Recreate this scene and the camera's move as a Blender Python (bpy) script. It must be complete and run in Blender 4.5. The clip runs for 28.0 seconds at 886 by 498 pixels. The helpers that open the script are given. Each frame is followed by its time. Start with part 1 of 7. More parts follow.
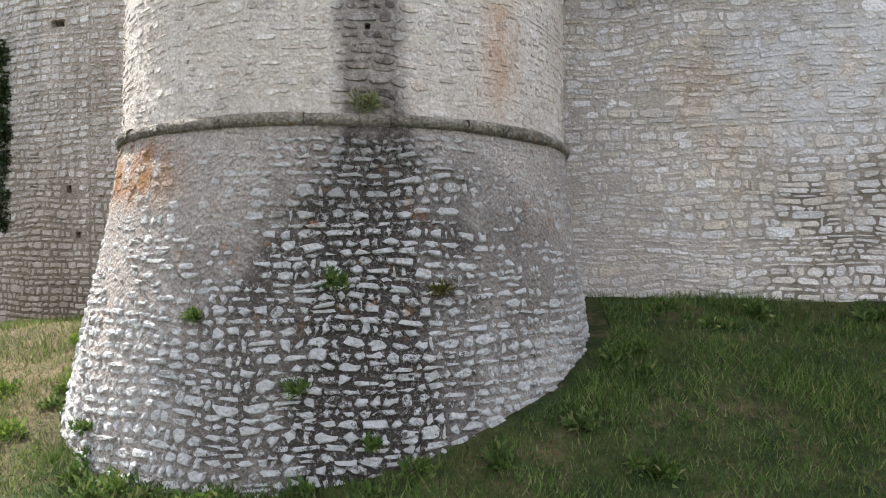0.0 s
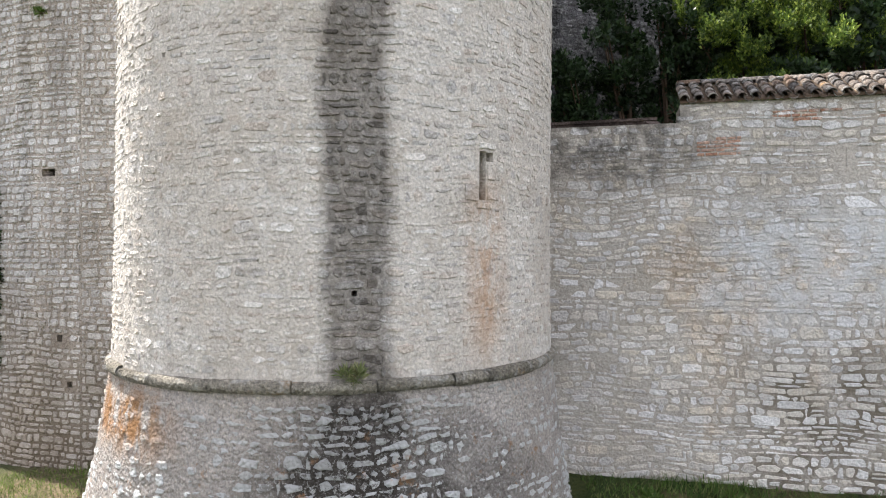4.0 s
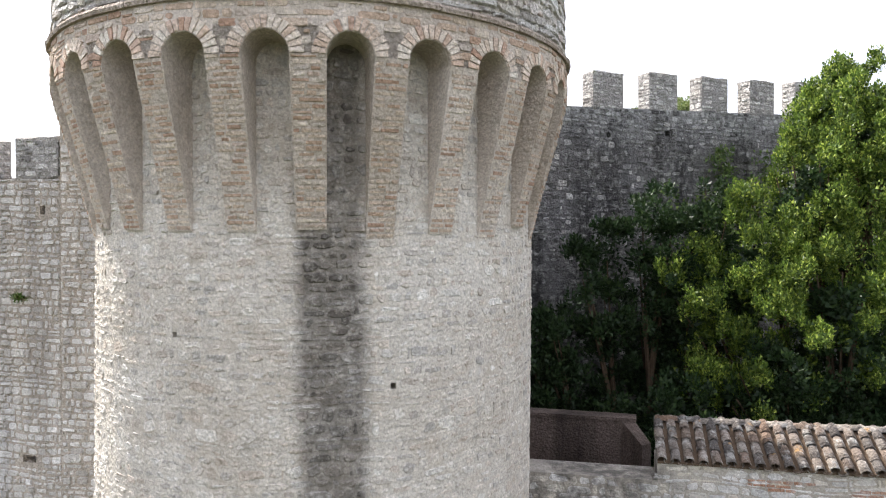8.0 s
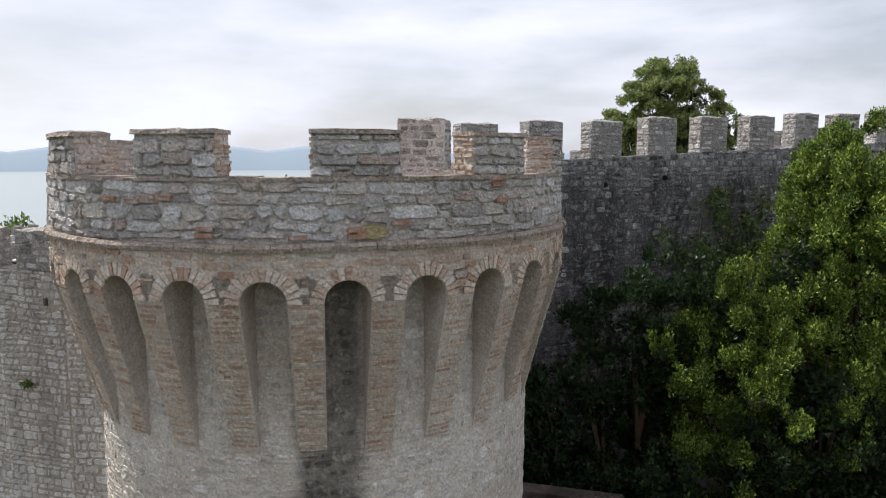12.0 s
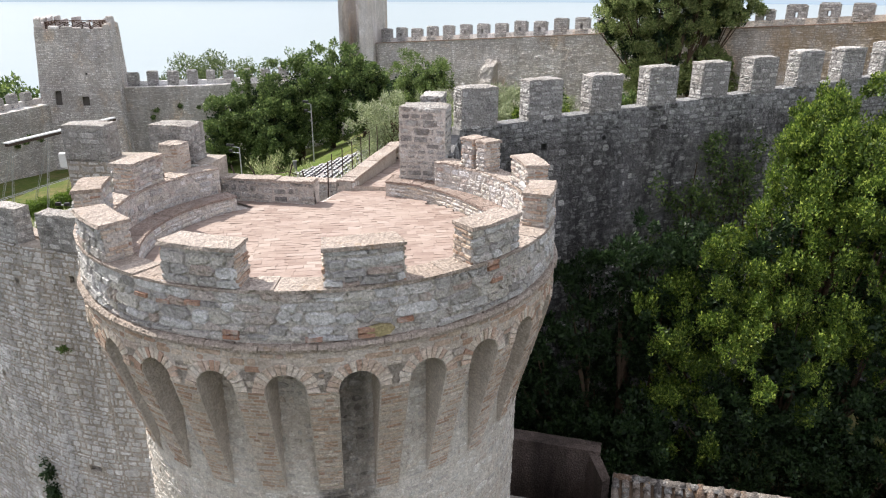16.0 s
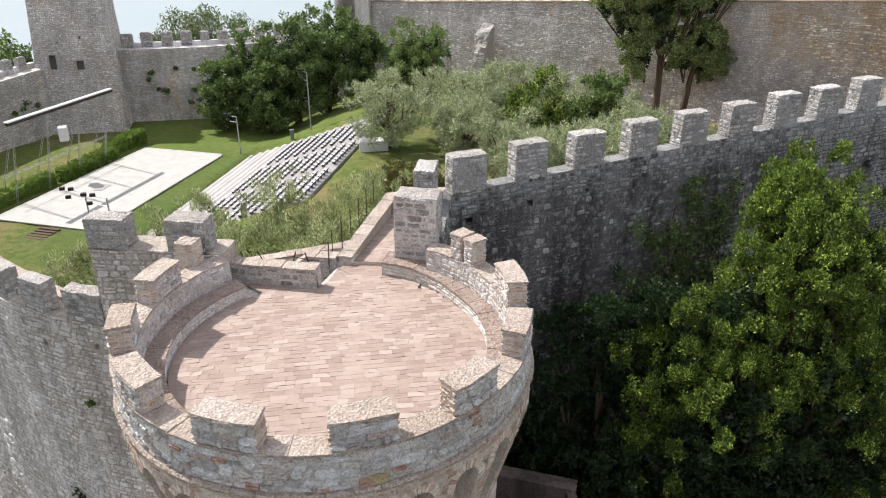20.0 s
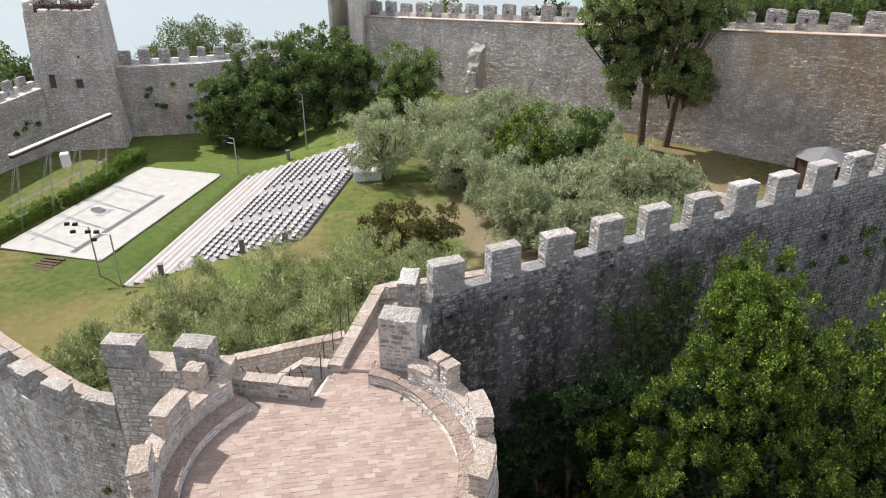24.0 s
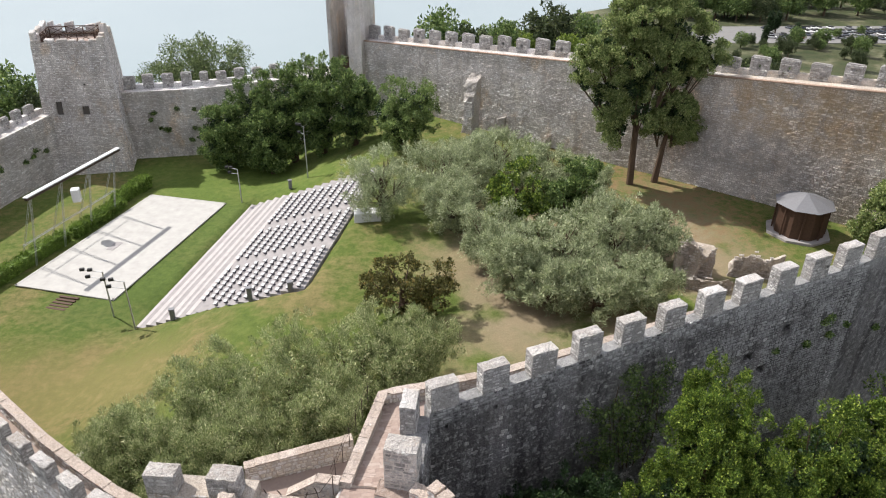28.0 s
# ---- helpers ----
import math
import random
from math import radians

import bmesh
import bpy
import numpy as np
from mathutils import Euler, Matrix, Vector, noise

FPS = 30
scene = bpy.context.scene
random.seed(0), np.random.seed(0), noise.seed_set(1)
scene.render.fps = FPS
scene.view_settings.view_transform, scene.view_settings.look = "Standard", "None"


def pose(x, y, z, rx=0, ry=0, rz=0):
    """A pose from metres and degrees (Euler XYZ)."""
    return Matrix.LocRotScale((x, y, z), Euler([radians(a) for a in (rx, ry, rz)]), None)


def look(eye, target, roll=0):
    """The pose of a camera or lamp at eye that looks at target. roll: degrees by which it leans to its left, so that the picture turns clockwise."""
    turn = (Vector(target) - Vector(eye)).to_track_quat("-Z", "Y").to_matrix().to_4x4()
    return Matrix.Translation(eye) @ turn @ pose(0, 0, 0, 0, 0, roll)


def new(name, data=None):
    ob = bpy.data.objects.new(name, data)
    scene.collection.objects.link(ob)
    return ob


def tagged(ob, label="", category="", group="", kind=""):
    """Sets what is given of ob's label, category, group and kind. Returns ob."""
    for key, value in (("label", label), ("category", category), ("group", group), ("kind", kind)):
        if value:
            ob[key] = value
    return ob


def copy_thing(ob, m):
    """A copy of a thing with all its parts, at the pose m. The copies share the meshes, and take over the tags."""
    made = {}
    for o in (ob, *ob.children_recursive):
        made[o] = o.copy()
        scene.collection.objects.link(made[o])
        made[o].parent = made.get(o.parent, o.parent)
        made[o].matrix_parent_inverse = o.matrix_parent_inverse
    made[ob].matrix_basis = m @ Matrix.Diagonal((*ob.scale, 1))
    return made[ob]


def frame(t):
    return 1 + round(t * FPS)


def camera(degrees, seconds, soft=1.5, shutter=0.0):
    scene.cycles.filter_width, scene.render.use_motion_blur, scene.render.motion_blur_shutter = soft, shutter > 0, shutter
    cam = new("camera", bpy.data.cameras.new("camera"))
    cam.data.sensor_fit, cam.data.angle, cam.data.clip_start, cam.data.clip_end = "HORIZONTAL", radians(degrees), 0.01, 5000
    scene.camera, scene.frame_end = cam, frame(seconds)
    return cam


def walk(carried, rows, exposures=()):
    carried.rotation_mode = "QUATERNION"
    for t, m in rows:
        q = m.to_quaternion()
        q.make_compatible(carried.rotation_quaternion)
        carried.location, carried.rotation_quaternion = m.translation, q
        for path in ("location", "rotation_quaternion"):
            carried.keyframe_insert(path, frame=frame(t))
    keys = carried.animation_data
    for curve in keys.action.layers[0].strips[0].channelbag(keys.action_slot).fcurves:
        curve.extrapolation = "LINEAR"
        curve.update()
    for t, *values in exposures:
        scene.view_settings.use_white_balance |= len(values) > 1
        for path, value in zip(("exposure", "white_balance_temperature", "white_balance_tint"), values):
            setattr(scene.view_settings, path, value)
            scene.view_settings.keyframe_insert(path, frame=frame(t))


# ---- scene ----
cam = camera(64.2, 28.0, soft=1.1)
METRES, EYE, TILT, LEAN, TURN = 30.0, 3.0, 0.0, 0.0, 0.0
ROWS = [
    (0.0, 0.0, 0.0, 0.0, -0.0, 0.0, -0.0),
    (0.5, 0.0005, -0.0, 0.0088, -0.04, 0.01, 0.02),
    (1.0, 0.0012, 0.0, 0.0182, -0.08, 0.03, 0.04),
    (1.5, 0.0017, -0.0003, 0.0273, -0.1, 0.07, 0.05),
    (2.0, 0.0021, -0.0012, 0.0366, -0.14, 0.08, 0.05),
    (2.5, 0.0027, -0.0021, 0.0462, -0.17, 0.09, 0.07),
    (3.0, 0.0034, -0.003, 0.0634, -0.23, 0.12, 0.08),
    (3.5, 0.0034, -0.0032, 0.0834, -0.32, 0.12, 0.11),
    (5.5, 0.0047, -0.0038, 0.1807, -0.77, 0.14, 0.09),
    (6.0, 0.0046, -0.0044, 0.2095, -0.91, 0.15, 0.08),
    (6.5, 0.0049, -0.0048, 0.2372, -0.97, 0.18, 0.05),
    (7.0, 0.0058, -0.0043, 0.2643, -1.09, 0.13, 0.06),
    (7.5, 0.0078, -0.0044, 0.2907, -1.15, -0.11, 0.09),
    (8.0, 0.01, -0.0049, 0.3176, -1.22, -0.65, 0.1),
    (8.5, 0.0113, -0.0048, 0.3446, -1.3, -1.2, 0.13),
    (9.0, 0.0118, -0.0046, 0.3609, -1.31, -1.6, 0.13),
    (9.5, 0.0117, -0.0048, 0.3745, -1.34, -2.35, 0.11),
    (10.0, 0.0118, -0.0046, 0.3882, -1.35, -3.23, 0.09),
    (10.5, 0.0118, -0.0048, 0.4016, -1.38, -4.12, 0.08),
    (11.0, 0.0117, -0.0048, 0.415, -1.38, -5.0, 0.07),
    (11.5, 0.0114, -0.0045, 0.4286, -1.37, -5.99, 0.05),
    (12.0, 0.0111, -0.0049, 0.4421, -1.38, -7.23, 0.03),
    (12.5, 0.0114, -0.0053, 0.4556, -1.36, -8.56, 0.01),
    (14.5, 0.0111, -0.0057, 0.5104, -1.37, -15.1, -0.1),
    (15.0, 0.0107, -0.0061, 0.5242, -1.34, -16.78, -0.14),
    (15.5, 0.0106, -0.007, 0.5379, -1.33, -18.49, -0.18),
    (16.0, 0.0107, -0.0082, 0.5516, -1.33, -20.17, -0.21),
    (16.5, 0.0108, -0.0091, 0.5653, -1.35, -21.62, -0.23),
    (17.0, 0.0111, -0.0096, 0.5793, -1.36, -22.89, -0.24),
    (17.5, 0.0115, -0.0102, 0.5948, -1.39, -23.86, -0.24),
    (18.0, 0.012, -0.0106, 0.6106, -1.42, -24.59, -0.25),
    (18.5, 0.0125, -0.0106, 0.6263, -1.44, -25.12, -0.25),
    (19.0, 0.0131, -0.0101, 0.6422, -1.49, -25.51, -0.26),
    (19.5, 0.014, -0.0098, 0.659, -1.51, -25.62, -0.26),
    (20.0, 0.0153, -0.0096, 0.676, -1.53, -25.68, -0.25),
    (20.5, 0.0167, -0.0096, 0.6933, -1.55, -25.74, -0.25),
    (21.0, 0.0184, -0.0102, 0.7104, -1.58, -25.78, -0.25),
    (21.5, 0.0202, -0.0109, 0.7275, -1.6, -25.84, -0.24),
    (23.5, 0.0289, -0.0142, 0.7943, -1.72, -26.76, -0.16),
    (24.0, 0.0312, -0.0155, 0.8119, -1.75, -27.25, -0.18),
    (24.5, 0.0329, -0.0164, 0.8314, -1.77, -27.92, -0.19),
    (25.0, 0.0342, -0.0173, 0.8521, -1.79, -28.6, -0.19),
    (25.5, 0.0353, -0.0178, 0.8734, -1.83, -28.91, -0.22),
    (26.0, 0.0349, -0.0176, 0.8965, -1.85, -28.94, -0.23),
    (26.5, 0.0338, -0.0173, 0.9209, -1.87, -28.92, -0.28),
    (27.0, 0.0324, -0.0172, 0.9465, -1.89, -28.95, -0.33),
    (27.5, 0.031, -0.0172, 0.9721, -1.91, -28.98, -0.39),
    (28.0, 0.0301, -0.0171, 0.9978, -1.94, -29.02, -0.4),
]
EXPO = [(0, 1.2), (1, 1.1), (2.2, 1.24), (3.5, 1.34), (6, 1.3), (7.5, 1.3), (8.5, 1.16), (9.5, 0.76), (11, 0.26), (12.5, 0.2), (15, 0.42), (16, 0.62), (17, 0.68), (20, 0.54), (28, 0.44)]
walk(cam, [(t, pose(0, 0, EYE, TILT, LEAN, TURN) @ pose(METRES * x, METRES * y, METRES * z, 90 + pitch, roll, yaw)) for t, x, y, z, yaw, pitch, roll in ROWS], EXPO)

# ---- light ----
SUN_TO = Vector((-0.525, 0.375, 0.766)).normalized()
sun = new("sun", bpy.data.lights.new("sun", "SUN"))
sun.data.energy, sun.data.angle, sun.data.color = 5.0, radians(0.6), (1.0, 0.955, 0.90)
sun.matrix_world = look(SUN_TO * 200, (0, 0, 0))

world = bpy.data.worlds.new("hazy_sky")
scene.world = world
world.use_nodes = True
wt = world.node_tree
wt.nodes.clear()
w_out = wt.nodes.new("ShaderNodeOutputWorld")
w_bg = wt.nodes.new("ShaderNodeBackground")
w_sky = wt.nodes.new("ShaderNodeTexSky")
w_sky.sky_type, w_sky.sun_disc = "NISHITA", False
w_sky.sun_elevation = math.asin(SUN_TO.z)
w_sky.sun_rotation = math.atan2(SUN_TO.x, SUN_TO.y)
w_sky.air_density, w_sky.dust_density = 1.0, 2.5
w_geo = wt.nodes.new("ShaderNodeTexCoord")
w_map = wt.nodes.new("ShaderNodeMapping")
w_map.inputs["Scale"].default_value = (1.6, 1.6, 6.0)
w_noise = wt.nodes.new("ShaderNodeTexNoise")
w_noise.inputs["Scale"].default_value, w_noise.inputs["Detail"].default_value = 1.6, 7
w_ramp = wt.nodes.new("ShaderNodeValToRGB")
w_ramp.color_ramp.elements[0].position, w_ramp.color_ramp.elements[1].position = 0.34, 0.62
w_ramp.color_ramp.elements[0].color = (0.45, 0.45, 0.45, 1)
w_mix = wt.nodes.new("ShaderNodeMixRGB")
w_mix.inputs[2].default_value = (10.5, 10.8, 12.1, 1)
w_bg.inputs["Strength"].default_value = 0.08
wt.links.new(w_geo.outputs["Generated"], w_map.inputs["Vector"])
wt.links.new(w_map.outputs["Vector"], w_noise.inputs["Vector"])
wt.links.new(w_noise.outputs["Fac"], w_ramp.inputs["Fac"])
wt.links.new(w_ramp.outputs["Color"], w_mix.inputs[0])
wt.links.new(w_sky.outputs["Color"], w_mix.inputs[1])
wt.links.new(w_mix.outputs["Color"], w_bg.inputs["Color"])
wt.links.new(w_bg.outputs["Background"], w_out.inputs["Surface"])

# ---- materials ----


class Nodes:
    """A short way to write a node material."""

    def __init__(self, name, rough=0.9):
        self.mat = bpy.data.materials.new(name)
        self.mat.use_nodes = True
        self.t = self.mat.node_tree
        self.bsdf = self.t.nodes["Principled BSDF"]
        self.bsdf.inputs["Roughness"].default_value = rough
        self.bsdf.inputs["Specular IOR Level"].default_value = 0.25
        self.pos = self.t.nodes.new("ShaderNodeNewGeometry").outputs["Position"]

    def n(self, kind, **inputs):
        node = self.t.nodes.new("ShaderNode" + kind)
        for k, v in inputs.items():
            key = int(k[1:]) if k[0] == "_" else k.replace("_", " ")
            self.put(node.inputs[key], v)
        return node

    def put(self, socket, v):
        if isinstance(v, bpy.types.NodeSocket):
            self.t.links.new(v, socket)
        elif isinstance(v, (tuple, list)) and len(v) == 3 and socket.type == "RGBA":
            socket.default_value = (*v, 1)
        else:
            socket.default_value = v

    def math(self, op, a, b=0.0, c=0.0, clamp=False):
        node = self.n("Math", _0=a, _1=b, _2=c)
        node.operation, node.use_clamp = op, clamp
        return node.outputs[0]

    def axis(self, k):
        return self.n("SeparateXYZ", Vector=self.pos).outputs["XYZ".index(k)]

    def noise(self, scale, detail=4.0, rough=0.55, stretch=None, vec=None):
        v = vec or self.pos
        if stretch:
            v = self.n("Mapping", Vector=v, Scale=stretch).outputs[0]
        return self.n("TexNoise", Vector=v, Scale=scale, Detail=detail, Roughness=rough).outputs["Fac"]

    def ramp(self, fac, *stops):
        node = self.n("ValToRGB", Fac=fac)
        e = node.color_ramp.elements
        while len(e) < len(stops):
            e.new(0.5)
        for el, (p, c) in zip(e, stops):
            el.position = p
            el.color = (*c, 1) if isinstance(c, tuple) else (c, c, c, 1)
        return node.outputs["Color"]

    def mix(self, fac, a, b, kind="MIX"):
        node = self.n("MixRGB", Fac=fac, Color1=a, Color2=b)
        node.blend_type = kind
        return node.outputs[0]

    def each(self):
        """A random number for each piece, joined or apart."""
        isl = self.n("NewGeometry").outputs["Random Per Island"]
        obj = self.n("ObjectInfo").outputs["Random"]
        return self.math("FRACT", self.math("ADD", isl, self.math("MULTIPLY", obj, 7.31)))

    def bump(self, height, strength=0.5, dist=0.02):
        node = self.n("Bump", Strength=strength, Distance=dist, Height=height)
        self.put(self.bsdf.inputs["Normal"], node.outputs[0])

    def done(self, colour):
        self.put(self.bsdf.inputs["Base Color"], colour)
        return self.mat

    def between(self, v, a, b, soft):
        """1 where a < v < b, with soft edges."""
        lo = self.n("MapRange", Value=v, From_Min=a - soft, From_Max=a + soft).outputs[0]
        hi = self.n("MapRange", Value=v, From_Min=b + soft, From_Max=b - soft).outputs[0]
        return self.math("MULTIPLY", lo, hi)


def masonry_mat(name, cols, mottle=0.5, relief=0.6, tower=0, dirt=None, orange=0.0, white=0.0, streak=0.0, stain=0.0, brown=None, dist=0.07, zones=(), crest=None):
    """Stone: a colour for each piece, mottled at two scales, with lichen and water stains. tower: 1 for stones, 2 for mortar of the round tower."""
    k = Nodes(name)
    stops = [(i / max(1, len(cols) - 1), c) for i, c in enumerate(cols)]
    c = k.ramp(k.each(), *stops)
    fine = k.noise(34, 6, 0.75)
    mid = k.noise(8, 6, 0.68)
    pits = k.n("TexVoronoi", Vector=k.pos, Scale=19.0).outputs["Distance"]
    big = k.noise(0.55, 4, 0.6)
    c = k.mix(mottle, c, k.ramp(mid, (0.34, 0.68), (0.62, 1.2)), "MULTIPLY")
    c = k.mix(mottle, c, k.ramp(fine, (0.36, 0.45), (0.62, 1.32)), "MULTIPLY")
    c = k.mix(mottle * 0.6, c, k.ramp(pits, (0.1, 1.1), (0.62, 0.5)), "MULTIPLY")
    c = k.mix(1.0, c, ((1.08 + 0.42 * mottle) * 1.02, 1.08 + 0.42 * mottle, (1.08 + 0.42 * mottle) * 1.0), "MULTIPLY")
    c = k.mix(0.55, c, k.ramp(big, (0.35, (0.7, 0.66, 0.6)), (0.62, (1.0, 1.0, 1.0))), "MULTIPLY")
    if streak:
        c = k.mix(streak, c, k.ramp(k.noise(1.1, 5, 0.65, (1, 1, 0.1)), (0.38, 0.4), (0.6, 1.35)), "MULTIPLY")
    if stain:
        c = k.mix(stain, c, k.ramp(k.noise(0.22, 5, 0.62), (0.38, (0.42, 0.40, 0.40)), (0.52, (0.95, 0.93, 0.90)), (0.64, (1.2, 1.17, 1.12))), "MULTIPLY")
        c = k.mix(k.ramp(k.noise(0.31, 5, 0.7, (1, 1, 0.6)), (0.56, 0.0), (0.68, 0.5)), c, k.mix(1.0, c, (1.0, 0.74, 0.46), "MULTIPLY"))
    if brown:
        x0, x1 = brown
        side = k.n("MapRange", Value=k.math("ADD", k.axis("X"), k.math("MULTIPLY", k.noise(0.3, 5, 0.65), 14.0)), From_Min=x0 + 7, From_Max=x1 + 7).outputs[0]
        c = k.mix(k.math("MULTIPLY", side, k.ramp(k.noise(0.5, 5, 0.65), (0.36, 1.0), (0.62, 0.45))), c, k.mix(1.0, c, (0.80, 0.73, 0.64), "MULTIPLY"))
    if white:
        w = k.ramp(k.noise(4.2, 6, 0.65), (0.52, 0.0), (0.62, white))
        c = k.mix(w, c, (0.62, 0.61, 0.58))
    if orange:
        o = k.ramp(k.noise(2.6, 6, 0.7), (0.60, 0.0), (0.68, orange))
        c = k.mix(o, c, (0.42, 0.24, 0.08))
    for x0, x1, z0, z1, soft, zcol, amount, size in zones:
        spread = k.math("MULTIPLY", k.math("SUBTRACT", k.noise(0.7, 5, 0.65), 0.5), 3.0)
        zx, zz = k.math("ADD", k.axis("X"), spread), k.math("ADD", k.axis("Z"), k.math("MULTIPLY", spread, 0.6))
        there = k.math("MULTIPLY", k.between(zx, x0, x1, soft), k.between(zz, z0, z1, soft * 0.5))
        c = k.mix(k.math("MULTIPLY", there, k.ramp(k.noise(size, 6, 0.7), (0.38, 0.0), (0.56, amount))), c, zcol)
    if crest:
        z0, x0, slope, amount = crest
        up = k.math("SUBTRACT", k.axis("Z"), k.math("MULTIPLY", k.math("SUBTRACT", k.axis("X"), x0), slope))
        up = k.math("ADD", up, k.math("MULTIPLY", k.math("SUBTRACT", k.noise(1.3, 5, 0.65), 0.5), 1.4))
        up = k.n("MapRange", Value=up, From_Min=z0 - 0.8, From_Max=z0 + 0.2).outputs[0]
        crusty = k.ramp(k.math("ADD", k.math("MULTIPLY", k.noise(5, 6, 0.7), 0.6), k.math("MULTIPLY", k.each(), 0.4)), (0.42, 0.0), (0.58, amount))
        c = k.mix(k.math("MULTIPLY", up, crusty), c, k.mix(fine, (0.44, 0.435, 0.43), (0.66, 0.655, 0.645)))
    if dirt:
        z0, z1, dcol, amount = dirt
        low = k.n("MapRange", Value=k.math("ADD", k.axis("Z"), k.math("MULTIPLY", k.noise(0.8, 4), 3.0)), From_Min=z1, From_Max=z0).outputs[0]
        c = k.mix(k.math("MULTIPLY", low, amount), c, dcol)
    if tower:
        x, z = k.axis("X"), k.axis("Z")
        wob = k.math("SUBTRACT", k.noise(0.9, 5, 0.6), 0.5)
        away = k.math("ABSOLUTE", k.math("ADD", k.math("ADD", x, 0.86), k.math("MULTIPLY", wob, k.n("MapRange", Value=z, From_Min=4.2, From_Max=5.0, To_Min=0.9, To_Max=0.4).outputs[0])))
        width = k.n("MapRange", Value=z, From_Min=4.6, From_Max=2.4, To_Min=0.42, To_Max=1.25).outputs[0]
        base = k.n("MapRange", Value=z, From_Min=4.6, From_Max=3.4).outputs[0]
        edge = k.math("ADD", k.math("DIVIDE", away, width), k.math("MULTIPLY", base, k.math("MULTIPLY", k.math("SUBTRACT", k.noise(2.4, 5, 0.7), 0.5), 1.3)))
        run = k.n("MapRange", Value=edge, From_Min=k.math("ADD", 1.15, k.math("MULTIPLY", base, 0.5)), From_Max=k.math("SUBTRACT", 0.72, k.math("MULTIPLY", base, 0.2))).outputs[0]
        tone = k.math("MULTIPLY", k.ramp(k.noise(1.7, 5, 0.7), (0.25, 0.6), (0.55, 1.0)), k.ramp(k.noise(9, 5, 0.7), (0.34, 0.6), (0.52, 1.0)))
        run = k.math("MULTIPLY", run, k.math("ADD", tone, k.math("MULTIPLY", base, k.math("SUBTRACT", 1.0, tone))))
        low = k.n("MapRange", Value=k.math("ADD", z, k.math("MULTIPLY", wob, 2.4)), From_Min=4.6, From_Max=3.3).outputs[0]
        shaft = k.n("MapRange", Value=z, From_Min=4.3, From_Max=4.8).outputs[0]
        black = (0.058, 0.049, 0.042)
        if tower == 2:
            below = k.math("MULTIPLY", low, k.math("ADD", 0.4, k.math("MULTIPLY", 0.5, k.between(x, -2.9, 1.0, 0.8))))
            soot = k.math("MAXIMUM", k.math("MULTIPLY", run, k.math("SUBTRACT", 0.97, k.math("MULTIPLY", shaft, 0.22))), k.math("MULTIPLY", below, k.ramp(k.noise(0.7, 3), (0.36, 0.25), (0.56, 1.0))))
            spots = k.math("MULTIPLY", shaft, k.ramp(k.noise(1.9, 6, 0.7), (0.50, 0.0), (0.62, 0.45)))
            c = k.mix(spots, c, (0.45, 0.385, 0.315))
            c = k.mix(soot, c, black)
            specks = k.math("MULTIPLY", k.ramp(k.noise(26, 5, 0.75), (0.54, 0.0), (0.62, 0.75)), k.n("MapRange", Value=z, From_Min=4.6, From_Max=4.2).outputs[0])
            c = k.mix(specks, c, (0.56, 0.545, 0.52))
        else:
            lots = k.math("MULTIPLY", run, k.mix(shaft, k.ramp(k.each(), (0.2, 0.95), (0.9, 0.62)), k.ramp(k.each(), (0.2, 0.93), (0.8, 0.66))))
            smear = k.math("MULTIPLY", k.math("SUBTRACT", 1.0, shaft), k.n("MapRange", Value=k.math("ADD", z, k.math("MULTIPLY", wob, 1.5)), From_Min=2.2, From_Max=4.2, To_Min=0.1, To_Max=0.85).outputs[0])
            c = k.mix(smear, c, k.mix(mid, (0.56, 0.52, 0.48), (0.76, 0.735, 0.70)))
            spots = k.math("MULTIPLY", shaft, k.ramp(k.math("ADD", k.math("MULTIPLY", k.noise(2.3, 6, 0.7), 0.7), k.math("MULTIPLY", k.noise(9, 5, 0.7), 0.3)), (0.51, 0.0), (0.60, 0.55)))
            c = k.mix(spots, c, k.mix(fine, (0.33, 0.27, 0.22), (0.48, 0.415, 0.36)))
            c = k.mix(lots, c, black)
            part_each = k.math("FRACT", k.math("MULTIPLY", k.each(), 3.7))
            crust = k.math("ADD", k.math("ADD", k.math("MULTIPLY", k.noise(7, 6, 0.72), 0.6), k.math("MULTIPLY", k.noise(31, 5, 0.75), 0.4)), k.math("MULTIPLY", k.math("SUBTRACT", part_each, 0.5), 0.12))
            pale = k.math("MULTIPLY", low, k.ramp(crust, (0.405, 0.0), (0.455, 0.97)))
            c = k.mix(pale, c, k.mix(fine, (0.64, 0.64, 0.63), (0.86, 0.86, 0.85)))
        rust = k.math("MULTIPLY", k.between(x, -4.9, -3.3, 0.4), k.between(z, 3.6, 4.36, 0.2))
        streak = k.math("MULTIPLY", k.between(x, 0.55, 0.95, 0.16), k.math("MULTIPLY", 0.6, k.between(z, 4.9, 6.9, 0.35)))
        dots = k.math("MULTIPLY", k.between(z, 1.6, 4.0, 0.5), k.ramp(k.noise(4.5, 5, 0.7), (0.60, 0.0), (0.68, 0.6)))
        rust = k.math("MULTIPLY", k.math("ADD", rust, streak), k.ramp(k.noise(3.0, 5, 0.7, (1, 1, 0.5)), (0.38, 0.0), (0.55, 0.95)))
        c = k.mix(k.math("MAXIMUM", rust, dots), c, (0.42, 0.21, 0.08))
    k.bump(k.math("SUBTRACT", k.math("ADD", fine, k.math("MULTIPLY", mid, 1.6)), pits), relief, dist)
    return k.done(c)


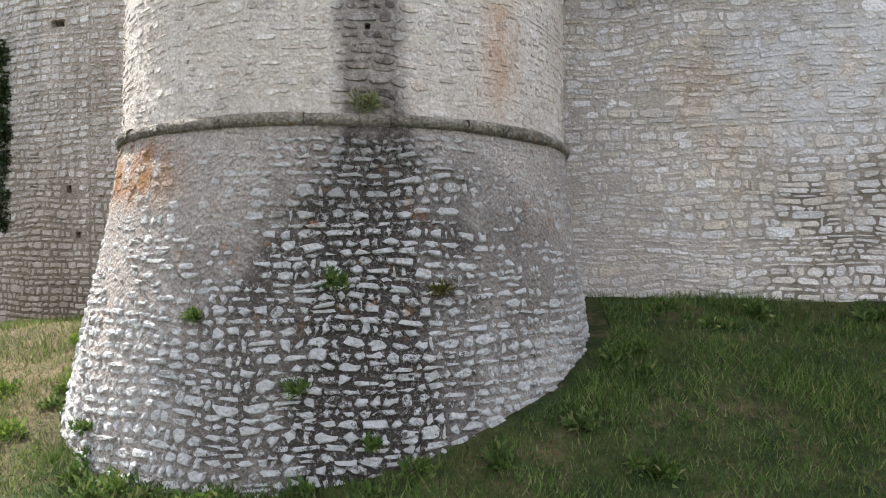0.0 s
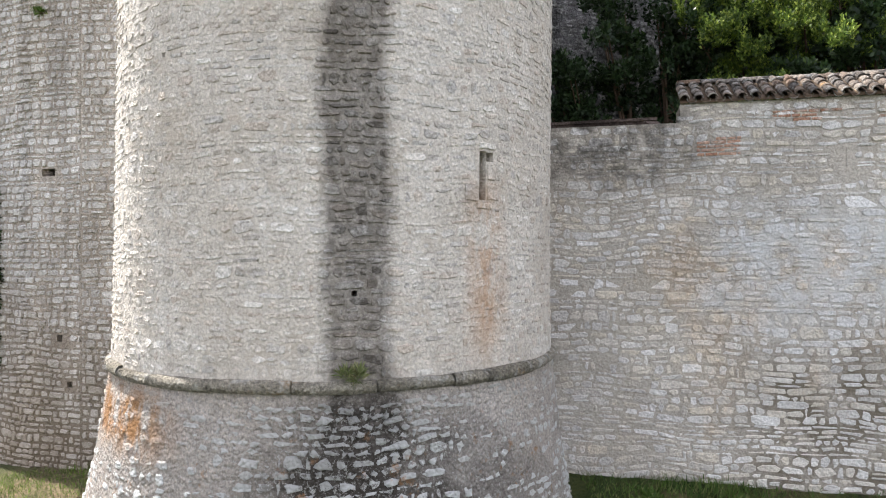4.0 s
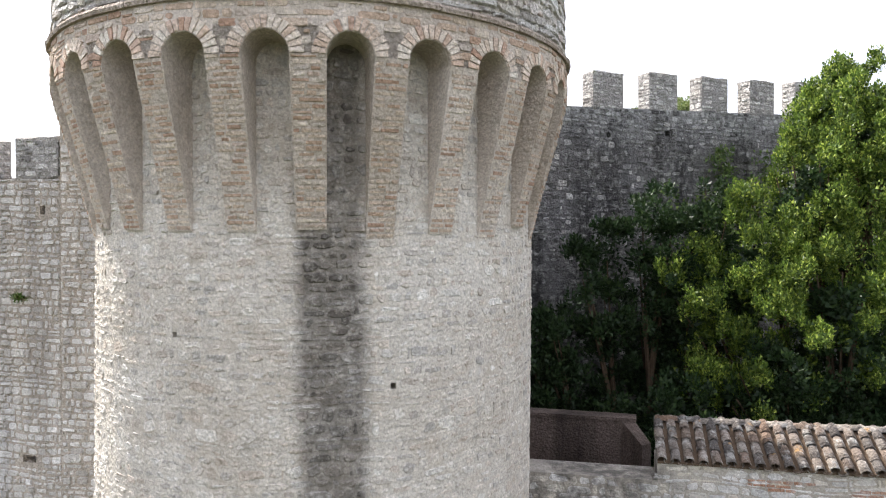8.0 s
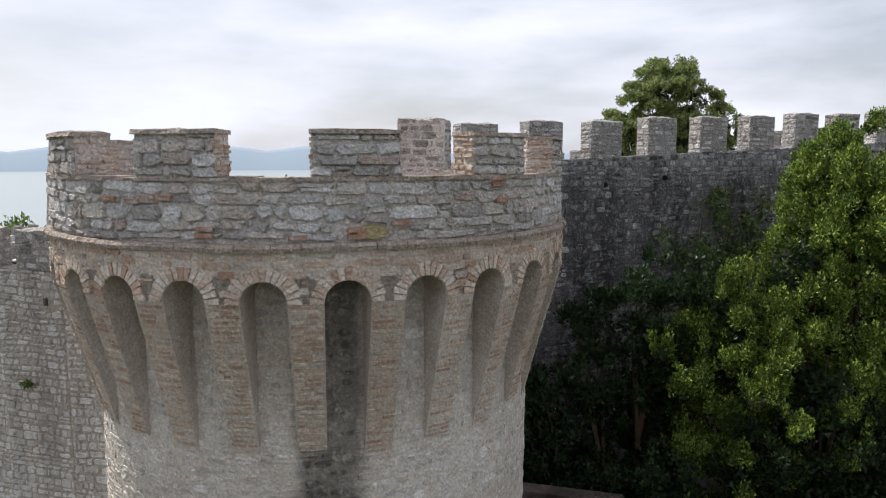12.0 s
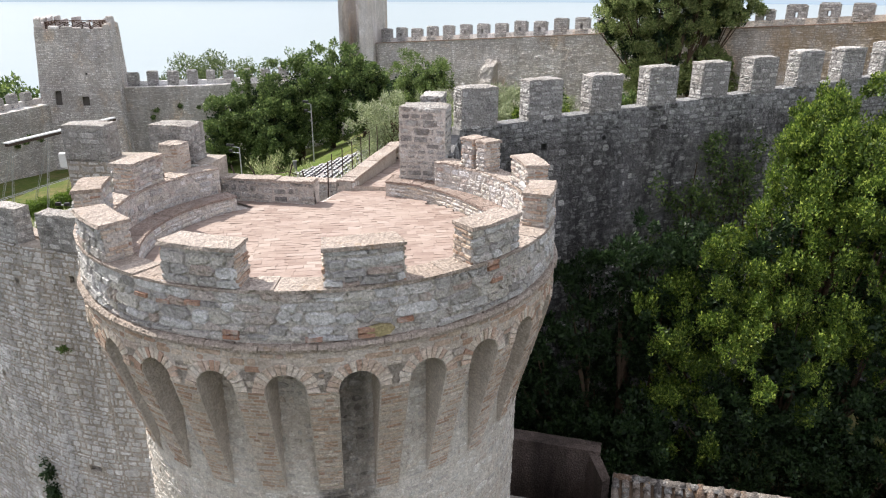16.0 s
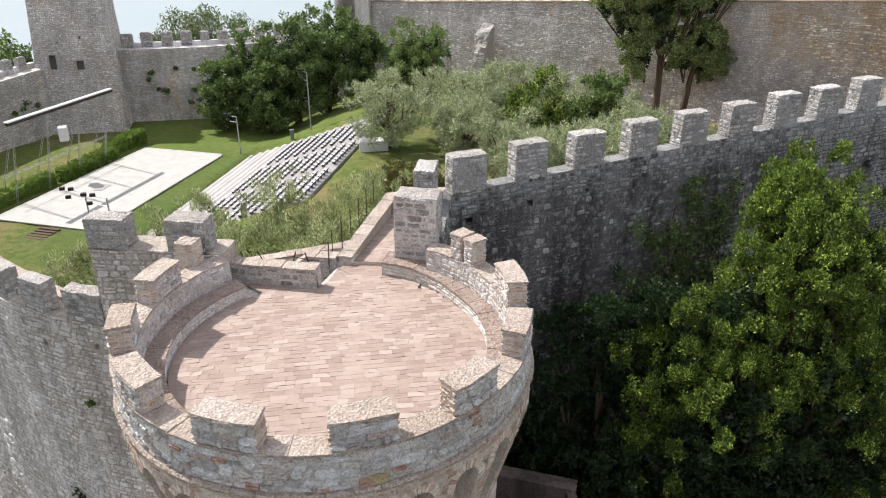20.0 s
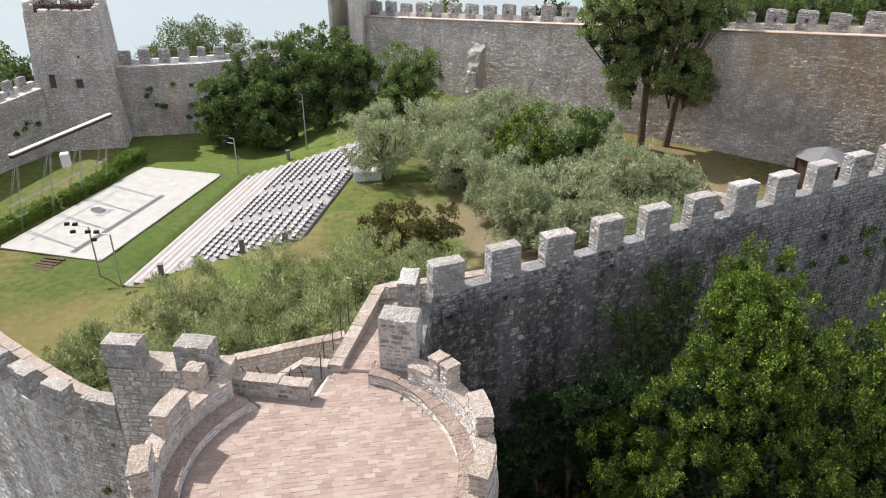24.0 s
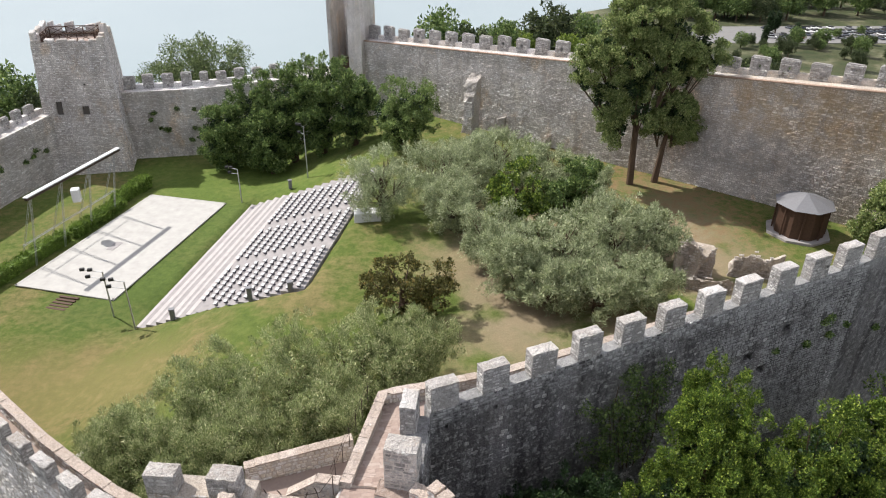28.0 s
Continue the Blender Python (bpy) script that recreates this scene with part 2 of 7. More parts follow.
m_shaft = masonry_mat("shaft_limestone", [(0.44, 0.42, 0.385), (0.60, 0.58, 0.545), (0.53, 0.475, 0.415), (0.66, 0.645, 0.61), (0.48, 0.425, 0.37), (0.41, 0.395, 0.375), (0.57, 0.55, 0.515)], 0.5, 0.7, 1, dist=0.04)
m_shaft_mortar = masonry_mat("shaft_mortar", [(0.485, 0.455, 0.41), (0.525, 0.495, 0.45)], 0.45, 0.6, 2, dist=0.03)
m_batter = masonry_mat("batter_limestone", [(0.20, 0.19, 0.18), (0.44, 0.43, 0.415), (0.58, 0.575, 0.565), (0.28, 0.265, 0.245), (0.64, 0.635, 0.63)], 0.6, 1.0, 1)
m_batter_mortar = masonry_mat("batter_mortar", [(0.60, 0.555, 0.51), (0.67, 0.62, 0.575)], 0.6, 1.0, 2)
m_crown = masonry_mat("crown_stone", [(0.34, 0.325, 0.315), (0.56, 0.55, 0.54), (0.71, 0.71, 0.71), (0.47, 0.385, 0.335), (0.60, 0.58, 0.56), (0.60, 0.57, 0.51), (0.43, 0.42, 0.415), (0.76, 0.76, 0.765)], 0.52, 0.9, white=0.4, dist=0.05)
m_crown_mortar = masonry_mat("crown_mortar", [(0.52, 0.49, 0.46), (0.58, 0.55, 0.515)], 0.5, 0.8, dist=0.05)
m_brick = masonry_mat("corbel_brick", [(0.39, 0.27, 0.20), (0.48, 0.385, 0.31), (0.55, 0.475, 0.395), (0.41, 0.295, 0.22), (0.60, 0.535, 0.46), (0.48, 0.435, 0.39), (0.36, 0.235, 0.17)], 0.42, 0.7, dist=0.04)
m_brick_mortar = masonry_mat("corbel_mortar", [(0.455, 0.405, 0.355), (0.52, 0.47, 0.42)], 0.42, 0.6, dist=0.04)
m_left = masonry_mat("west_stone", [(0.439, 0.42, 0.398), (0.549, 0.538, 0.519), (0.659, 0.655, 0.646), (0.494, 0.482, 0.461), (0.681, 0.672, 0.658)], 0.4, 0.6, dirt=(3.4, 7.4, (0.27, 0.205, 0.14), 0.65), streak=0.4)
m_left_mortar = masonry_mat("west_mortar", [(0.365, 0.324, 0.277), (0.432, 0.392, 0.344)], 0.5, 0.7, dirt=(3.4, 7.4, (0.13, 0.095, 0.06), 0.85), streak=0.4)
EAST_WASH = [(4.6, 10.5, 4.9, 6.9, 0.8, (0.60, 0.61, 0.625), 0.6, 2.2), (2.1, 4.5, 7.5, 8.6, 0.35, (0.075, 0.07, 0.065), 0.8, 3.0), (1.0, 4.0, 1.5, 4.6, 0.8, (0.50, 0.46, 0.39), 0.3, 1.6)]
m_right = masonry_mat("east_stone", [(0.45, 0.425, 0.385), (0.57, 0.56, 0.54), (0.67, 0.67, 0.668), (0.50, 0.495, 0.49), (0.73, 0.735, 0.74), (0.56, 0.52, 0.445), (0.62, 0.595, 0.55)], 0.42, 0.7, orange=0.2, stain=0.3, dist=0.04, zones=EAST_WASH + [(5.0, 13, 0, 4.3, 0.7, (0.70, 0.69, 0.66), 0.35, 3.0)])
m_right_mortar = masonry_mat("east_mortar", [(0.40, 0.375, 0.335), (0.46, 0.435, 0.395)], 0.42, 0.5, stain=0.25, dist=0.04, zones=EAST_WASH + [(5.2, 14, 0, 4.4, 0.6, (0.15, 0.125, 0.095), 0.9, 1.5)])
# Pale stone darkened: the wall's shade is put into stone and mortar colour.
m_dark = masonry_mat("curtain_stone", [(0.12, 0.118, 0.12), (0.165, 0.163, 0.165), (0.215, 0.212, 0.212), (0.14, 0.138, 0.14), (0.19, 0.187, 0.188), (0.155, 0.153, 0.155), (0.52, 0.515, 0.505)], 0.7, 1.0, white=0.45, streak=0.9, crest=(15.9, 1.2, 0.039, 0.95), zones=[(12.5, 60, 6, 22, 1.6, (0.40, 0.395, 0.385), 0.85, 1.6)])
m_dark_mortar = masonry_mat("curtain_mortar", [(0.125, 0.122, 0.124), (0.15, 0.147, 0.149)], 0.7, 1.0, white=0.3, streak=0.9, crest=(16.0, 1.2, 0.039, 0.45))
m_merlon_mortar = masonry_mat("merlon_mortar", [(0.33, 0.32, 0.31), (0.40, 0.39, 0.375)], 0.6, 0.9, white=0.25)
m_merlon = masonry_mat("merlon_stone", [(0.223, 0.217, 0.212), (0.401, 0.389, 0.378), (0.646, 0.64, 0.629), (0.312, 0.301, 0.289), (0.512, 0.501, 0.484), (0.735, 0.729, 0.712)], 0.65, 1.0, white=0.65)
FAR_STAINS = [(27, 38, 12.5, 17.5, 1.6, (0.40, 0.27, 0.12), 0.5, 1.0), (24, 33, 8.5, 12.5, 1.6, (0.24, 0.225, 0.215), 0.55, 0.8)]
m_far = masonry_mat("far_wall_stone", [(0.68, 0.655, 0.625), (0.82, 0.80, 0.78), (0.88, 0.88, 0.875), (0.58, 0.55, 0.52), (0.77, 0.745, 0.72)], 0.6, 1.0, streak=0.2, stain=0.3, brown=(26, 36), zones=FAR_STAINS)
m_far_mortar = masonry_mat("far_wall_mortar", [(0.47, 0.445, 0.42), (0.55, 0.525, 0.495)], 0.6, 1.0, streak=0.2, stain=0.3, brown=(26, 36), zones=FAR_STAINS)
m_cap = masonry_mat("coping_stone", [(0.40, 0.335, 0.285), (0.47, 0.41, 0.36), (0.43, 0.365, 0.315)], 0.62, 0.8, orange=0.3)
m_cap_grey = masonry_mat("lichen_coping", [(0.40, 0.375, 0.35), (0.50, 0.48, 0.455), (0.34, 0.32, 0.30), (0.57, 0.555, 0.535)], 0.65, 0.9, white=0.4, orange=0.2)
m_mould = masonry_mat("mossy_moulding", [(0.27, 0.25, 0.205), (0.38, 0.355, 0.30), (0.22, 0.205, 0.165)], 0.9, 1.0, orange=0.5, white=0.45)
m_bench = masonry_mat("bench_brick", [(0.30, 0.235, 0.20), (0.36, 0.29, 0.25), (0.33, 0.26, 0.225)], 0.55, 0.8, white=0.15)


def plain(name, colour, rough=0.6, metal=0.0, mottle=0.25, scale=9.0):
    k = Nodes(name, rough)
    k.bsdf.inputs["Metallic"].default_value = metal
    c = k.mix(mottle, colour, k.ramp(k.noise(scale, 5, 0.6), (0.3, 0.4), (0.7, 1.0)), "MULTIPLY")
    k.bump(k.noise(scale * 5, 3), 0.25, 0.01)
    return k.done(c)


def floor_mat():
    k = Nodes("terrace_brick", 0.85)
    c = k.ramp(k.each(), (0.0, (0.235, 0.172, 0.145)), (0.25, (0.275, 0.206, 0.174)), (0.7, (0.31, 0.24, 0.206)), (0.9, (0.335, 0.265, 0.23)), (1.0, (0.37, 0.305, 0.266)))
    c = k.mix(0.4, c, k.ramp(k.noise(14, 5, 0.7), (0.3, 0.7), (0.7, 1.15)), "MULTIPLY")
    c = k.mix(k.ramp(k.noise(0.8, 5, 0.65), (0.42, 0.0), (0.66, 0.5)), c, (0.36, 0.295, 0.25))
    c = k.mix(k.ramp(k.noise(3.1, 5, 0.7), (0.56, 0.0), (0.68, 0.35)), c, (0.23, 0.165, 0.14))
    k.bump(k.noise(40, 3), 0.3, 0.01)
    return k.done(c)


def ground_mat():
    k = Nodes("grass_ground", 0.95)
    x, y = k.axis("X"), k.axis("Y")
    big, mid, fine = k.noise(0.2, 5, 0.6), k.noise(1.6, 6, 0.7), k.noise(16, 5, 0.75)
    both = k.math("ADD", k.math("MULTIPLY", fine, 0.6), k.math("MULTIPLY", mid, 0.4))
    # Grass before the walls: dark greens with the tower's shade in the colour.
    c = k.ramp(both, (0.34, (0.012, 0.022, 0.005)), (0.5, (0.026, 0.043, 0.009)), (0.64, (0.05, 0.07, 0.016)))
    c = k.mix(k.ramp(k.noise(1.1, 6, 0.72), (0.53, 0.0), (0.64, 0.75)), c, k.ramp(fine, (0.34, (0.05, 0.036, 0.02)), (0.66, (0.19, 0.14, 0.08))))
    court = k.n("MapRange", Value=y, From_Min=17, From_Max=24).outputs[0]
    # Court grass: brighter greens with sunlight put into the colour.
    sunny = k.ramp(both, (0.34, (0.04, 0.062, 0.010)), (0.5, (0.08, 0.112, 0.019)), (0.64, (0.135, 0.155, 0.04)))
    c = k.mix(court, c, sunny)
    dry = k.ramp(k.math("ADD", k.math("MULTIPLY", big, 0.7), k.math("MULTIPLY", mid, 0.3)), (0.46, 0.0), (0.62, 0.7))
    dry = k.math("MULTIPLY", dry, k.math("ADD", 0.4, k.math("MULTIPLY", court, 0.6)))
    c = k.mix(dry, c, k.ramp(both, (0.36, (0.11, 0.085, 0.035)), (0.62, (0.24, 0.18, 0.085))))
    lawn = k.math("MULTIPLY", k.between(x, -30, -6, 4), k.between(y, 60, 80, 4))
    c = k.mix(k.math("MULTIPLY", lawn, 0.7), c, k.ramp(both, (0.34, (0.05, 0.085, 0.012)), (0.62, (0.12, 0.17, 0.03))))
    bare = k.math("MULTIPLY", k.between(x, 2.5, 26, 3.5), k.between(y, 32, 56, 5))
    c = k.mix(k.math("MULTIPLY", bare, k.ramp(big, (0.36, 0.0), (0.5, 0.8))), c, k.ramp(fine, (0.3, (0.20, 0.15, 0.10)), (0.7, (0.33, 0.26, 0.18))))
    trod = k.math("MULTIPLY", k.between(x, -40, -14, 3), k.between(k.math("ADD", y, k.math("MULTIPLY", mid, 6)), 34, 43, 2.5))
    c = k.mix(k.math("MULTIPLY", trod, 0.45), c, (0.25, 0.18, 0.085))
    soil = k.math("MULTIPLY", k.between(x, 12, 31, 3), k.between(y, 47, 66, 3))
    c = k.mix(k.math("MULTIPLY", soil, k.ramp(mid, (0.42, 0.0), (0.58, 0.75))), c, k.ramp(fine, (0.3, (0.12, 0.075, 0.04)), (0.7, (0.25, 0.16, 0.08))))
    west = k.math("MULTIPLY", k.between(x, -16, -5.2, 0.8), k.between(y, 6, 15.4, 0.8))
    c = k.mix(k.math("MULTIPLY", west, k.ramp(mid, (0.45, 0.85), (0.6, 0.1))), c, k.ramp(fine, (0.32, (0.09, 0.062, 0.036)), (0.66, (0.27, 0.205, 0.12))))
    strip = k.math("MULTIPLY", k.between(x, -28, -12, 2), k.between(y, 43, 66, 2))
    c = k.mix(k.math("MULTIPLY", strip, 0.7), c, k.ramp(both, (0.34, (0.03, 0.055, 0.01)), (0.62, (0.09, 0.135, 0.025))))
    away = k.n("MapRange", Value=y, From_Min=88, From_Max=96).outputs[0]
    c = k.mix(k.math("MULTIPLY", away, 0.85), c, k.ramp(k.noise(0.06, 6, 0.7), (0.36, (0.018, 0.026, 0.012)), (0.52, (0.045, 0.05, 0.026)), (0.66, (0.17, 0.155, 0.105))))
    k.bump(both, 1.0, 0.12)
    return k.done(c)


def leaf_mat(name, dark, light, tip=None, gloss=0.55):
    k = Nodes(name, gloss)
    c = k.ramp(k.each(), (0.0, dark), (0.72, light), (1.0, tip or light))
    c = k.mix(0.5, c, k.ramp(k.noise(1.4, 3), (0.36, 0.35), (0.62, 1.15)), "MULTIPLY")
    k.put(k.bsdf.inputs["Base Color"], c)
    thin = k.n("BsdfTranslucent", Color=c).outputs[0]
    both = k.n("MixShader", Fac=0.3).outputs[0]
    k.t.links.new(k.bsdf.outputs[0], both.node.inputs[1])
    k.t.links.new(thin, both.node.inputs[2])
    k.t.links.new(both, k.t.nodes["Material Output"].inputs["Surface"])
    return k.mat


m_floor = floor_mat()
m_floor_bed = plain("floor_bedding", (0.29, 0.225, 0.193), 0.9)
m_ground = ground_mat()
m_laurel = leaf_mat("laurel_leaves", (0.034, 0.066, 0.015), (0.14, 0.215, 0.034), (0.44, 0.52, 0.10), 0.45)
# Near-black greens: the deep shade of dense foliage is in the colour.
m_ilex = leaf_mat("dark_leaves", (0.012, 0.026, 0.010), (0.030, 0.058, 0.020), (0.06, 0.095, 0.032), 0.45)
m_olive = leaf_mat("olive_leaves", (0.16, 0.20, 0.10), (0.39, 0.44, 0.245), (0.65, 0.67, 0.45), 0.6)
m_tamarisk = leaf_mat("tamarisk_leaves", (0.11, 0.145, 0.055), (0.38, 0.44, 0.20), (0.72, 0.69, 0.42), 0.7)
m_cedar = leaf_mat("cypress_leaves", (0.085, 0.13, 0.04), (0.27, 0.335, 0.115), (0.52, 0.54, 0.25), 0.7)
m_shrub = leaf_mat("autumn_shrub_leaves", (0.06, 0.06, 0.018), (0.13, 0.13, 0.04), (0.24, 0.18, 0.06), 0.6)
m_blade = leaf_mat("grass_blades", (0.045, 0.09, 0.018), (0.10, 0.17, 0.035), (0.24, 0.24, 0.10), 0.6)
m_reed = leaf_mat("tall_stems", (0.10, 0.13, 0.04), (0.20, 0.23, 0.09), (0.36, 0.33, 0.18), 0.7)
m_court = leaf_mat("evergreen_leaves", (0.05, 0.09, 0.028), (0.165, 0.24, 0.075), (0.36, 0.44, 0.15), 0.5)
m_round = leaf_mat("young_evergreen_leaves", (0.075, 0.12, 0.035), (0.21, 0.29, 0.09), (0.38, 0.45, 0.17), 0.6)
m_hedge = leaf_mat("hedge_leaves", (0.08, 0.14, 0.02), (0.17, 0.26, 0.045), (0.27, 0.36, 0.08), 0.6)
m_scrub = leaf_mat("scrub_leaves", (0.035, 0.05, 0.022), (0.075, 0.10, 0.042), (0.14, 0.16, 0.07), 0.7)
m_bark = plain("bark", (0.11, 0.075, 0.05), 0.95, mottle=0.7, scale=14)
m_tile = masonry_mat("roof_tile_clay", [(0.10, 0.085, 0.075), (0.16, 0.11, 0.08), (0.19, 0.165, 0.145), (0.085, 0.078, 0.074), (0.25, 0.225, 0.20), (0.15, 0.115, 0.09)], 0.6, 0.7, orange=0.75, white=0.4)
m_concrete = plain("pale_concrete", (0.40, 0.388, 0.365), 0.85, mottle=0.3, scale=1.3)
m_step = plain("step_concrete", (0.31, 0.29, 0.285), 0.9, mottle=0.4, scale=2.0)
m_seat = plain("seat_plastic", (0.50, 0.50, 0.50), 0.5)
m_seat_dark = plain("dark_seat_plastic", (0.10, 0.10, 0.12), 0.5)
m_steel = plain("galvanised_steel", (0.45, 0.46, 0.47), 0.4, 0.7)
m_white = plain("white_sheet_metal", (0.66, 0.66, 0.66), 0.35)
m_black = plain("black_paint", (0.03, 0.03, 0.03), 0.5)
m_iron = plain("rusty_iron", (0.07, 0.05, 0.04), 0.8, 0.3)
m_rust = masonry_mat("stained_render", [(0.075, 0.058, 0.05), (0.10, 0.078, 0.068)], 0.6, 0.6, streak=0.9)
m_wood = plain("dark_timber", (0.08, 0.045, 0.03), 0.75, mottle=0.5, scale=6)
m_metalroof = plain("zinc_roof", (0.20, 0.20, 0.21), 0.5, 0.3)
m_void = plain("hole_shadow_stone", (0.10, 0.09, 0.08), 0.95)
m_asphalt = plain("asphalt", (0.19, 0.185, 0.18), 0.9, mottle=0.3, scale=0.5)
m_sand = plain("dusty_path", (0.42, 0.36, 0.28), 0.95, mottle=0.4, scale=1.5)

# ---- building helpers ----


def mesh_np(name, verts, faces, mat=None, parent=None, label="", smooth=False):
    me = bpy.data.meshes.new(name)
    me.from_pydata(verts, [], faces)
    if mat:
        me.materials.append(mat)
    if smooth:
        me.polygons.foreach_set("use_smooth", [True] * len(me.polygons))
    ob = new(name, me)
    if parent:
        ob.parent = parent
    if label:
        ob["label"] = label
    return ob


def quads(name, pts, mat, parent=None, label=""):
    """Many separate polygons of equal corners from an (n, corners, 3) array."""
    pts = np.asarray(pts, dtype=np.float32)
    n, per = pts.shape[:2]
    me = bpy.data.meshes.new(name)
    me.vertices.add(n * per)
    me.vertices.foreach_set("co", pts.reshape(-1))
    me.loops.add(n * per)
    me.loops.foreach_set("vertex_index", np.arange(n * per, dtype=np.int32))
    me.polygons.add(n)
    me.polygons.foreach_set("loop_start", np.arange(0, n * per, per, dtype=np.int32))
    me.update(calc_edges=True)
    me.materials.append(mat)
    ob = new(name, me)
    if parent:
        ob.parent = parent
    if label:
        ob["label"] = label
    return ob


def thing(name, label, category, group="", kind="", at=(0, 0, 0)):
    ob = new(name)
    ob.location = at
    ob.empty_display_size = 0.2
    return tagged(ob, label, category, group, kind)


def part(name, bm, material, parent=None, label="", smooth=False):
    me = bpy.data.meshes.new(name)
    bm.to_mesh(me)
    bm.free()
    me.materials.append(material)
    if smooth:
        me.polygons.foreach_set("use_smooth", [True] * len(me.polygons))
    ob = new(name, me)
    if parent:
        ob.parent = parent
    if label:
        ob["label"] = label
    return ob


def box(bm, cx, cy, cz, sx, sy, sz, turn=0.0, bevel=0.0):
    m = Matrix.Translation((cx, cy, cz)) @ Matrix.Rotation(turn, 4, "Z") @ Matrix.Diagonal((sx, sy, sz, 1))
    got = bmesh.ops.create_cube(bm, size=1.0, matrix=m)
    if bevel:
        edges = list({e for v in got["verts"] for e in v.link_edges})
        bmesh.ops.bevel(bm, geom=edges, offset=bevel, segments=1, affect="EDGES")
    return bm


def rod(bm, a, b, r0, r1=None, sides=8):
    a, b = Vector(a), Vector(b)
    d = b - a
    m = Matrix.Translation((a + b) / 2) @ d.to_track_quat("Z", "Y").to_matrix().to_4x4()
    bmesh.ops.create_cone(bm, cap_ends=True, segments=sides, radius1=r0, radius2=r0 if r1 is None else r1, depth=d.length, matrix=m)
    return bm


def prism(bm, ring, z0, z1):
    """A closed solid on a ring of ground points; z0 and z1 may be lists."""
    n = len(ring)
    lo = [bm.verts.new((p[0], p[1], z0[i] if isinstance(z0, list) else z0)) for i, p in enumerate(ring)]
    hi = [bm.verts.new((p[0], p[1], z1[i] if isinstance(z1, list) else z1)) for i, p in enumerate(ring)]
    for i in range(n):
        j = (i + 1) % n
        bm.faces.new((lo[i], lo[j], hi[j], hi[i]))
    bm.faces.new(hi)
    bm.faces.new(lo[::-1])
    return bm


class Line:
    """An upright wall face along a line of ground points: metres along it, height, and depth outward."""

    def __init__(self, pts):
        self.p = [Vector(p) for p in pts]
        self.s = [0.0]
        for a, b in zip(self.p, self.p[1:]):
            self.s.append(self.s[-1] + (b - a).length)
        self.length = self.s[-1]

    def __call__(self, s, z, d=0.0):
        i = 0
        while i < len(self.p) - 2 and s > self.s[i + 1]:
            i += 1
        a, b = self.p[i], self.p[i + 1]
        w = (b - a).normalized()
        q = a + w * (s - self.s[i])
        return (q.x + w.y * d, q.y - w.x * d, z)


TX, TY = -1.44, 11.75


class Round:
    """The face of the round tower: metres along the arc (0 faces the approach), height, depth outward."""

    def __init__(self, radius):
        self.radius, self.ref = radius, 3.6

    def __call__(self, s, z, d=0.0):
        r, a = self.radius(z) + d, s / self.ref
        return (TX + axis_off(z) + r * math.sin(a), TY - r * math.cos(a), z)


def axis_off(z):
    """How far the old tower stands off its upper axis."""
    return float(np.interp(z, (0.5, 1.7, 4.4, 6.0, 12.0), (-0.22, -0.17, -0.085, -0.075, 0.0)))


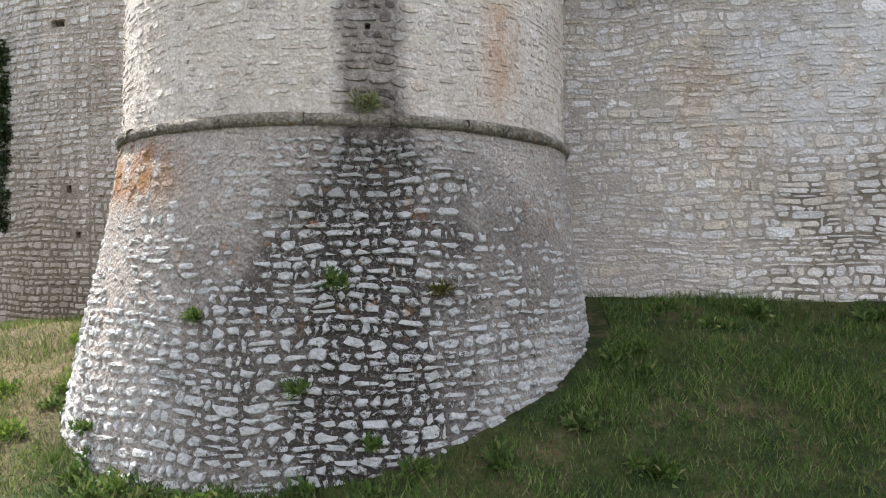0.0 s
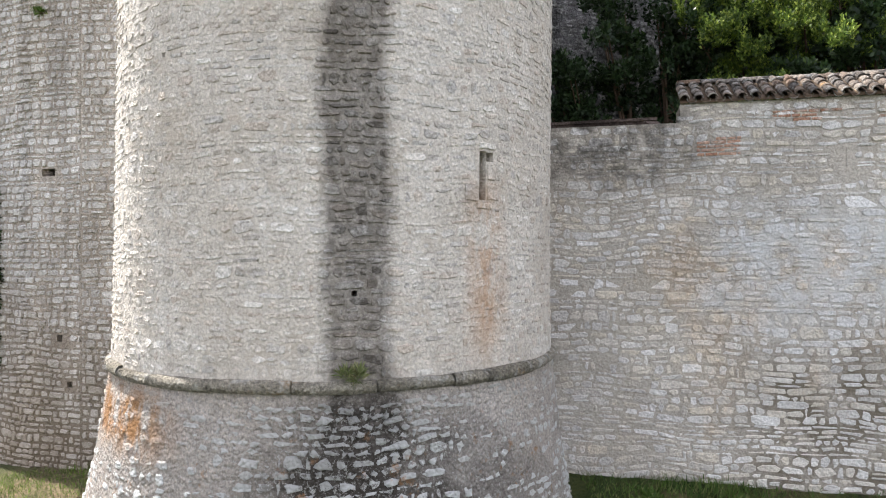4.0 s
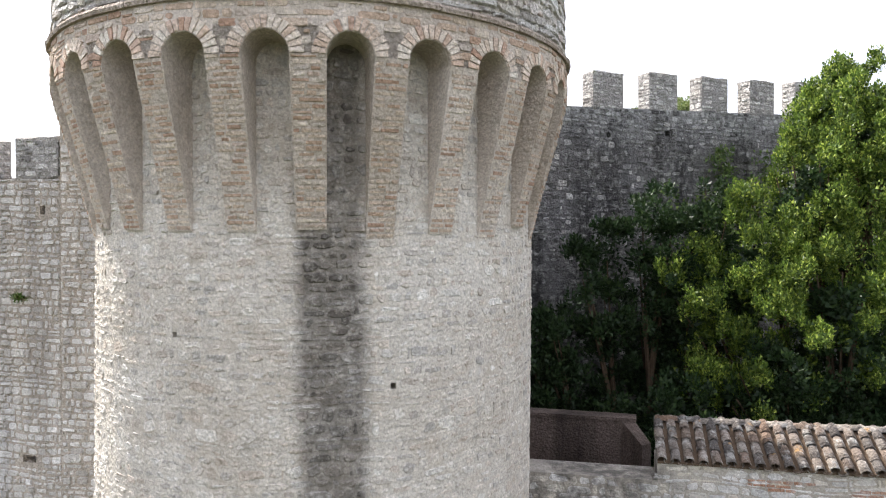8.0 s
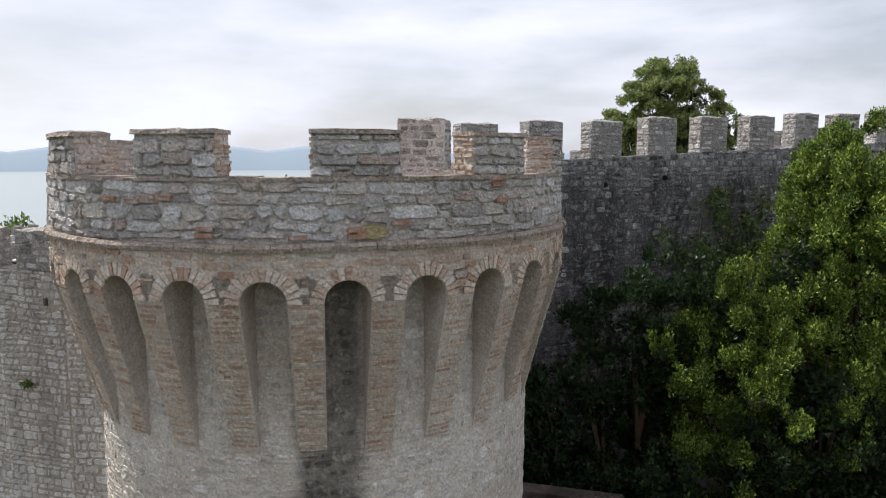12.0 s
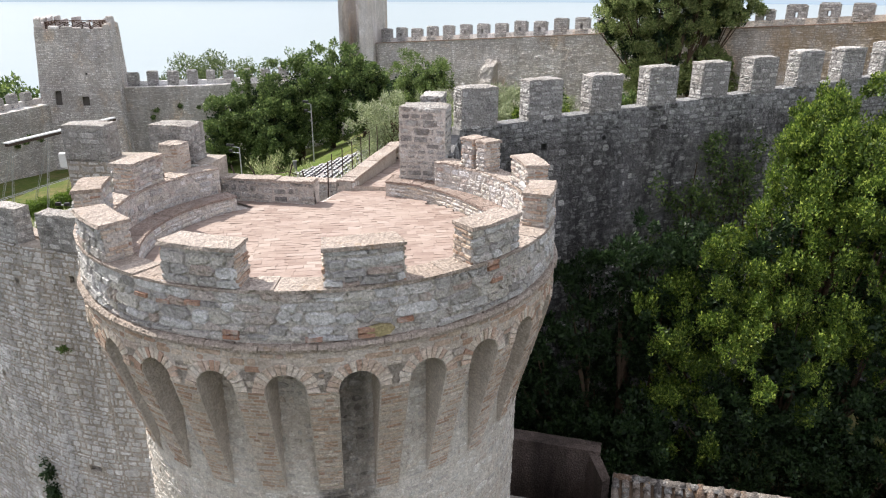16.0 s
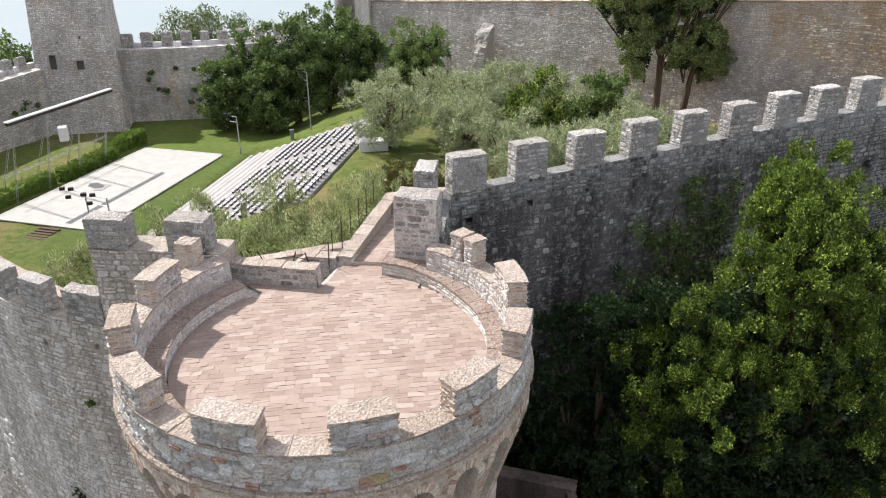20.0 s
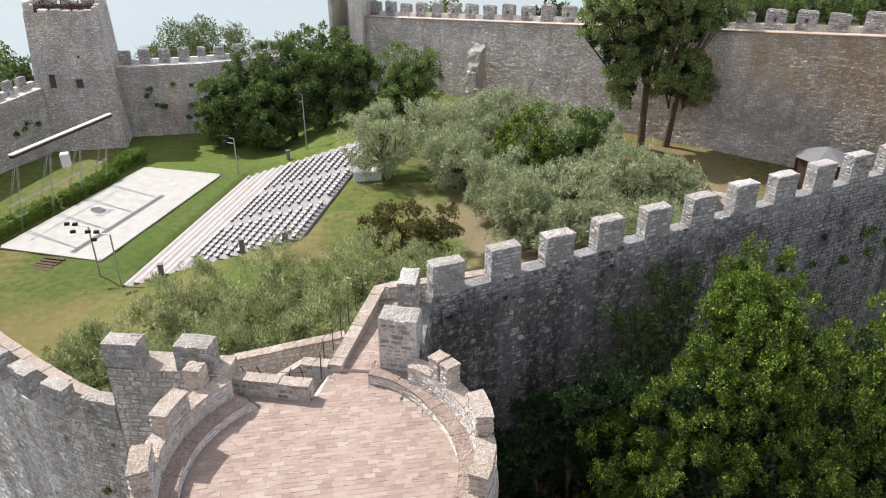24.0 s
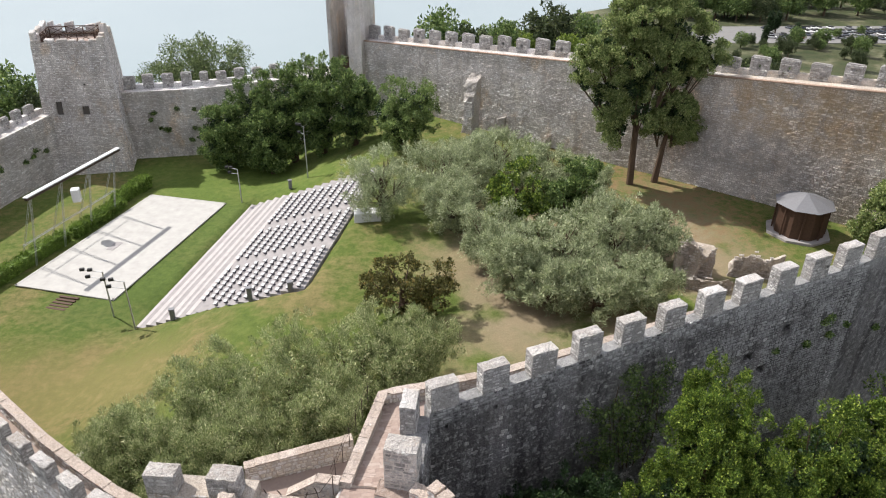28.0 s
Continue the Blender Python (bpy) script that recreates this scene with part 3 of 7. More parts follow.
def lay(pos, s0, s1, z0, z1, ch, sl, gap, depth, seed, top=None, bottom=None, holes=(), rough=0.014, wave=0.02, bevel=0.018, square=False, proud=None, curl=(0.08, 0.24)):
    """Courses of uneven stones: a list of (middle s, middle z, corners). Top and bottom are heights along s."""
    rnd = random.Random(seed)
    out, z = [], z0
    while z < z1:
        h = rnd.uniform(*ch)
        s = s0 - rnd.uniform(0, sl[1])
        while s < s1:
            l = rnd.uniform(*sl) * rnd.choice((0.7, 1.0, 1.0, 1.25))
            cells = [(s, s + l, z, z + h)]
            if h > 0.75 * ch[1] and rnd.random() < 0.1:
                mid = z + h * rnd.uniform(0.4, 0.6)
                cells = [(s, s + l, z, mid), (s, s + l, mid, z + h)]
            for a, b, lo, hi in cells:
                a, b = max(a, s0) + gap / 2, min(b, s1) - gap / 2
                lo, hi = lo + gap / 2, min(hi, z1) - gap / 2
                if not square:
                    lo, hi = lo + rnd.uniform(-0.12, 0.1) * h, hi - rnd.uniform(-0.12, 0.1) * h
                cs, cz = (a + b) / 2, (lo + hi) / 2
                if b - a < 0.05 or hi - lo < 0.035:
                    continue
                if top:
                    hi = min(hi, top(cs) - gap / 2)
                if bottom and hi < bottom(cs):
                    continue
                if hi - lo < 0.035 or any(b > q[0] and a < q[1] and hi > q[2] and lo < q[3] for q in holes):
                    continue
                d = rnd.uniform(*depth) + (proud(cs, cz) if proud else 0.0)
                bv = min(bevel * rnd.uniform(0.7, 1.4), (b - a) * 0.3, (hi - lo) * 0.3)
                fa, fz = rnd.uniform(*curl) * min(b - a, 1.6 * (hi - lo)), rnd.uniform(*curl) * min(hi - lo, 1.6 * (b - a))
                c = []
                for u, v in ((a + fa, lo), (b - fa, lo), (b, lo + fz), (b, hi - fz), (b - fa, hi), (a + fa, hi), (a, hi - fz), (a, lo + fz)):
                    u += rnd.uniform(-rough, rough)
                    v += rnd.uniform(-rough, rough) + wave * noise.noise((u * 0.9, v * 0.8, seed))
                    c.append((u, v))
                if square:
                    c = [c[0], c[2], c[4], c[6]]
                    c = [(a, c[0][1]), (b, c[1][1] - fz), (b, c[2][1]), (a, c[3][1] + fz)]
                m = len(c)
                mu, mv = sum(p[0] for p in c) / m, sum(p[1] for p in c) / m
                ring = [pos(u, v, -0.03) for u, v in c]
                fu, fv = 1 - 2 * bv / (b - a), 1 - 2 * bv / (hi - lo)
                tu, tv = rnd.uniform(-0.05, 0.05), rnd.uniform(-0.05, 0.05)
                ring += [pos(mu + (u - mu) * fu, mv + (v - mv) * fv, d + tu * (u - mu) + tv * (v - mv)) for u, v in c]
                out.append((cs, cz, ring))
            s += l
        z += h
    return out


STONE_FACES = {n: [tuple(range(n, 2 * n))] + [(i, (i + 1) % n, n + (i + 1) % n, n + i) for i in range(n)] for n in (4, 8)}


def set_stones(stones, mat, parent, near=None, name="stone", count=300):
    """The stones nearest to a middle place of the face become parts, the rest one joined part."""
    if near:
        stones = sorted(stones, key=lambda q: (q[0] - near[0]) ** 2 + (q[1] - near[1]) ** 2)
    for q in stones[:count]:
        mesh_np(name, q[2], STONE_FACES[len(q[2]) // 2], mat, parent)
    rest = stones[count:]
    if rest:
        v, fc = [], []
        for q in rest:
            n = len(v)
            v += q[2]
            fc += [tuple(i + n for i in face) for face in STONE_FACES[len(q[2]) // 2]]
        tagged(mesh_np(name + "_facing", v, fc, mat, parent), kind="stuff")


def skin(name, pos, s0, s1, z0, z1, mat, parent, holes=(), ds=0.35, dz=0.6, top=None, into=0.45):
    """The mortar face of a wall as a grid, with holes that run into its depth."""
    ss = list(np.linspace(s0, s1, max(2, int((s1 - s0) / ds) + 1)))
    zs = list(np.linspace(z0, z1, max(2, int((z1 - z0) / dz) + 1)))
    for h in holes:
        ss += [h[0], h[1]]
        zs += [h[2], h[3]]
    ss, zs = sorted(set(ss)), sorted(set(zs))
    v, fc, at = [], [], {}

    def vert(s, z, d=0.0):
        key = (s, z, d)
        if key not in at:
            at[key] = len(v)
            v.append(pos(s, min(z, top(s)) if top else z, d))
        return at[key]

    for a, b in zip(ss, ss[1:]):
        for lo, hi in zip(zs, zs[1:]):
            cs, cz = (a + b) / 2, (lo + hi) / 2
            if top and lo >= max(top(a), top(b)):
                continue
            if any(q[0] < cs < q[1] and q[2] < cz < q[3] for q in holes):
                continue
            fc.append((vert(a, lo), vert(b, lo), vert(b, hi), vert(a, hi)))
    for a, b, lo, hi in holes:
        us, ws = [u for u in ss if a <= u <= b], [u for u in zs if lo <= u <= hi]
        rim = [(u, lo) for u in us] + [(b, w) for w in ws[1:]] + [(u, hi) for u in us[-2::-1]] + [(a, w) for w in ws[-2:0:-1]]
        front, back = [vert(*q) for q in rim], [vert(*q, -into) for q in rim]
        for i in range(len(rim)):
            j = (i + 1) % len(rim)
            fc.append((front[i], back[i], back[j], front[j]))
        fc.append(tuple(back[::-1]))
    return mesh_np(name, v, fc, mat, parent)


# ---- ground ----
COURT = [(-7, 15.8), (-4, 15.2), (-0.5, 15.8), (0.6, 19.8), (32.6, 31.0), (48, 40), (29, 56.4), (-5, 86), (-10, 86), (-31, 78), (-38, 78), (-43, 55), (-23.6, 28.6), (-13.9, 19.9), (-9.8, 16.9)]


def inside(x, y):
    hit = False
    for (ax, ay), (bx, by) in zip(COURT, COURT[1:] + COURT[:1]):
        if (ay > y) != (by > y) and x < (bx - ax) * (y - ay) / (by - ay) + ax:
            hit = not hit
    return hit


def smooth(v):
    v = min(1.0, max(0.0, v))
    return v * v * (3 - 2 * v)


def court_z(x, y):
    q = ((x + 20.3) * 0.98 - (y - 43.5) * 0.2) / 12
    v, u = 12 * q, (x + 20.3) * 0.2 + (y - 43.5) * 0.98
    bed = smooth((v + 0.8) / 1.0) * smooth((13.8 - v) / 1.2) * smooth((u - 0.1) / 1.4) * smooth((23.2 - u) / 1.0)
    return 1.9 - 0.75 * bed + 4.7 * smooth(min(1, max(0, 0.15 + 0.7 * q))) - 0.55 * smooth((y - 66) / 8) * (1 - smooth((x + 16) / 8))


def ground_z(x, y):
    if inside(x, y) or y > 40 and inside(0.9 * x, 52 + 0.9 * (y - 52)):
        return court_z(x, y)
    south = 0.16 * math.exp(-((x - 0.4) ** 2 + (y - 8.0) ** 2) / 5.0) + 0.12 * math.exp(-((x - 2.6) ** 2 + (y - 10.2) ** 2) / 3.0) + 0.58 + 0.08 * max(-14, min(9, x)) + 0.3 * (min(13.2, max(-4, y)) - 8)
    far = math.hypot(x, y - 40)
    out = south if y < 40 else -1.5
    if y < -4:
        out = max(-9, out - 0.18 * (-4 - y))
    land = x > -0.15 * y + 25 + 1.3 * max(0, y - 285) and far < 700 + 0.3 * x
    if land:
        k = smooth((far - 78) / 150)
        out = out * (1 - k) - 36.0 * k
    else:
        k = smooth((far - 70) / 140)
        out = out * (1 - k) - 60.0 * k
    return out


def ground():
    def steps(*runs):
        r = []
        for a, b, d in runs:
            r += list(np.arange(a, b, d))
        return r + [runs[-1][1]]

    xs = steps((-4500, -300, 700), (-300, -60, 24), (-60, -20, 2), (-20, 14, 0.4), (14, 50, 2), (50, 900, 20), (900, 4500, 600))
    ys = steps((-4500, -300, 700), (-300, -20, 28), (-20, 3, 1.5), (3, 30, 0.4), (30, 90, 1.6), (90, 900, 15), (900, 4500, 600))
    v = []
    for y in ys:
        for x in xs:
            z = ground_z(x, y)
            if -40 < x < 40 and -10 < y < 90:
                z += 0.07 * noise.noise((x * 0.6, y * 0.6, 0)) + 0.03 * noise.noise((x * 2.3, y * 2.3, 4))
            v.append((x, y, z))
    nx = len(xs)
    fc = [(j * nx + i, j * nx + i + 1, (j + 1) * nx + i + 1, (j + 1) * nx + i) for j in range(len(ys) - 1) for i in range(nx - 1)]
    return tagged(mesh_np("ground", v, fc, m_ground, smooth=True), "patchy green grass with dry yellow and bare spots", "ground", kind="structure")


ground()


def lake():
    k = Nodes("lake_water", 0.3)
    k.bsdf.inputs["Specular IOR Level"].default_value = 0.4
    c = k.mix(k.noise(0.02, 3), (0.20, 0.245, 0.255), (0.235, 0.28, 0.285))
    k.bump(k.noise(0.6, 4, 0.6, (1, 2.5, 1)), 0.12, 0.3)
    k.done(c)
    bm = bmesh.new()
    prism(bm, [(-4800, 90), (4800, 90), (4800, 4900), (-4800, 4900)], -40.2, -40.0)
    tagged(part("water", bm, k.mat), "pale grey-green lake water with fine ripples", "lake", kind="structure")
    # The hills' blue haze is painted in, with a faint glow.
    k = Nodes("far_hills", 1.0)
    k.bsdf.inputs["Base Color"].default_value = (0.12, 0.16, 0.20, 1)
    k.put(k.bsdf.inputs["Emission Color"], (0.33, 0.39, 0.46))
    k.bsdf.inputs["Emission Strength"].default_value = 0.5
    v, fc = [], []
    n = 120
    for i in range(n + 1):
        a = radians(-75 + 150 * i / n)
        h = 60 + 75 * abs(noise.noise((i * 0.11, 0, 3))) + 40 * noise.noise((i * 0.33, 5, 3)) + 14 * noise.noise((i * 0.9, 5, 8))
        for r, z in ((3900, -42), (4100, max(12, h * 0.75)), (4400, max(15, h)), (4600, -42)):
            v.append((r * math.sin(a), r * math.cos(a), z))
    for i in range(n):
        for j in range(3):
            fc.append((i * 4 + j, i * 4 + 4 + j, i * 4 + 5 + j, i * 4 + 1 + j))
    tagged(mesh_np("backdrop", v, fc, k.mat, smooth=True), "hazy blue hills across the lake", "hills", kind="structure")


lake()

# ---- round tower ----
tower = thing("round_tower", "round limestone corner tower with battered foot, brick corbels and crenellated terrace", "tower", kind="")


def curve(pairs):
    zs, rs = [p[0] for p in pairs], [p[1] for p in pairs]
    return lambda z: float(np.interp(z, zs, rs))


foot = Round(curve([(-2, 4.66), (-0.5, 4.36), (0.6, 4.13), (1.65, 3.94), (2.5, 3.80), (3.37, 3.64), (4.45, 3.50)]))
shaft = Round(curve([(4.4, 3.48), (6.5, 3.45), (13, 3.45), (15.2, 3.45)]))
HALF = math.pi * 3.6
FRONT = 1.8 * 3.6
SLIT = (2.42, 2.54, 6.8, 7.44)
NOTCH = (2.542, 2.68, 7.31, 7.43)
pegs = [(-1.5, -1.43, 11.35, 11.42), (1.38, 1.46, 10.7, 10.78), (-2.1, -2.03, 8.6, 8.66), (0.62, 0.69, 5.6, 5.67)]
skin("foot_core", foot, -HALF, HALF, -1.2, 4.45, m_batter_mortar, tower, ds=0.3)
skin("shaft_core", shaft, -7.6, 7.6, 4.4, 15.2, m_shaft_mortar, tower, [SLIT, NOTCH] + pegs, ds=0.3)
skin("shaft_back", shaft, 7.6, HALF, 4.4, 14.3, m_shaft_mortar, tower, ds=0.5)
skin("shaft_back", shaft, -HALF, -7.6, 4.4, 14.3, m_shaft_mortar, tower, ds=0.5)


def foot_low(s):
    x, y, _ = foot(s, 0.5)
    return ground_z(x, y) - 0.25


def sunk(s, z):
    """Stones lie flush under old mortar high up, away from the washed middle."""
    x = foot(s, z)[0] + 0.86
    return -0.03 * smooth((z - 1.6) / 1.6) * smooth((abs(x) - 0.5) / 1.0)


set_stones(lay(foot, -FRONT, FRONT, -0.8, 4.42, (0.07, 0.165), (0.08, 0.28), 0.016, (0.004, 0.05), 3, bottom=foot_low, rough=0.032, wave=0.12, bevel=0.03, proud=sunk, curl=(0.18, 0.4)), m_batter, tower, near=(0.2, 1.8))


def worn(s, z):
    """Stones stand out where running water has washed the joints away."""
    x = shaft(s, z)[0] + 0.86 + 0.12 * noise.noise((z * 0.8, 0, 7))
    return 0.012 * smooth((0.5 - abs(x)) / 0.2)


set_stones(lay(shaft, -FRONT, FRONT, 4.62, 12.95, (0.065, 0.18), (0.09, 0.32), 0.018, (-0.002, 0.012), 5, holes=[SLIT, NOTCH] + pegs, rough=0.024, wave=0.1, bevel=0.024, proud=worn, curl=(0.15, 0.36)), m_shaft, tower, near=(0.2, 8.6), count=120)

# larger dressed stones beside the slit
for s0, s1, z0, z1 in ((2.16, 2.405, 6.78, 7.0), (2.55, 2.76, 6.8, 7.02), (2.55, 2.72, 7.06, 7.29), (2.36, 2.66, 6.68, 6.775), (2.4, 2.72, 7.46, 7.56)):
    ring = [shaft(s, z, -0.02) for s, z in ((s0, z0), (s1, z0), (s1, z1), (s0, z1))]
    ring += [shaft(s, z, 0.02) for s, z in ((s0 + 0.02, z0 + 0.02), (s1 - 0.012, z0 + 0.015), (s1 - 0.012, z1 - 0.02), (s0 + 0.015, z1 - 0.015))]
    mesh_np("jamb_stone", ring, STONE_FACES[4], m_shaft, tower)

# worn round moulding between foot and shaft
rnd = random.Random(8)
s = -HALF
while s < HALF:
    l = rnd.uniform(0.5, 1.1)
    e = min(s + l - 0.012, HALF)
    r0, dz = rnd.uniform(0.075, 0.10), rnd.uniform(-0.012, 0.012)
    v, fc = [], []
    n = 5
    for i in range(n):
        u = s + (e - s) * i / (n - 1)
        q = r0 * (0.93 if i in (0, n - 1) else 1)
        for j in range(7):
            a = -math.pi / 2 + math.pi * j / 6
            v.append(shaft(u, 4.52 + dz + q * math.sin(a), 0.0 + q * 1.15 * math.cos(a)))
    for i in range(n - 1):
        for j in range(6):
            fc.append((i * 7 + j, i * 7 + 7 + j, i * 7 + 8 + j, i * 7 + 1 + j))
    fc += [tuple(range(6, -1, -1)), tuple(range((n - 1) * 7, n * 7))]
    mesh_np("moulding_block", v, fc, m_mould, tower, smooth=True)
    s += l

# brick corbels with arches
PITCH, ARCH0 = radians(13.75), radians(12.7)
SPRING, ARCH_R = 14.62, 0.272
crown = Round(lambda z: 4.0)
rise = Round(curve([(12.55, 3.45), (13.0, 3.56), (14.3, 3.92), (14.62, 4.0), (15.4, 4.0)]))
REF = 3.6
ARCH_S = ARCH_R * REF / 4.0
BAYS = range(-12, 13)
set_stones(lay(shaft, -FRONT, FRONT, 12.98, 14.86, (0.08, 0.17), (0.10, 0.28), 0.016, (0.0, 0.018), 7, rough=0.022, wave=0.05, bevel=0.02, curl=(0.15, 0.34)), m_shaft, tower, count=0)
bricks, voussoirs = [], []
rnd = random.Random(12)
for b in BAYS:
    mid = (ARCH0 + PITCH * (b + 0.5)) * REF
    half = PITCH * REF / 2 - ARCH_S
    low = 12.6 + rnd.uniform(-0.08, 0.14)
    v, fc, zs = [], [], [low, 13.0, 13.5, 13.9, 14.3, SPRING, 14.95]
    for z in zs:
        for u in (-half, 0, half):
            v.append(rise(mid + u, z, 0.0))
        for u in (half, -half):
            v.append(shaft(mid + u, min(z, 15.1), -0.05))
    for i in range(len(zs) - 1):
        a = i * 5
        for p, q in ((0, 1), (1, 2), (2, 3), (4, 0)):
            fc.append((a + p, a + q, a + 5 + q, a + 5 + p))
    fc.append((0, 4, 3, 2, 1))
    body = mesh_np("corbel", v, fc, m_brick_mortar, tower)
    if -7 <= b <= 6:
        bricks += lay(rise, mid - half + 0.005, mid + half - 0.005, low + 0.01, SPRING, (0.058, 0.072), (0.14, 0.30), 0.014, (0.004, 0.014), 40 + b, rough=0.005, wave=0.008, bevel=0.008, square=True)
for b in BAYS:
    c = (ARCH0 + PITCH * b) * REF
    # spandrel wall with the arch cut through it, and the soffit behind
    v, fc, n = [], [], 12
    w = PITCH * REF / 2
    arc = [(c - ARCH_S * math.cos(math.pi * i / n), SPRING + ARCH_R * math.sin(math.pi * i / n)) for i in range(n + 1)]
    tops = [(c - w + 2 * w * i / n, 15.24) for i in range(n + 1)]
    for (a, z), (ta, tz) in zip(arc, tops):
        v += [crown(a, z), crown(ta, tz), shaft(a, z, -0.04)]
    for i in range(n):
        k = i * 3
        fc += [(k, k + 3, k + 4, k + 1), (k, k + 2, k + 5, k + 3)]
    i0 = len(v)
    v += [crown(c - w, SPRING), crown(c + w, SPRING)]
    fc += [(i0, 0, 1), (n * 3, i0 + 1, n * 3 + 1)]
    mesh_np("arch", v, fc, m_brick_mortar, tower)
    if -7 <= b <= 7:
        k = 15
        for i in range(k):
            a0, a1 = math.pi * (i + 0.1) / k, math.pi * (i + 0.9) / k
            ri, ro = ARCH_R + 0.004, ARCH_R + rnd.uniform(0.15, 0.19)
            ring = []
            for d, inset in ((-0.03, 0.0), (rnd.uniform(0.012, 0.024), 0.006)):
                for r, a in ((ri + inset, a0), (ro - inset, a0), (ro - inset, a1), (ri + inset, a1)):
                    ring.append(crown(c - r * math.cos(a) * REF / 4.0, SPRING + r * math.sin(a), d))
            voussoirs.append((c, SPRING, ring))
set_stones(bricks, m_brick, tower, near=(0.4, 13.8), name="brick")
m_voussoir = masonry_mat("arch_brick", [(0.46, 0.31, 0.235), (0.66, 0.60, 0.53), (0.55, 0.42, 0.335), (0.70, 0.655, 0.59), (0.42, 0.27, 0.20)], 0.42, 0.7, dist=0.04)
set_stones(voussoirs, m_voussoir, tower, near=(0.4, 14.8), name="voussoir", count=130)


def in_arch(s, z):
    q = (s / REF - ARCH0) / PITCH
    c = (round(q) * PITCH + ARCH0) * REF
    return math.hypot((s - c) * 4.0 / REF, z - SPRING) < ARCH_R + 0.2


band = [q for q in lay(crown, -6.2, 6.2, SPRING, 15.22, (0.07, 0.12), (0.12, 0.3), 0.016, (0.003, 0.016), 21, rough=0.008, bevel=0.01) if not in_arch(q[0], q[1])]
set_stones(band, m_brick, tower, near=(0.4, 14.9), name="brick", count=80)

# thin string course
rnd = random.Random(4)
s = -8.5
while s < 10.3:
    l = rnd.uniform(0.28, 0.42)
    e, lift = min(s + l - 0.01, 10.3), rnd.uniform(-0.008, 0.008)
    out = 0.05 + rnd.uniform(-0.008, 0.012)
    v = [crown(u, 15.23 + lift + h, d) for u in (s, e) for h, d in ((0, -0.1), (0, out), (0.045, out + 0.012), (0.085, out - 0.015), (0.10, -0.1))]
    fc = [(i, i + 5, i + 6, i + 1) for i in range(4)] + [(4, 3, 2, 1, 0), (5, 6, 7, 8, 9)]
    mesh_np("string_brick", v, fc, m_cap, tower)
    s += l

# crown wall, merlons
SILL = 16.05
wall_r = Round(curve([(15.2, 4.0), (16.7, 3.96)]))
AZ0, AZ1 = -134, 147


def ring_block(name, a0, a1, z0, z1, r0, r1, mat, parent, steps=None, top_in=0.0, jitter=0.0):
    """A curved block of the tower between two azimuths in degrees."""
    n = steps or max(2, int(abs(a1 - a0) / 4))
    v, fc, rr = [], [], random.Random(int(a0 * 7 + z0 * 31))
    for i in range(n + 1):
        a = radians(a0 + (a1 - a0) * i / n)
        for r, z in ((r1, z0), (r1 - top_in, z1), (r0, z1), (r0, z0)):
            q = jitter * rr.uniform(-1, 1)
            v.append((TX + (r + q) * math.sin(a), TY - (r + q) * math.cos(a), z + (jitter * rr.uniform(-0.7, 0.7) if z == z1 else 0)))
    for i in range(n):
        k = i * 4
        for p in range(4):
            q = (p + 1) % 4
            fc.append((k + p, k + 4 + p, k + 4 + q, k + q))
    fc += [(0, 1, 2, 3), (n * 4 + 3, n * 4 + 2, n * 4 + 1, n * 4)]
    return mesh_np(name, v, fc, mat, parent)


ring_block("parapet_core", AZ0, AZ1, 15.1, SILL - 0.02, 3.56, 3.955, m_crown_mortar, tower, top_in=0.0)
A = radians(1) * REF
OCHRE = (0.86, 1.25, 15.34, 15.53)
set_stones(lay(wall_r, AZ0 * A, AZ1 * A, 15.34, SILL, (0.10, 0.21), (0.12, 0.46), 0.014, (-0.004, 0.014), 31, holes=[OCHRE], rough=0.026, wave=0.06, bevel=0.02, curl=(0.12, 0.34)), m_crown, tower, near=(0.2, 15.7), count=260)
m_ochre = masonry_mat("ochre_stone", [(0.42, 0.36, 0.20), (0.45, 0.385, 0.22)], 0.5, 0.7)
m_redbrick = masonry_mat("red_brick", [(0.33, 0.18, 0.12), (0.40, 0.25, 0.18), (0.36, 0.24, 0.19)], 0.6, 0.7, white=0.4, dist=0.04)
ring = [wall_r(1.06 + q * 0.19 * math.cos(i * math.pi / 4), 15.435 + q * 0.09 * math.sin(i * math.pi / 4), d) for q, d in ((1.0, -0.03), (0.85, 0.025)) for i in range(8)]
mesh_np("ochre_stone", ring, STONE_FACES[8], m_ochre, tower, "rounded ochre stone")
for s0, z0, n in ((0.80, 15.36, 2), (1.27, 15.5, 1), (-1.95, 15.78, 1), (-1.6, 15.76, 1), (-1.2, 15.8, 1), (2.55, 15.92, 2), (2.62, 15.72, 1), (0.2, 15.36, 1), (-0.75, 15.38, 2)):
    for i in range(n):
        ring = [wall_r(s0 + u, z0 + i * 0.075 + w, d) for d, e in ((-0.02, 0.0), (0.03, 0.006)) for u, w in ((e, e), (0.2 - e, e), (0.2 - e, 0.062 - e), (e, 0.062 - e))]
        mesh_np("brick", ring, STONE_FACES[4], m_redbrick, tower)


class InnerFace(Round):
    def __call__(self, s, z, d=0.0):
        r, a = 3.55 - d, -s / self.ref
        return (TX + r * math.sin(a), TY - r * math.cos(a), z)


inner = InnerFace(None)
set_stones(lay(inner, -AZ1 * A, -AZ0 * A, 15.5, SILL, (0.07, 0.14), (0.12, 0.32), 0.022, (0.0, 0.015), 33, bevel=0.014), m_crown, tower, near=(-7.0, 15.8), count=60)
rnd = random.Random(91)
a = AZ0
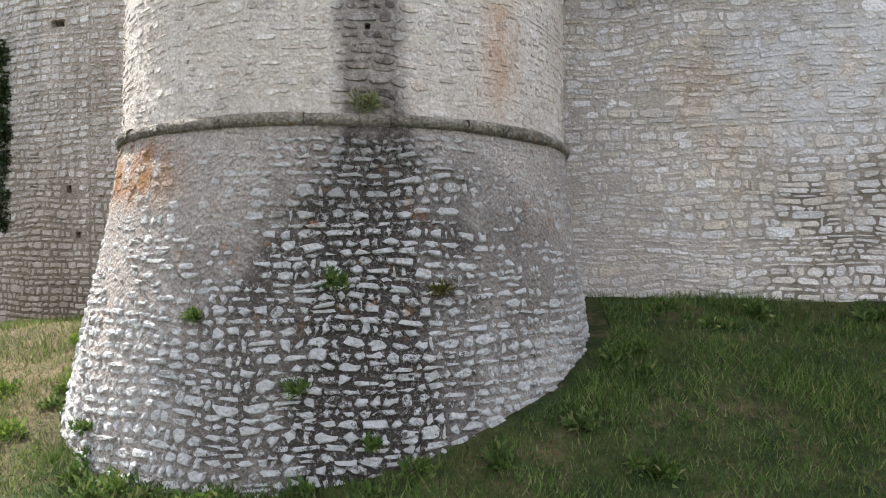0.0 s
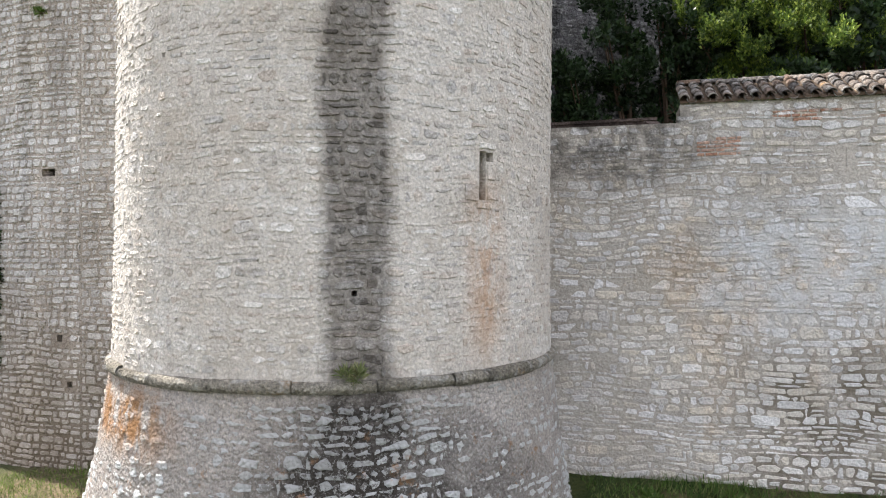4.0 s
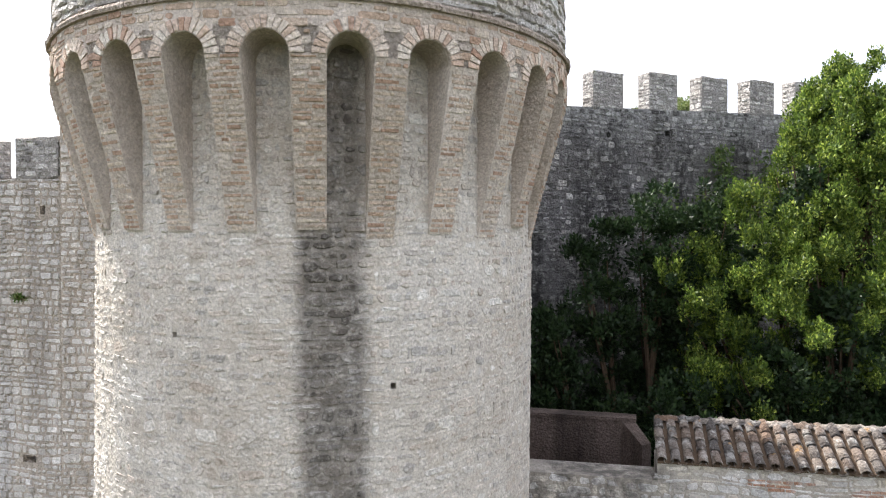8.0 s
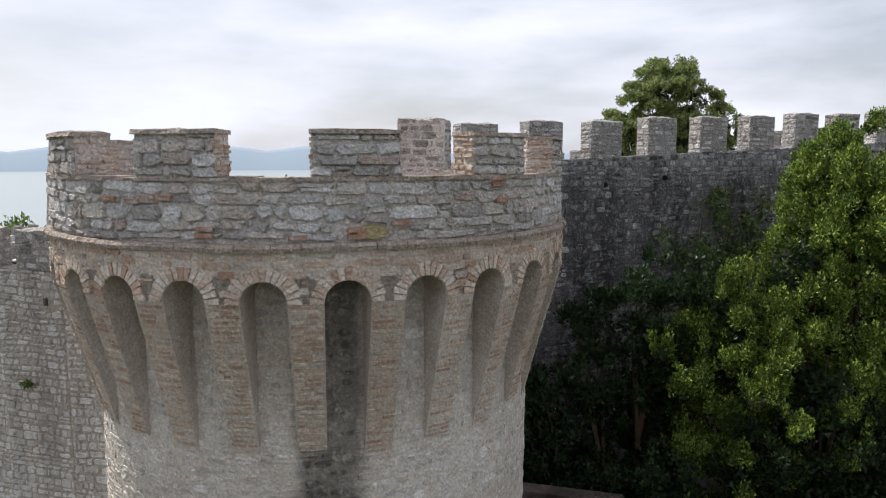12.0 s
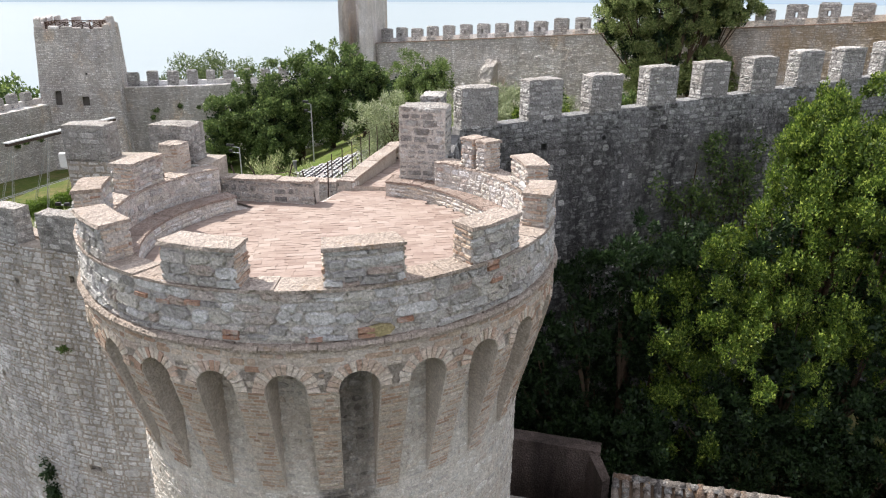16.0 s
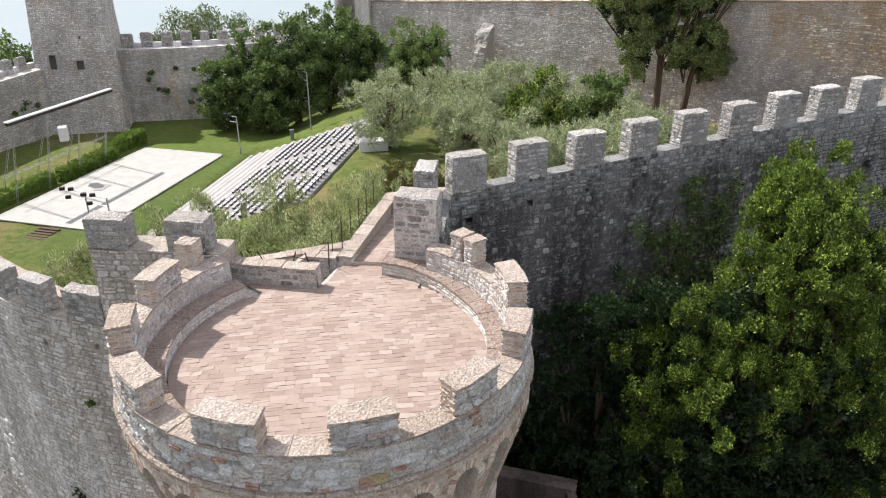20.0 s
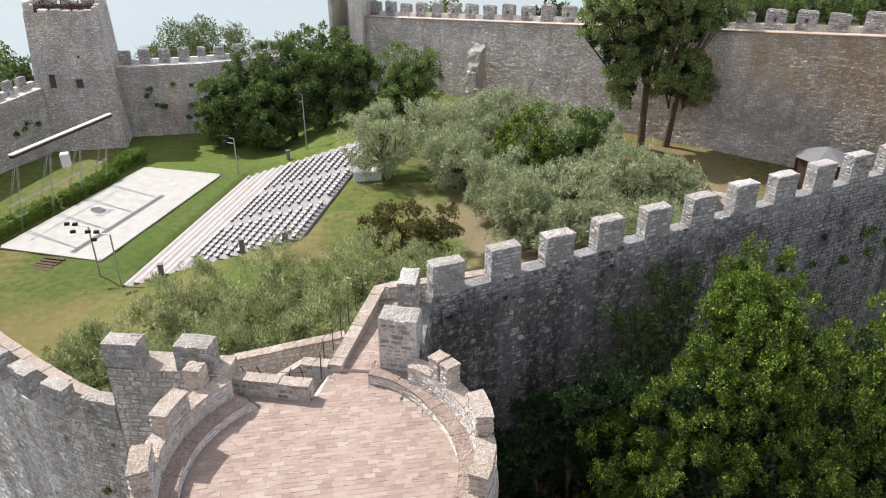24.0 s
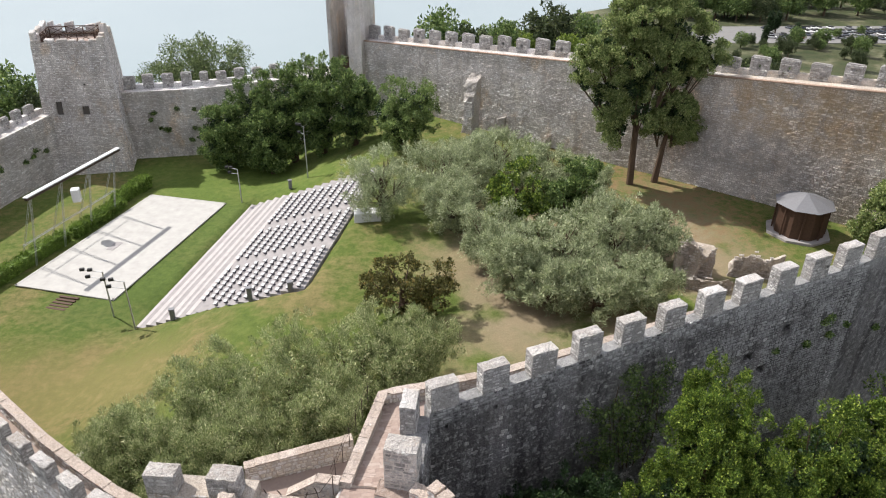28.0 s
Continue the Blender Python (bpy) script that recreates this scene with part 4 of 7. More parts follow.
while a < AZ1:
    l = rnd.uniform(4, 7.5)
    ring_block("sill_stone", a + 0.03, min(a + l, AZ1) - 0.03, SILL - 0.03, SILL + rnd.uniform(0.0, 0.025), 3.54, 3.99, m_cap, tower, 2, jitter=0.008)
    a += l

MERLONS = [(-113, -98, 16.6), (-84, -70.5, 16.6), (-55.8, -40.4, 16.6), (-23.8, -8.2, 16.6), (7.0, 22.3, 16.6), (36.6, 51.4, 16.6), (66.3, 79.2, 16.6), (94, 108.6, 16.62), (124.0, 128.7, 16.68), (130.2, 135.6, 16.68)]


class Side:
    """The end face of a curved block, at one azimuth: metres from the inner edge, height, depth."""

    def __init__(self, az, sign):
        self.a, self.sign = radians(az), sign

    def __call__(self, s, z, d=0.0):
        r, t = (3.55 + s if self.sign < 0 else 3.96 - s), self.sign
        ex, ey = math.sin(self.a), -math.cos(self.a)
        return (TX + r * ex + t * d * math.cos(self.a), TY + r * ey + t * d * math.sin(self.a), z)


for i, (a0, a1, zt) in enumerate(MERLONS):
    m = ring_block("merlon", a0 + 0.2, a1 - 0.2, SILL - 0.02, zt - 0.05, 3.575, 3.935, m_crown_mortar, tower, 3)
    stones = lay(wall_r, a0 * A, a1 * A, SILL + 0.01, zt - 0.05, (0.09, 0.17), (0.13, 0.42), 0.014, (0.0, 0.014), 60 + i, bevel=0.018, rough=0.022, curl=(0.12, 0.32))
    stones += lay(inner, -a1 * A, -a0 * A, SILL + 0.01, zt - 0.05, (0.07, 0.12), (0.13, 0.3), 0.02, (0.0, 0.015), 80 + i, bevel=0.014)
    ends = lay(Side(a0, -1), 0.0, 0.41, SILL + 0.01, zt - 0.05, (0.055, 0.075), (0.14, 0.28), 0.014, (0.0, 0.012), 100 + i, bevel=0.01, square=True)
    ends += lay(Side(a1, 1), 0.0, 0.41, SILL + 0.01, zt - 0.05, (0.055, 0.075), (0.14, 0.28), 0.014, (0.0, 0.012), 120 + i, bevel=0.01, square=True)
    set_stones(ends, m_brick, m, name="brick", count=20)
    set_stones(stones, m_crown, m, count=40)
    ring_block("coping", a0 - 0.1, a1 + 0.1, zt - 0.05, zt, 3.535, 3.99, m_cap, m, 4, 0.01, 0.012)

# terrace: bench, floor of worn bricks
FLOOR = 15.2


def bench_r(a):
    return 3.15 + 0.33 * smooth((a - 118) / 46)


v, fc, n = [], [], 78
for i in range(n + 1):
    a = -136 + 302 * i / n
    t = radians(a)
    ro = 3.56 if a < 130 else 3.56 + 0.6 * smooth((a - 130) / 36)
    for r, z in ((bench_r(a), FLOOR - 0.1), (bench_r(a) + 0.02, FLOOR + 0.3), (ro, FLOOR + 0.31), (ro, FLOOR - 0.1)):
        v.append((TX + r * math.sin(t), TY - r * math.cos(t), z + 0.008 * noise.noise((i, z, 2))))
for i in range(n):
    for p in range(3):
        fc.append((i * 4 + p, i * 4 + p + 1, i * 4 + 5 + p, i * 4 + 4 + p))
fc += [(0, 1, 2, 3), (n * 4 + 3, n * 4 + 2, n * 4 + 1, n * 4)]
bench = mesh_np("bench", v, fc, m_crown_mortar, tower, "low curved stone bench")


class BenchFace:
    def __call__(self, s, z, d=0.0):
        a = -s / 3.12
        r = bench_r(math.degrees(a)) - d
        return (TX + r * math.sin(a), TY - r * math.cos(a), z)


set_stones(lay(BenchFace(), -165 * radians(1) * 3.12, 135 * radians(1) * 3.12, FLOOR, FLOOR + 0.25, (0.07, 0.12), (0.12, 0.34), 0.02, (0.0, 0.014), 141), m_right, bench)
rnd = random.Random(15)
a = -136
while a < 166:
    l = rnd.uniform(3.5, 6.5)
    e = min(a + l, 166)
    t0, t1 = radians(a + 0.1), radians(e - 0.1)
    zt = FLOOR + 0.315 + rnd.uniform(0, 0.012)
    ring = []
    for z in (zt - 0.045, zt):
        for t, q in ((t0, 0), (t1, 0), (t1, 1), (t0, 1)):
            d = math.degrees(t)
            r = bench_r(d) - 0.015 if q == 0 else (3.545 if d < 130 else 3.545 + 0.6 * smooth((d - 130) / 36))
            ring.append((TX + r * math.sin(t), TY - r * math.cos(t), z))
    mesh_np("bench_slab", ring, [(0, 3, 2, 1), (4, 5, 6, 7), (0, 1, 5, 4), (1, 2, 6, 5), (2, 3, 7, 6), (3, 0, 4, 7)], m_bench, bench)
    a += l


class Flat:
    """A level floor: x, y and height above it, turned a little."""

    def __init__(self, z, turn=0.0, fall=0.0, cx=0.0, cy=0.0):
        self.z, self.c, self.s, self.fall, self.cx, self.cy = z, math.cos(turn), math.sin(turn), fall, cx, cy

    def __call__(self, s, z, d=0.0):
        x, y = self.cx + s * self.c - z * self.s, self.cy + s * self.s + z * self.c
        return (x, y, self.z + d + self.fall * min(0, 14.6 - y))


def poly_in(ring, x, y):
    hit = False
    for (ax, ay), (bx, by) in zip(ring, ring[1:] + ring[:1]):
        if (ay > y) != (by > y) and x < (bx - ax) * (y - ay) / (by - ay) + ax:
            hit = not hit
    return hit


TERR = [(TX + 3.13 * math.sin(radians(a)), TY - 3.13 * math.cos(radians(a))) for a in range(-142, 150, 6)] + [(-0.45, 15.2), (-0.25, 15.7), (0.35, 18.3), (0.9, 18.8), (-0.55, 20.5), (-1.65, 15.75), (-1.95, 14.5), (-3.9, 14.72)]
fl = Flat(FLOOR, radians(8), 0.05, TX, TY)
tiles = [q for q in lay(fl, -3.6, 3.6, -3.6, 9.2, (0.14, 0.15), (0.24, 0.32), 0.002, (0.0, 0.0015), 151, rough=0.002, wave=0.001, bevel=0.0015, square=True) if poly_in(TERR, q[2][4][0], q[2][4][1])]
def bed(x, y):
    return (x, y, FLOOR - 0.004 + 0.05 * min(0, 14.6 - y))


ROUND_N = len(TERR) - 8
JOIN_A, JOIN_B = (-0.9, 14.6), (-1.93, 14.6)
level = TERR[:ROUND_N] + [(TX + 3.13 * math.sin(radians(155)), 14.58), JOIN_A, JOIN_B, TERR[-2], TERR[-1]]
fall = [JOIN_B, JOIN_A] + TERR[ROUND_N:-2]
terrace = tagged(mesh_np("floor", [bed(*p) for p in level] + [bed(*p) for p in fall], [tuple(range(len(level))), tuple(range(len(level), len(level) + len(fall)))], m_floor_bed), "pinkish worn brick terrace floor", "floor", kind="structure")
set_stones(tiles, m_floor, terrace, near=(0, 0), name="tile")

# ---- masonry behind the tower ----
gorge = thing("wall_gorge", "solid stone wall mass behind the tower", "wall", kind="structure")
bm = bmesh.new()
prism(bm, [(TX + 3.3 * math.sin(radians(a)), TY - 3.3 * math.cos(radians(a))) for a in (-125, -90, -45, 0, 45, 90, 125)] + [(0.9, 14.9), (0.95, 18.6), (-0.7, 20.4), (-2.0, 18.85), (-5.4, 17.8), (-7.4, 16.7), (-7.4, 15.0), (-4.5, 14.75)], 0.5, 13.3)
part("core", bm, m_floor_bed, gorge)
bm = bmesh.new()
prism(bm, [(TX + 3.3 * math.sin(radians(a)), TY - 3.3 * math.cos(radians(a))) for a in (-125, -90, -45, 0, 45, 90, 125)] + [(0.5, 15.0), (0.8, 18.9), (-0.7, 20.6), (-1.72, 15.8), (-2.1, 14.55), (-4.3, 14.9)], 13.3, [FLOOR - 0.03] * 7 + [FLOOR - 0.05 + 0.05 * min(0, 14.6 - y) for y in (15.0, 18.9, 20.6, 15.8, 14.55, 14.9)])
part("core", bm, m_crown_mortar, gorge)


def wall_run(name, pts, z0, z1, thick, core, stone, label, seed, near=None, holes=(), rise=0.0, both=True, ch=(0.10, 0.2), sl=(0.11, 0.34), gap=0.024, depth=(0.003, 0.036), cap=None, count=300, z_lay=None, bottom=None, span=None, kind="structure", category="wall", bevel=0.022, wave=0.07):
    """A straight or bent wall with stone faces. rise: how much its top climbs for each metre."""
    w = thing(name, label, category, kind=kind)
    ln = Line(pts)
    top = lambda s: z1 + rise * s
    ztop = max(z1, z1 + rise * ln.length)
    skin("wall_core", ln, 0, ln.length, z0, ztop, core, w, holes, 0.6, 0.8, top)
    v, fc = [], []
    n = max(2, int(ln.length / 1.2))
    ss = sorted(set(list(np.linspace(0, ln.length, n)) + ln.s))
    for s in ss:
        for d, z in ((0.0, top(s)), (-thick, top(s)), (-thick, z0), (-0.5 * min(thick, 0.9), z0)):
            v.append(ln(s, z, d))
    for i in range(len(ss) - 1):
        for p in range(3):
            fc.append((i * 4 + p, i * 4 + 4 + p, i * 4 + 5 + p, i * 4 + 1 + p))
    k = (len(ss) - 1) * 4
    fc += [(0, 1, 2, 3), (k + 3, k + 2, k + 1, k)]
    mesh_np("wall_back", v, fc, core, w)
    s_a, s_b = span or (0, ln.length)
    set_stones(lay(ln, s_a, s_b, z0 if z_lay is None else z_lay, ztop, ch, sl, gap, depth, seed, top, bottom, holes, bevel=bevel, wave=wave), stone, w, near, count=count)
    if both:
        back = Line([ln(s, 0, -thick)[:2] for s in reversed(ln.s)])
        topb = lambda s: z1 + rise * (ln.length - s)
        set_stones(lay(back, 0, back.length, max(z0, 12.5) if z1 > 13 else z0, ztop, ch, sl, gap, depth, seed + 1, topb, None, (), bevel=bevel), stone, w, count=0)
    if cap:
        rr = random.Random(seed)
        s = 0.0
        while s < ln.length - 0.05:
            e = min(ln.length, s + rr.uniform(0.35, 0.75))
            h = rr.uniform(0.04, 0.07)
            ring = [ln(u, top(u) + q, d) for q in (0.002, h) for u, d in ((s + 0.008, 0.03), (e - 0.008, 0.03), (e - 0.008, -thick - 0.03), (s + 0.008, -thick - 0.03))]
            mesh_np("coping", ring, [(0, 3, 2, 1), (4, 5, 6, 7), (0, 1, 5, 4), (1, 2, 6, 5), (2, 3, 7, 6), (3, 0, 4, 7)], cap, w)
            s = e
    return w, ln


def merlon_on(parent, ln, s0, s1, z0, z1, thick, core, stone, cap, seed, ch=(0.11, 0.18), sl=(0.16, 0.4), slit=False, over=0.0, count=300):
    """A block standing on a wall line, faced with stones on all sides."""
    o = -over
    q = [ln(s0, 0, o)[:2], ln(s1, 0, o)[:2], ln(s1, 0, o - thick)[:2], ln(s0, 0, o - thick)[:2]]
    bm = bmesh.new()
    prism(bm, q, z0 - 0.05, z1 - 0.06)
    m = part("merlon", bm, core, parent)
    stones = []
    for i in range(4):
        f = Line([q[i], q[(i + 1) % 4]])
        hole = [(f.length / 2 - 0.03, f.length / 2 + 0.03, z0 + 0.2, z1 - 0.25)] if slit and i in (0, 2) else []
        stones += lay(f, 0, f.length, z0, z1 - 0.05, ch, sl, 0.025, (0.0, 0.025), seed * 10 + i, holes=hole, bevel=0.02)
    set_stones(stones, stone, m, count=min(count, 34))
    rr = random.Random(seed)
    p = [Vector(u) for u in q]
    n, v, fc = 5, [], []
    for jj in range(n + 1):
        for ii in range(n + 1):
            edge = ii in (0, n) or jj in (0, n)
            a, b = ii / n, jj / n
            u = p[0].lerp(p[1], a).lerp(p[3].lerp(p[2], a), b)
            u += Vector((rr.uniform(-1, 1), rr.uniform(-1, 1))) * 0.018
            v.append((u.x, u.y, z1 - 0.015 + (rr.uniform(-0.035, 0.0) if edge else rr.uniform(-0.01, 0.035))))
    for jj in range(n):
        for ii in range(n):
            k = jj * (n + 1) + ii
            fc.append((k, k + 1, k + n + 2, k + n + 1))
    rim = [ii for ii in range(n)] + [n + jj * (n + 1) for jj in range(n)] + [(n + 1) * (n + 1) - 1 - ii for ii in range(n)] + [(n - jj) * (n + 1) for jj in range(n)]
    k = len(v)
    v += [(v[ii][0], v[ii][1], z1 - 0.1) for ii in rim]
    for ii in range(len(rim)):
        jj = (ii + 1) % len(rim)
        fc.append((rim[ii], k + ii, k + jj, rim[jj]))
    mesh_np("coping", v, fc, cap, m)
    return m


# ---- west curtain wall and the taller block beside the tower ----


def near_hole(ln, x, y, z, w, h):
    """A hole in a wall face near a place."""
    best = min(np.arange(0, ln.length, 0.05), key=lambda s: math.hypot(ln(s, 0)[0] - x, ln(s, 0)[1] - y))
    return (float(best) - w / 2, float(best) + w / 2, z - h / 2, z + h / 2)


WEST = [(-46, 46), (-24, 27.5), (-15.2, 19.75), (-12.7, 17.8), (-10.6, 16.3), (-9.0, 15.42), (-7.46, 14.93)]
wl = Line(WEST)
holes = [near_hole(wl, -8.0, 15.15, 4.28, 0.14, 0.16), near_hole(wl, -8.28, 15.15, 7.85, 0.36, 0.16), near_hole(wl, -7.9, 15.0, 13.2, 0.13, 0.18), near_hole(wl, -7.75, 15.0, 3.3, 0.13, 0.14), near_hole(wl, -9.6, 15.7, 12.9, 0.12, 0.16), near_hole(wl, -11, 16.5, 9.9, 0.14, 0.16), near_hole(wl, -12.3, 17.4, 11.2, 0.14, 0.16)]


def west_low(s):
    x, y, _ = wl(s, 0)
    return ground_z(x, y) - 0.2


west, wl = wall_run("wall_west", WEST, -0.5, 13.9, 0.45, m_left_mortar, m_left, "tall rubble limestone curtain wall with crenels", 201, near=(wl.length - 1.5, 8.0), holes=holes, both=False, bottom=west_low, span=(wl.length - 13, wl.length))
L = wl.length
for i, (a, b) in enumerate([(1.18, 0.04), (2.75, 1.9), (4.35, 3.45), (5.95, 5.05), (7.55, 6.65), (9.15, 8.25), (10.8, 9.85)]):
    merlon_on(west, wl, L - a, L - b, 13.9, 14.78, 0.42, m_merlon_mortar, m_merlon, m_cap_grey, 210 + i)
bl = Line([(-7.42, 14.86), (-4.2, 14.45)])
block, bl = wall_run("wall_block", [(-7.42, 14.86), (-4.2, 14.45)], 1.0, 16.1, 0.8, m_left_mortar, m_left, "taller stone block joining curtain wall and tower", 231, near=(0.8, 12), count=140)
merlon_on(block, bl, 0.0, 0.95, 16.1, 16.86, 0.55, m_merlon_mortar, m_merlon, m_cap_grey, 235)
merlon_on(block, bl, 1.95, 2.88, 16.1, 16.9, 0.6, m_merlon_mortar, m_merlon, m_cap_grey, 236)
pier = Line([(-5.1, 13.99), (-4.35, 13.85)])
merlon_on(block, pier, 0.0, 0.45, 15.3, 16.62, 0.4, m_brick_mortar, m_brick, m_cap, 238, ch=(0.06, 0.075), sl=(0.2, 0.3))
# west wall walk and its inner parapet
bm = bmesh.new()
ws = [0.0, L - 20] + [float(q) for q in np.linspace(L - 14, L, 12)]
prism(bm, [wl(q, 0, -0.44)[:2] for q in ws] + [wl(q, 0, -1.2)[:2] for q in reversed(ws)], -0.5, 12.95)
part("wall_walk", bm, m_floor_bed, west, "pinkish paved wall walk")
w_par, w_ln = wall_run("wall_parapet", [wl(s, 0, -1.05)[:2] for s in (L - 34, L - 12, L - 8, L - 5.2, L - 3.2, L - 1.6)] + [(-7.2, 16.15), (-6.2, 16.9), (-5.4, 17.7)], 12.2, 13.6, 0.32, m_right_mortar, m_right, "low stone parapet inside the wall walk", 251, count=120, cap=m_cap)

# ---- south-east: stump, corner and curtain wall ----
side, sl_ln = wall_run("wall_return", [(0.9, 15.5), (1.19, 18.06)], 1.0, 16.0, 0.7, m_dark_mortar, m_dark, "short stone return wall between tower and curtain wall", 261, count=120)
stump_ln = Line([(-0.28, 15.38), (0.84, 15.14)])
merlon_on(side, stump_ln, 0.0, 1.04, FLOOR - 0.05, 17.16, 0.75, m_crown_mortar, m_merlon, m_cap_grey, 263)
merlon_on(side, Line([(0.18, 17.3), (0.72, 17.22)]), 0.0, 0.52, 14.9, 17.12, 1.0, m_merlon_mortar, m_merlon, m_cap_grey, 264)
EAST = [(1.2, 18.07), (4.94, 19.65), (17.3, 24.9), (34, 32.0)]
el = Line(EAST)
e_holes = [near_hole(el, 1.75, 18.3, 15.25, 0.22, 0.18), near_hole(el, 3.6, 19.1, 15.45, 0.2, 0.2), near_hole(el, 7.4, 20.7, 15.7, 0.2, 0.16), near_hole(el, 5.42, 19.85, 15.54, 0.14, 0.14), near_hole(el, 13.5, 23.1, 14.2, 0.4, 0.3), near_hole(el, 15.5, 23.8, 13.6, 0.5, 0.4), near_hole(el, 17.5, 24.5, 14.6, 0.45, 0.35), near_hole(el, 16.5, 24.1, 12.6, 0.5, 0.4)]
east, el = wall_run("wall_curtain", EAST, 1.5, 16.12, 0.5, m_dark_mortar, m_dark, "weathered crenellated curtain wall with shade put into its dark stone", 271, near=(4.0, 14.8), holes=e_holes, rise=0.042, z_lay=8.0, span=(0, 22), both=False)
bm = bmesh.new()
prism(bm, [el(s, 0, -0.45)[:2] for s in el.s] + [el(s, 0, -2.0)[:2] for s in reversed(el.s)], 1.5, [14.85 + 0.03 * s for s in el.s] + [14.85 + 0.03 * s for s in reversed(el.s)])
part("wall_walk", bm, m_floor_bed, east, "pinkish paved wall walk")
for i in range(15):
    s = 0.05 + 2.005 * i
    zt = 17.2 + 0.045 * s + 0.03 * math.sin(i * 2.4)
    merlon_on(east, el, s, s + 1.06, 16.1 + 0.042 * s, zt, 0.5, m_merlon_mortar, m_merlon, m_cap_grey, 281 + i, slit=i % 2 == 0, count=300 if i < 9 else 0)
par, par_ln = wall_run("wall_parapet", [el(s, 0, -1.95)[:2] for s in (el.length, el.s[2], el.s[1])] + [(-0.66, 20.2), (-1.72, 15.78)], 13.2, 15.33, 0.32, m_right_mortar, m_right, "low stone parapet with flat coping along the walk", 301, near=(el.length + 2.0, 15.2), cap=m_cap, count=200)
low, low_ln = wall_run("wall_low", [(-4.32, 14.82), (-2.08, 14.38)], 15.0, 15.66, 0.32, m_crown_mortar, m_merlon, "low stone wall at the terrace edge", 305, cap=m_cap, count=120)
wall_run("wall_ramp", [(-3.6, 16.02), (-2.58, 15.88)], 13.2, 14.5, 0.3, m_crown_mortar, m_merlon, "low stone wall sloping down beside the landing", 311, cap=m_cap, count=60, rise=0.72)
wall_run("wall_corner", [(-2.57, 15.87), (-1.78, 15.72)], 13.2, 15.3, 0.32, m_crown_mortar, m_merlon, "low stone corner wall", 307, cap=m_cap, count=60)
wall_run("wall_landing", [(-5.35, 17.67), (-1.6, 18.82)], 13.0, 14.06, 0.3, m_right_mortar, m_right, "low stone wall round a brick landing", 309, cap=m_cap, count=60, rise=0.04)

# iron hoops and a rail along the low wall
hoops = thing("iron_rail", "thin rusty iron rail with bent uprights behind the low wall", "rail")
for i, (x, y, z, lean) in enumerate([(-4.35, 15.0, 15.45, 0.1), (-3.85, 15.05, 15.45, -0.12), (-3.35, 15.0, 15.45, -0.2), (-2.75, 14.85, 15.5, 0.15), (-2.35, 15.2, 15.3, -0.1), (-1.95, 15.6, 15.4, 0.02)]):
    bm = bmesh.new()
    pts = [Vector((x + lean * t * t, y + 0.06 * math.sin(3 * t), z - 0.4 + 0.85 * t)) for t in np.linspace(0, 1, 6)]
    for a, b in zip(pts, pts[1:]):
        rod(bm, a, b, 0.016, sides=5)
    part("upright", bm, m_iron, hoops)
bm = bmesh.new()
line = [Vector(p) for p in ((-4.3, 15.0, 15.75), (-3.9, 15.05, 15.6), (-3.4, 15.0, 15.66), (-2.7, 14.9, 15.8), (-2.3, 15.2, 15.55), (-1.95, 15.6, 15.8))]
for a, b in zip(line, line[1:]):
    rod(bm, a, b, 0.01, sides=4)
part("wire", bm, m_iron, hoops)
fence = thing("iron_fence", "thin rusty iron posts with wires along the parapet", "fence")
for i in range(6):
    a = Vector((-1.95, 15.8, 15.35)).lerp(Vector((-0.95, 20.2, 15.35)), (i + 0.5) / 6)
    bm = bmesh.new()
    rod(bm, a + Vector((-0.05, 0, -0.3)), a + Vector((-0.05, 0.05, 0.55)), 0.014, sides=5)
    part("post", bm, m_iron, fence)
for h in (0.25, 0.5):
    bm = bmesh.new()
    rod(bm, (-2.0, 15.7, 15.5 + h), (-1.0, 20.4, 15.4 + h), 0.006, sides=4)
    part("wire", bm, m_iron, fence)

# ---- low east wall with its tiled coping roof ----
LOW = [(1.15, 12.84), (13.5, 9.75)]
ll = Line(LOW)
lh = [near_hole(ll, 3.69, 12.19, 5.72, 0.12, 0.12), near_hole(ll, 6.55, 11.49, 6.78, 0.2, 0.13), near_hole(ll, 2.32, 12.55, 5.37, 0.1, 0.14), near_hole(ll, 6.78, 11.44, 7.62, 0.075, 0.44), near_hole(ll, 2.2, 12.55, 7.55, 0.2, 0.12), near_hole(ll, 3.05, 12.35, 4.15, 0.12, 0.1), near_hole(ll, 2.3, 12.5, 4.2, 0.1, 0.1)]


def low_bottom(s):
    x, y, _ = ll(s, 0)
    return ground_z(x, y) - 0.2


STEP = 3.24
low_top = lambda s: 8.34 if s < STEP else 8.66
lw = thing("wall_east", "pale rubble stone outer wall with brick patches", "wall", kind="structure")
skin("wall_core", ll, 0, STEP, 0.5, 8.34, m_right_mortar, lw, [h for h in lh if h[1] < STEP])
skin("wall_core", ll, STEP, ll.length, 0.5, 8.66, m_right_mortar, lw, [h for h in lh if h[0] > STEP])
set_stones(lay(ll, 0, ll.length, 0.6, 8.66, (0.06, 0.19), (0.09, 0.42), 0.014, (0.0, 0.022), 331, low_top, low_bottom, lh, rough=0.024, wave=0.12, bevel=0.018, curl=(0.12, 0.34)), m_right, lw, near=(5.2, 6.5), count=220)
bm = bmesh.new()
prism(bm, [ll(0, 0, -0.02)[:2], ll(STEP, 0, -0.02)[:2], ll(STEP, 0, -0.8)[:2], ll(0, 0, -0.8)[:2]], 0.5, 8.33)
part("wall_body", bm, m_right_mortar, lw)
bm = bmesh.new()
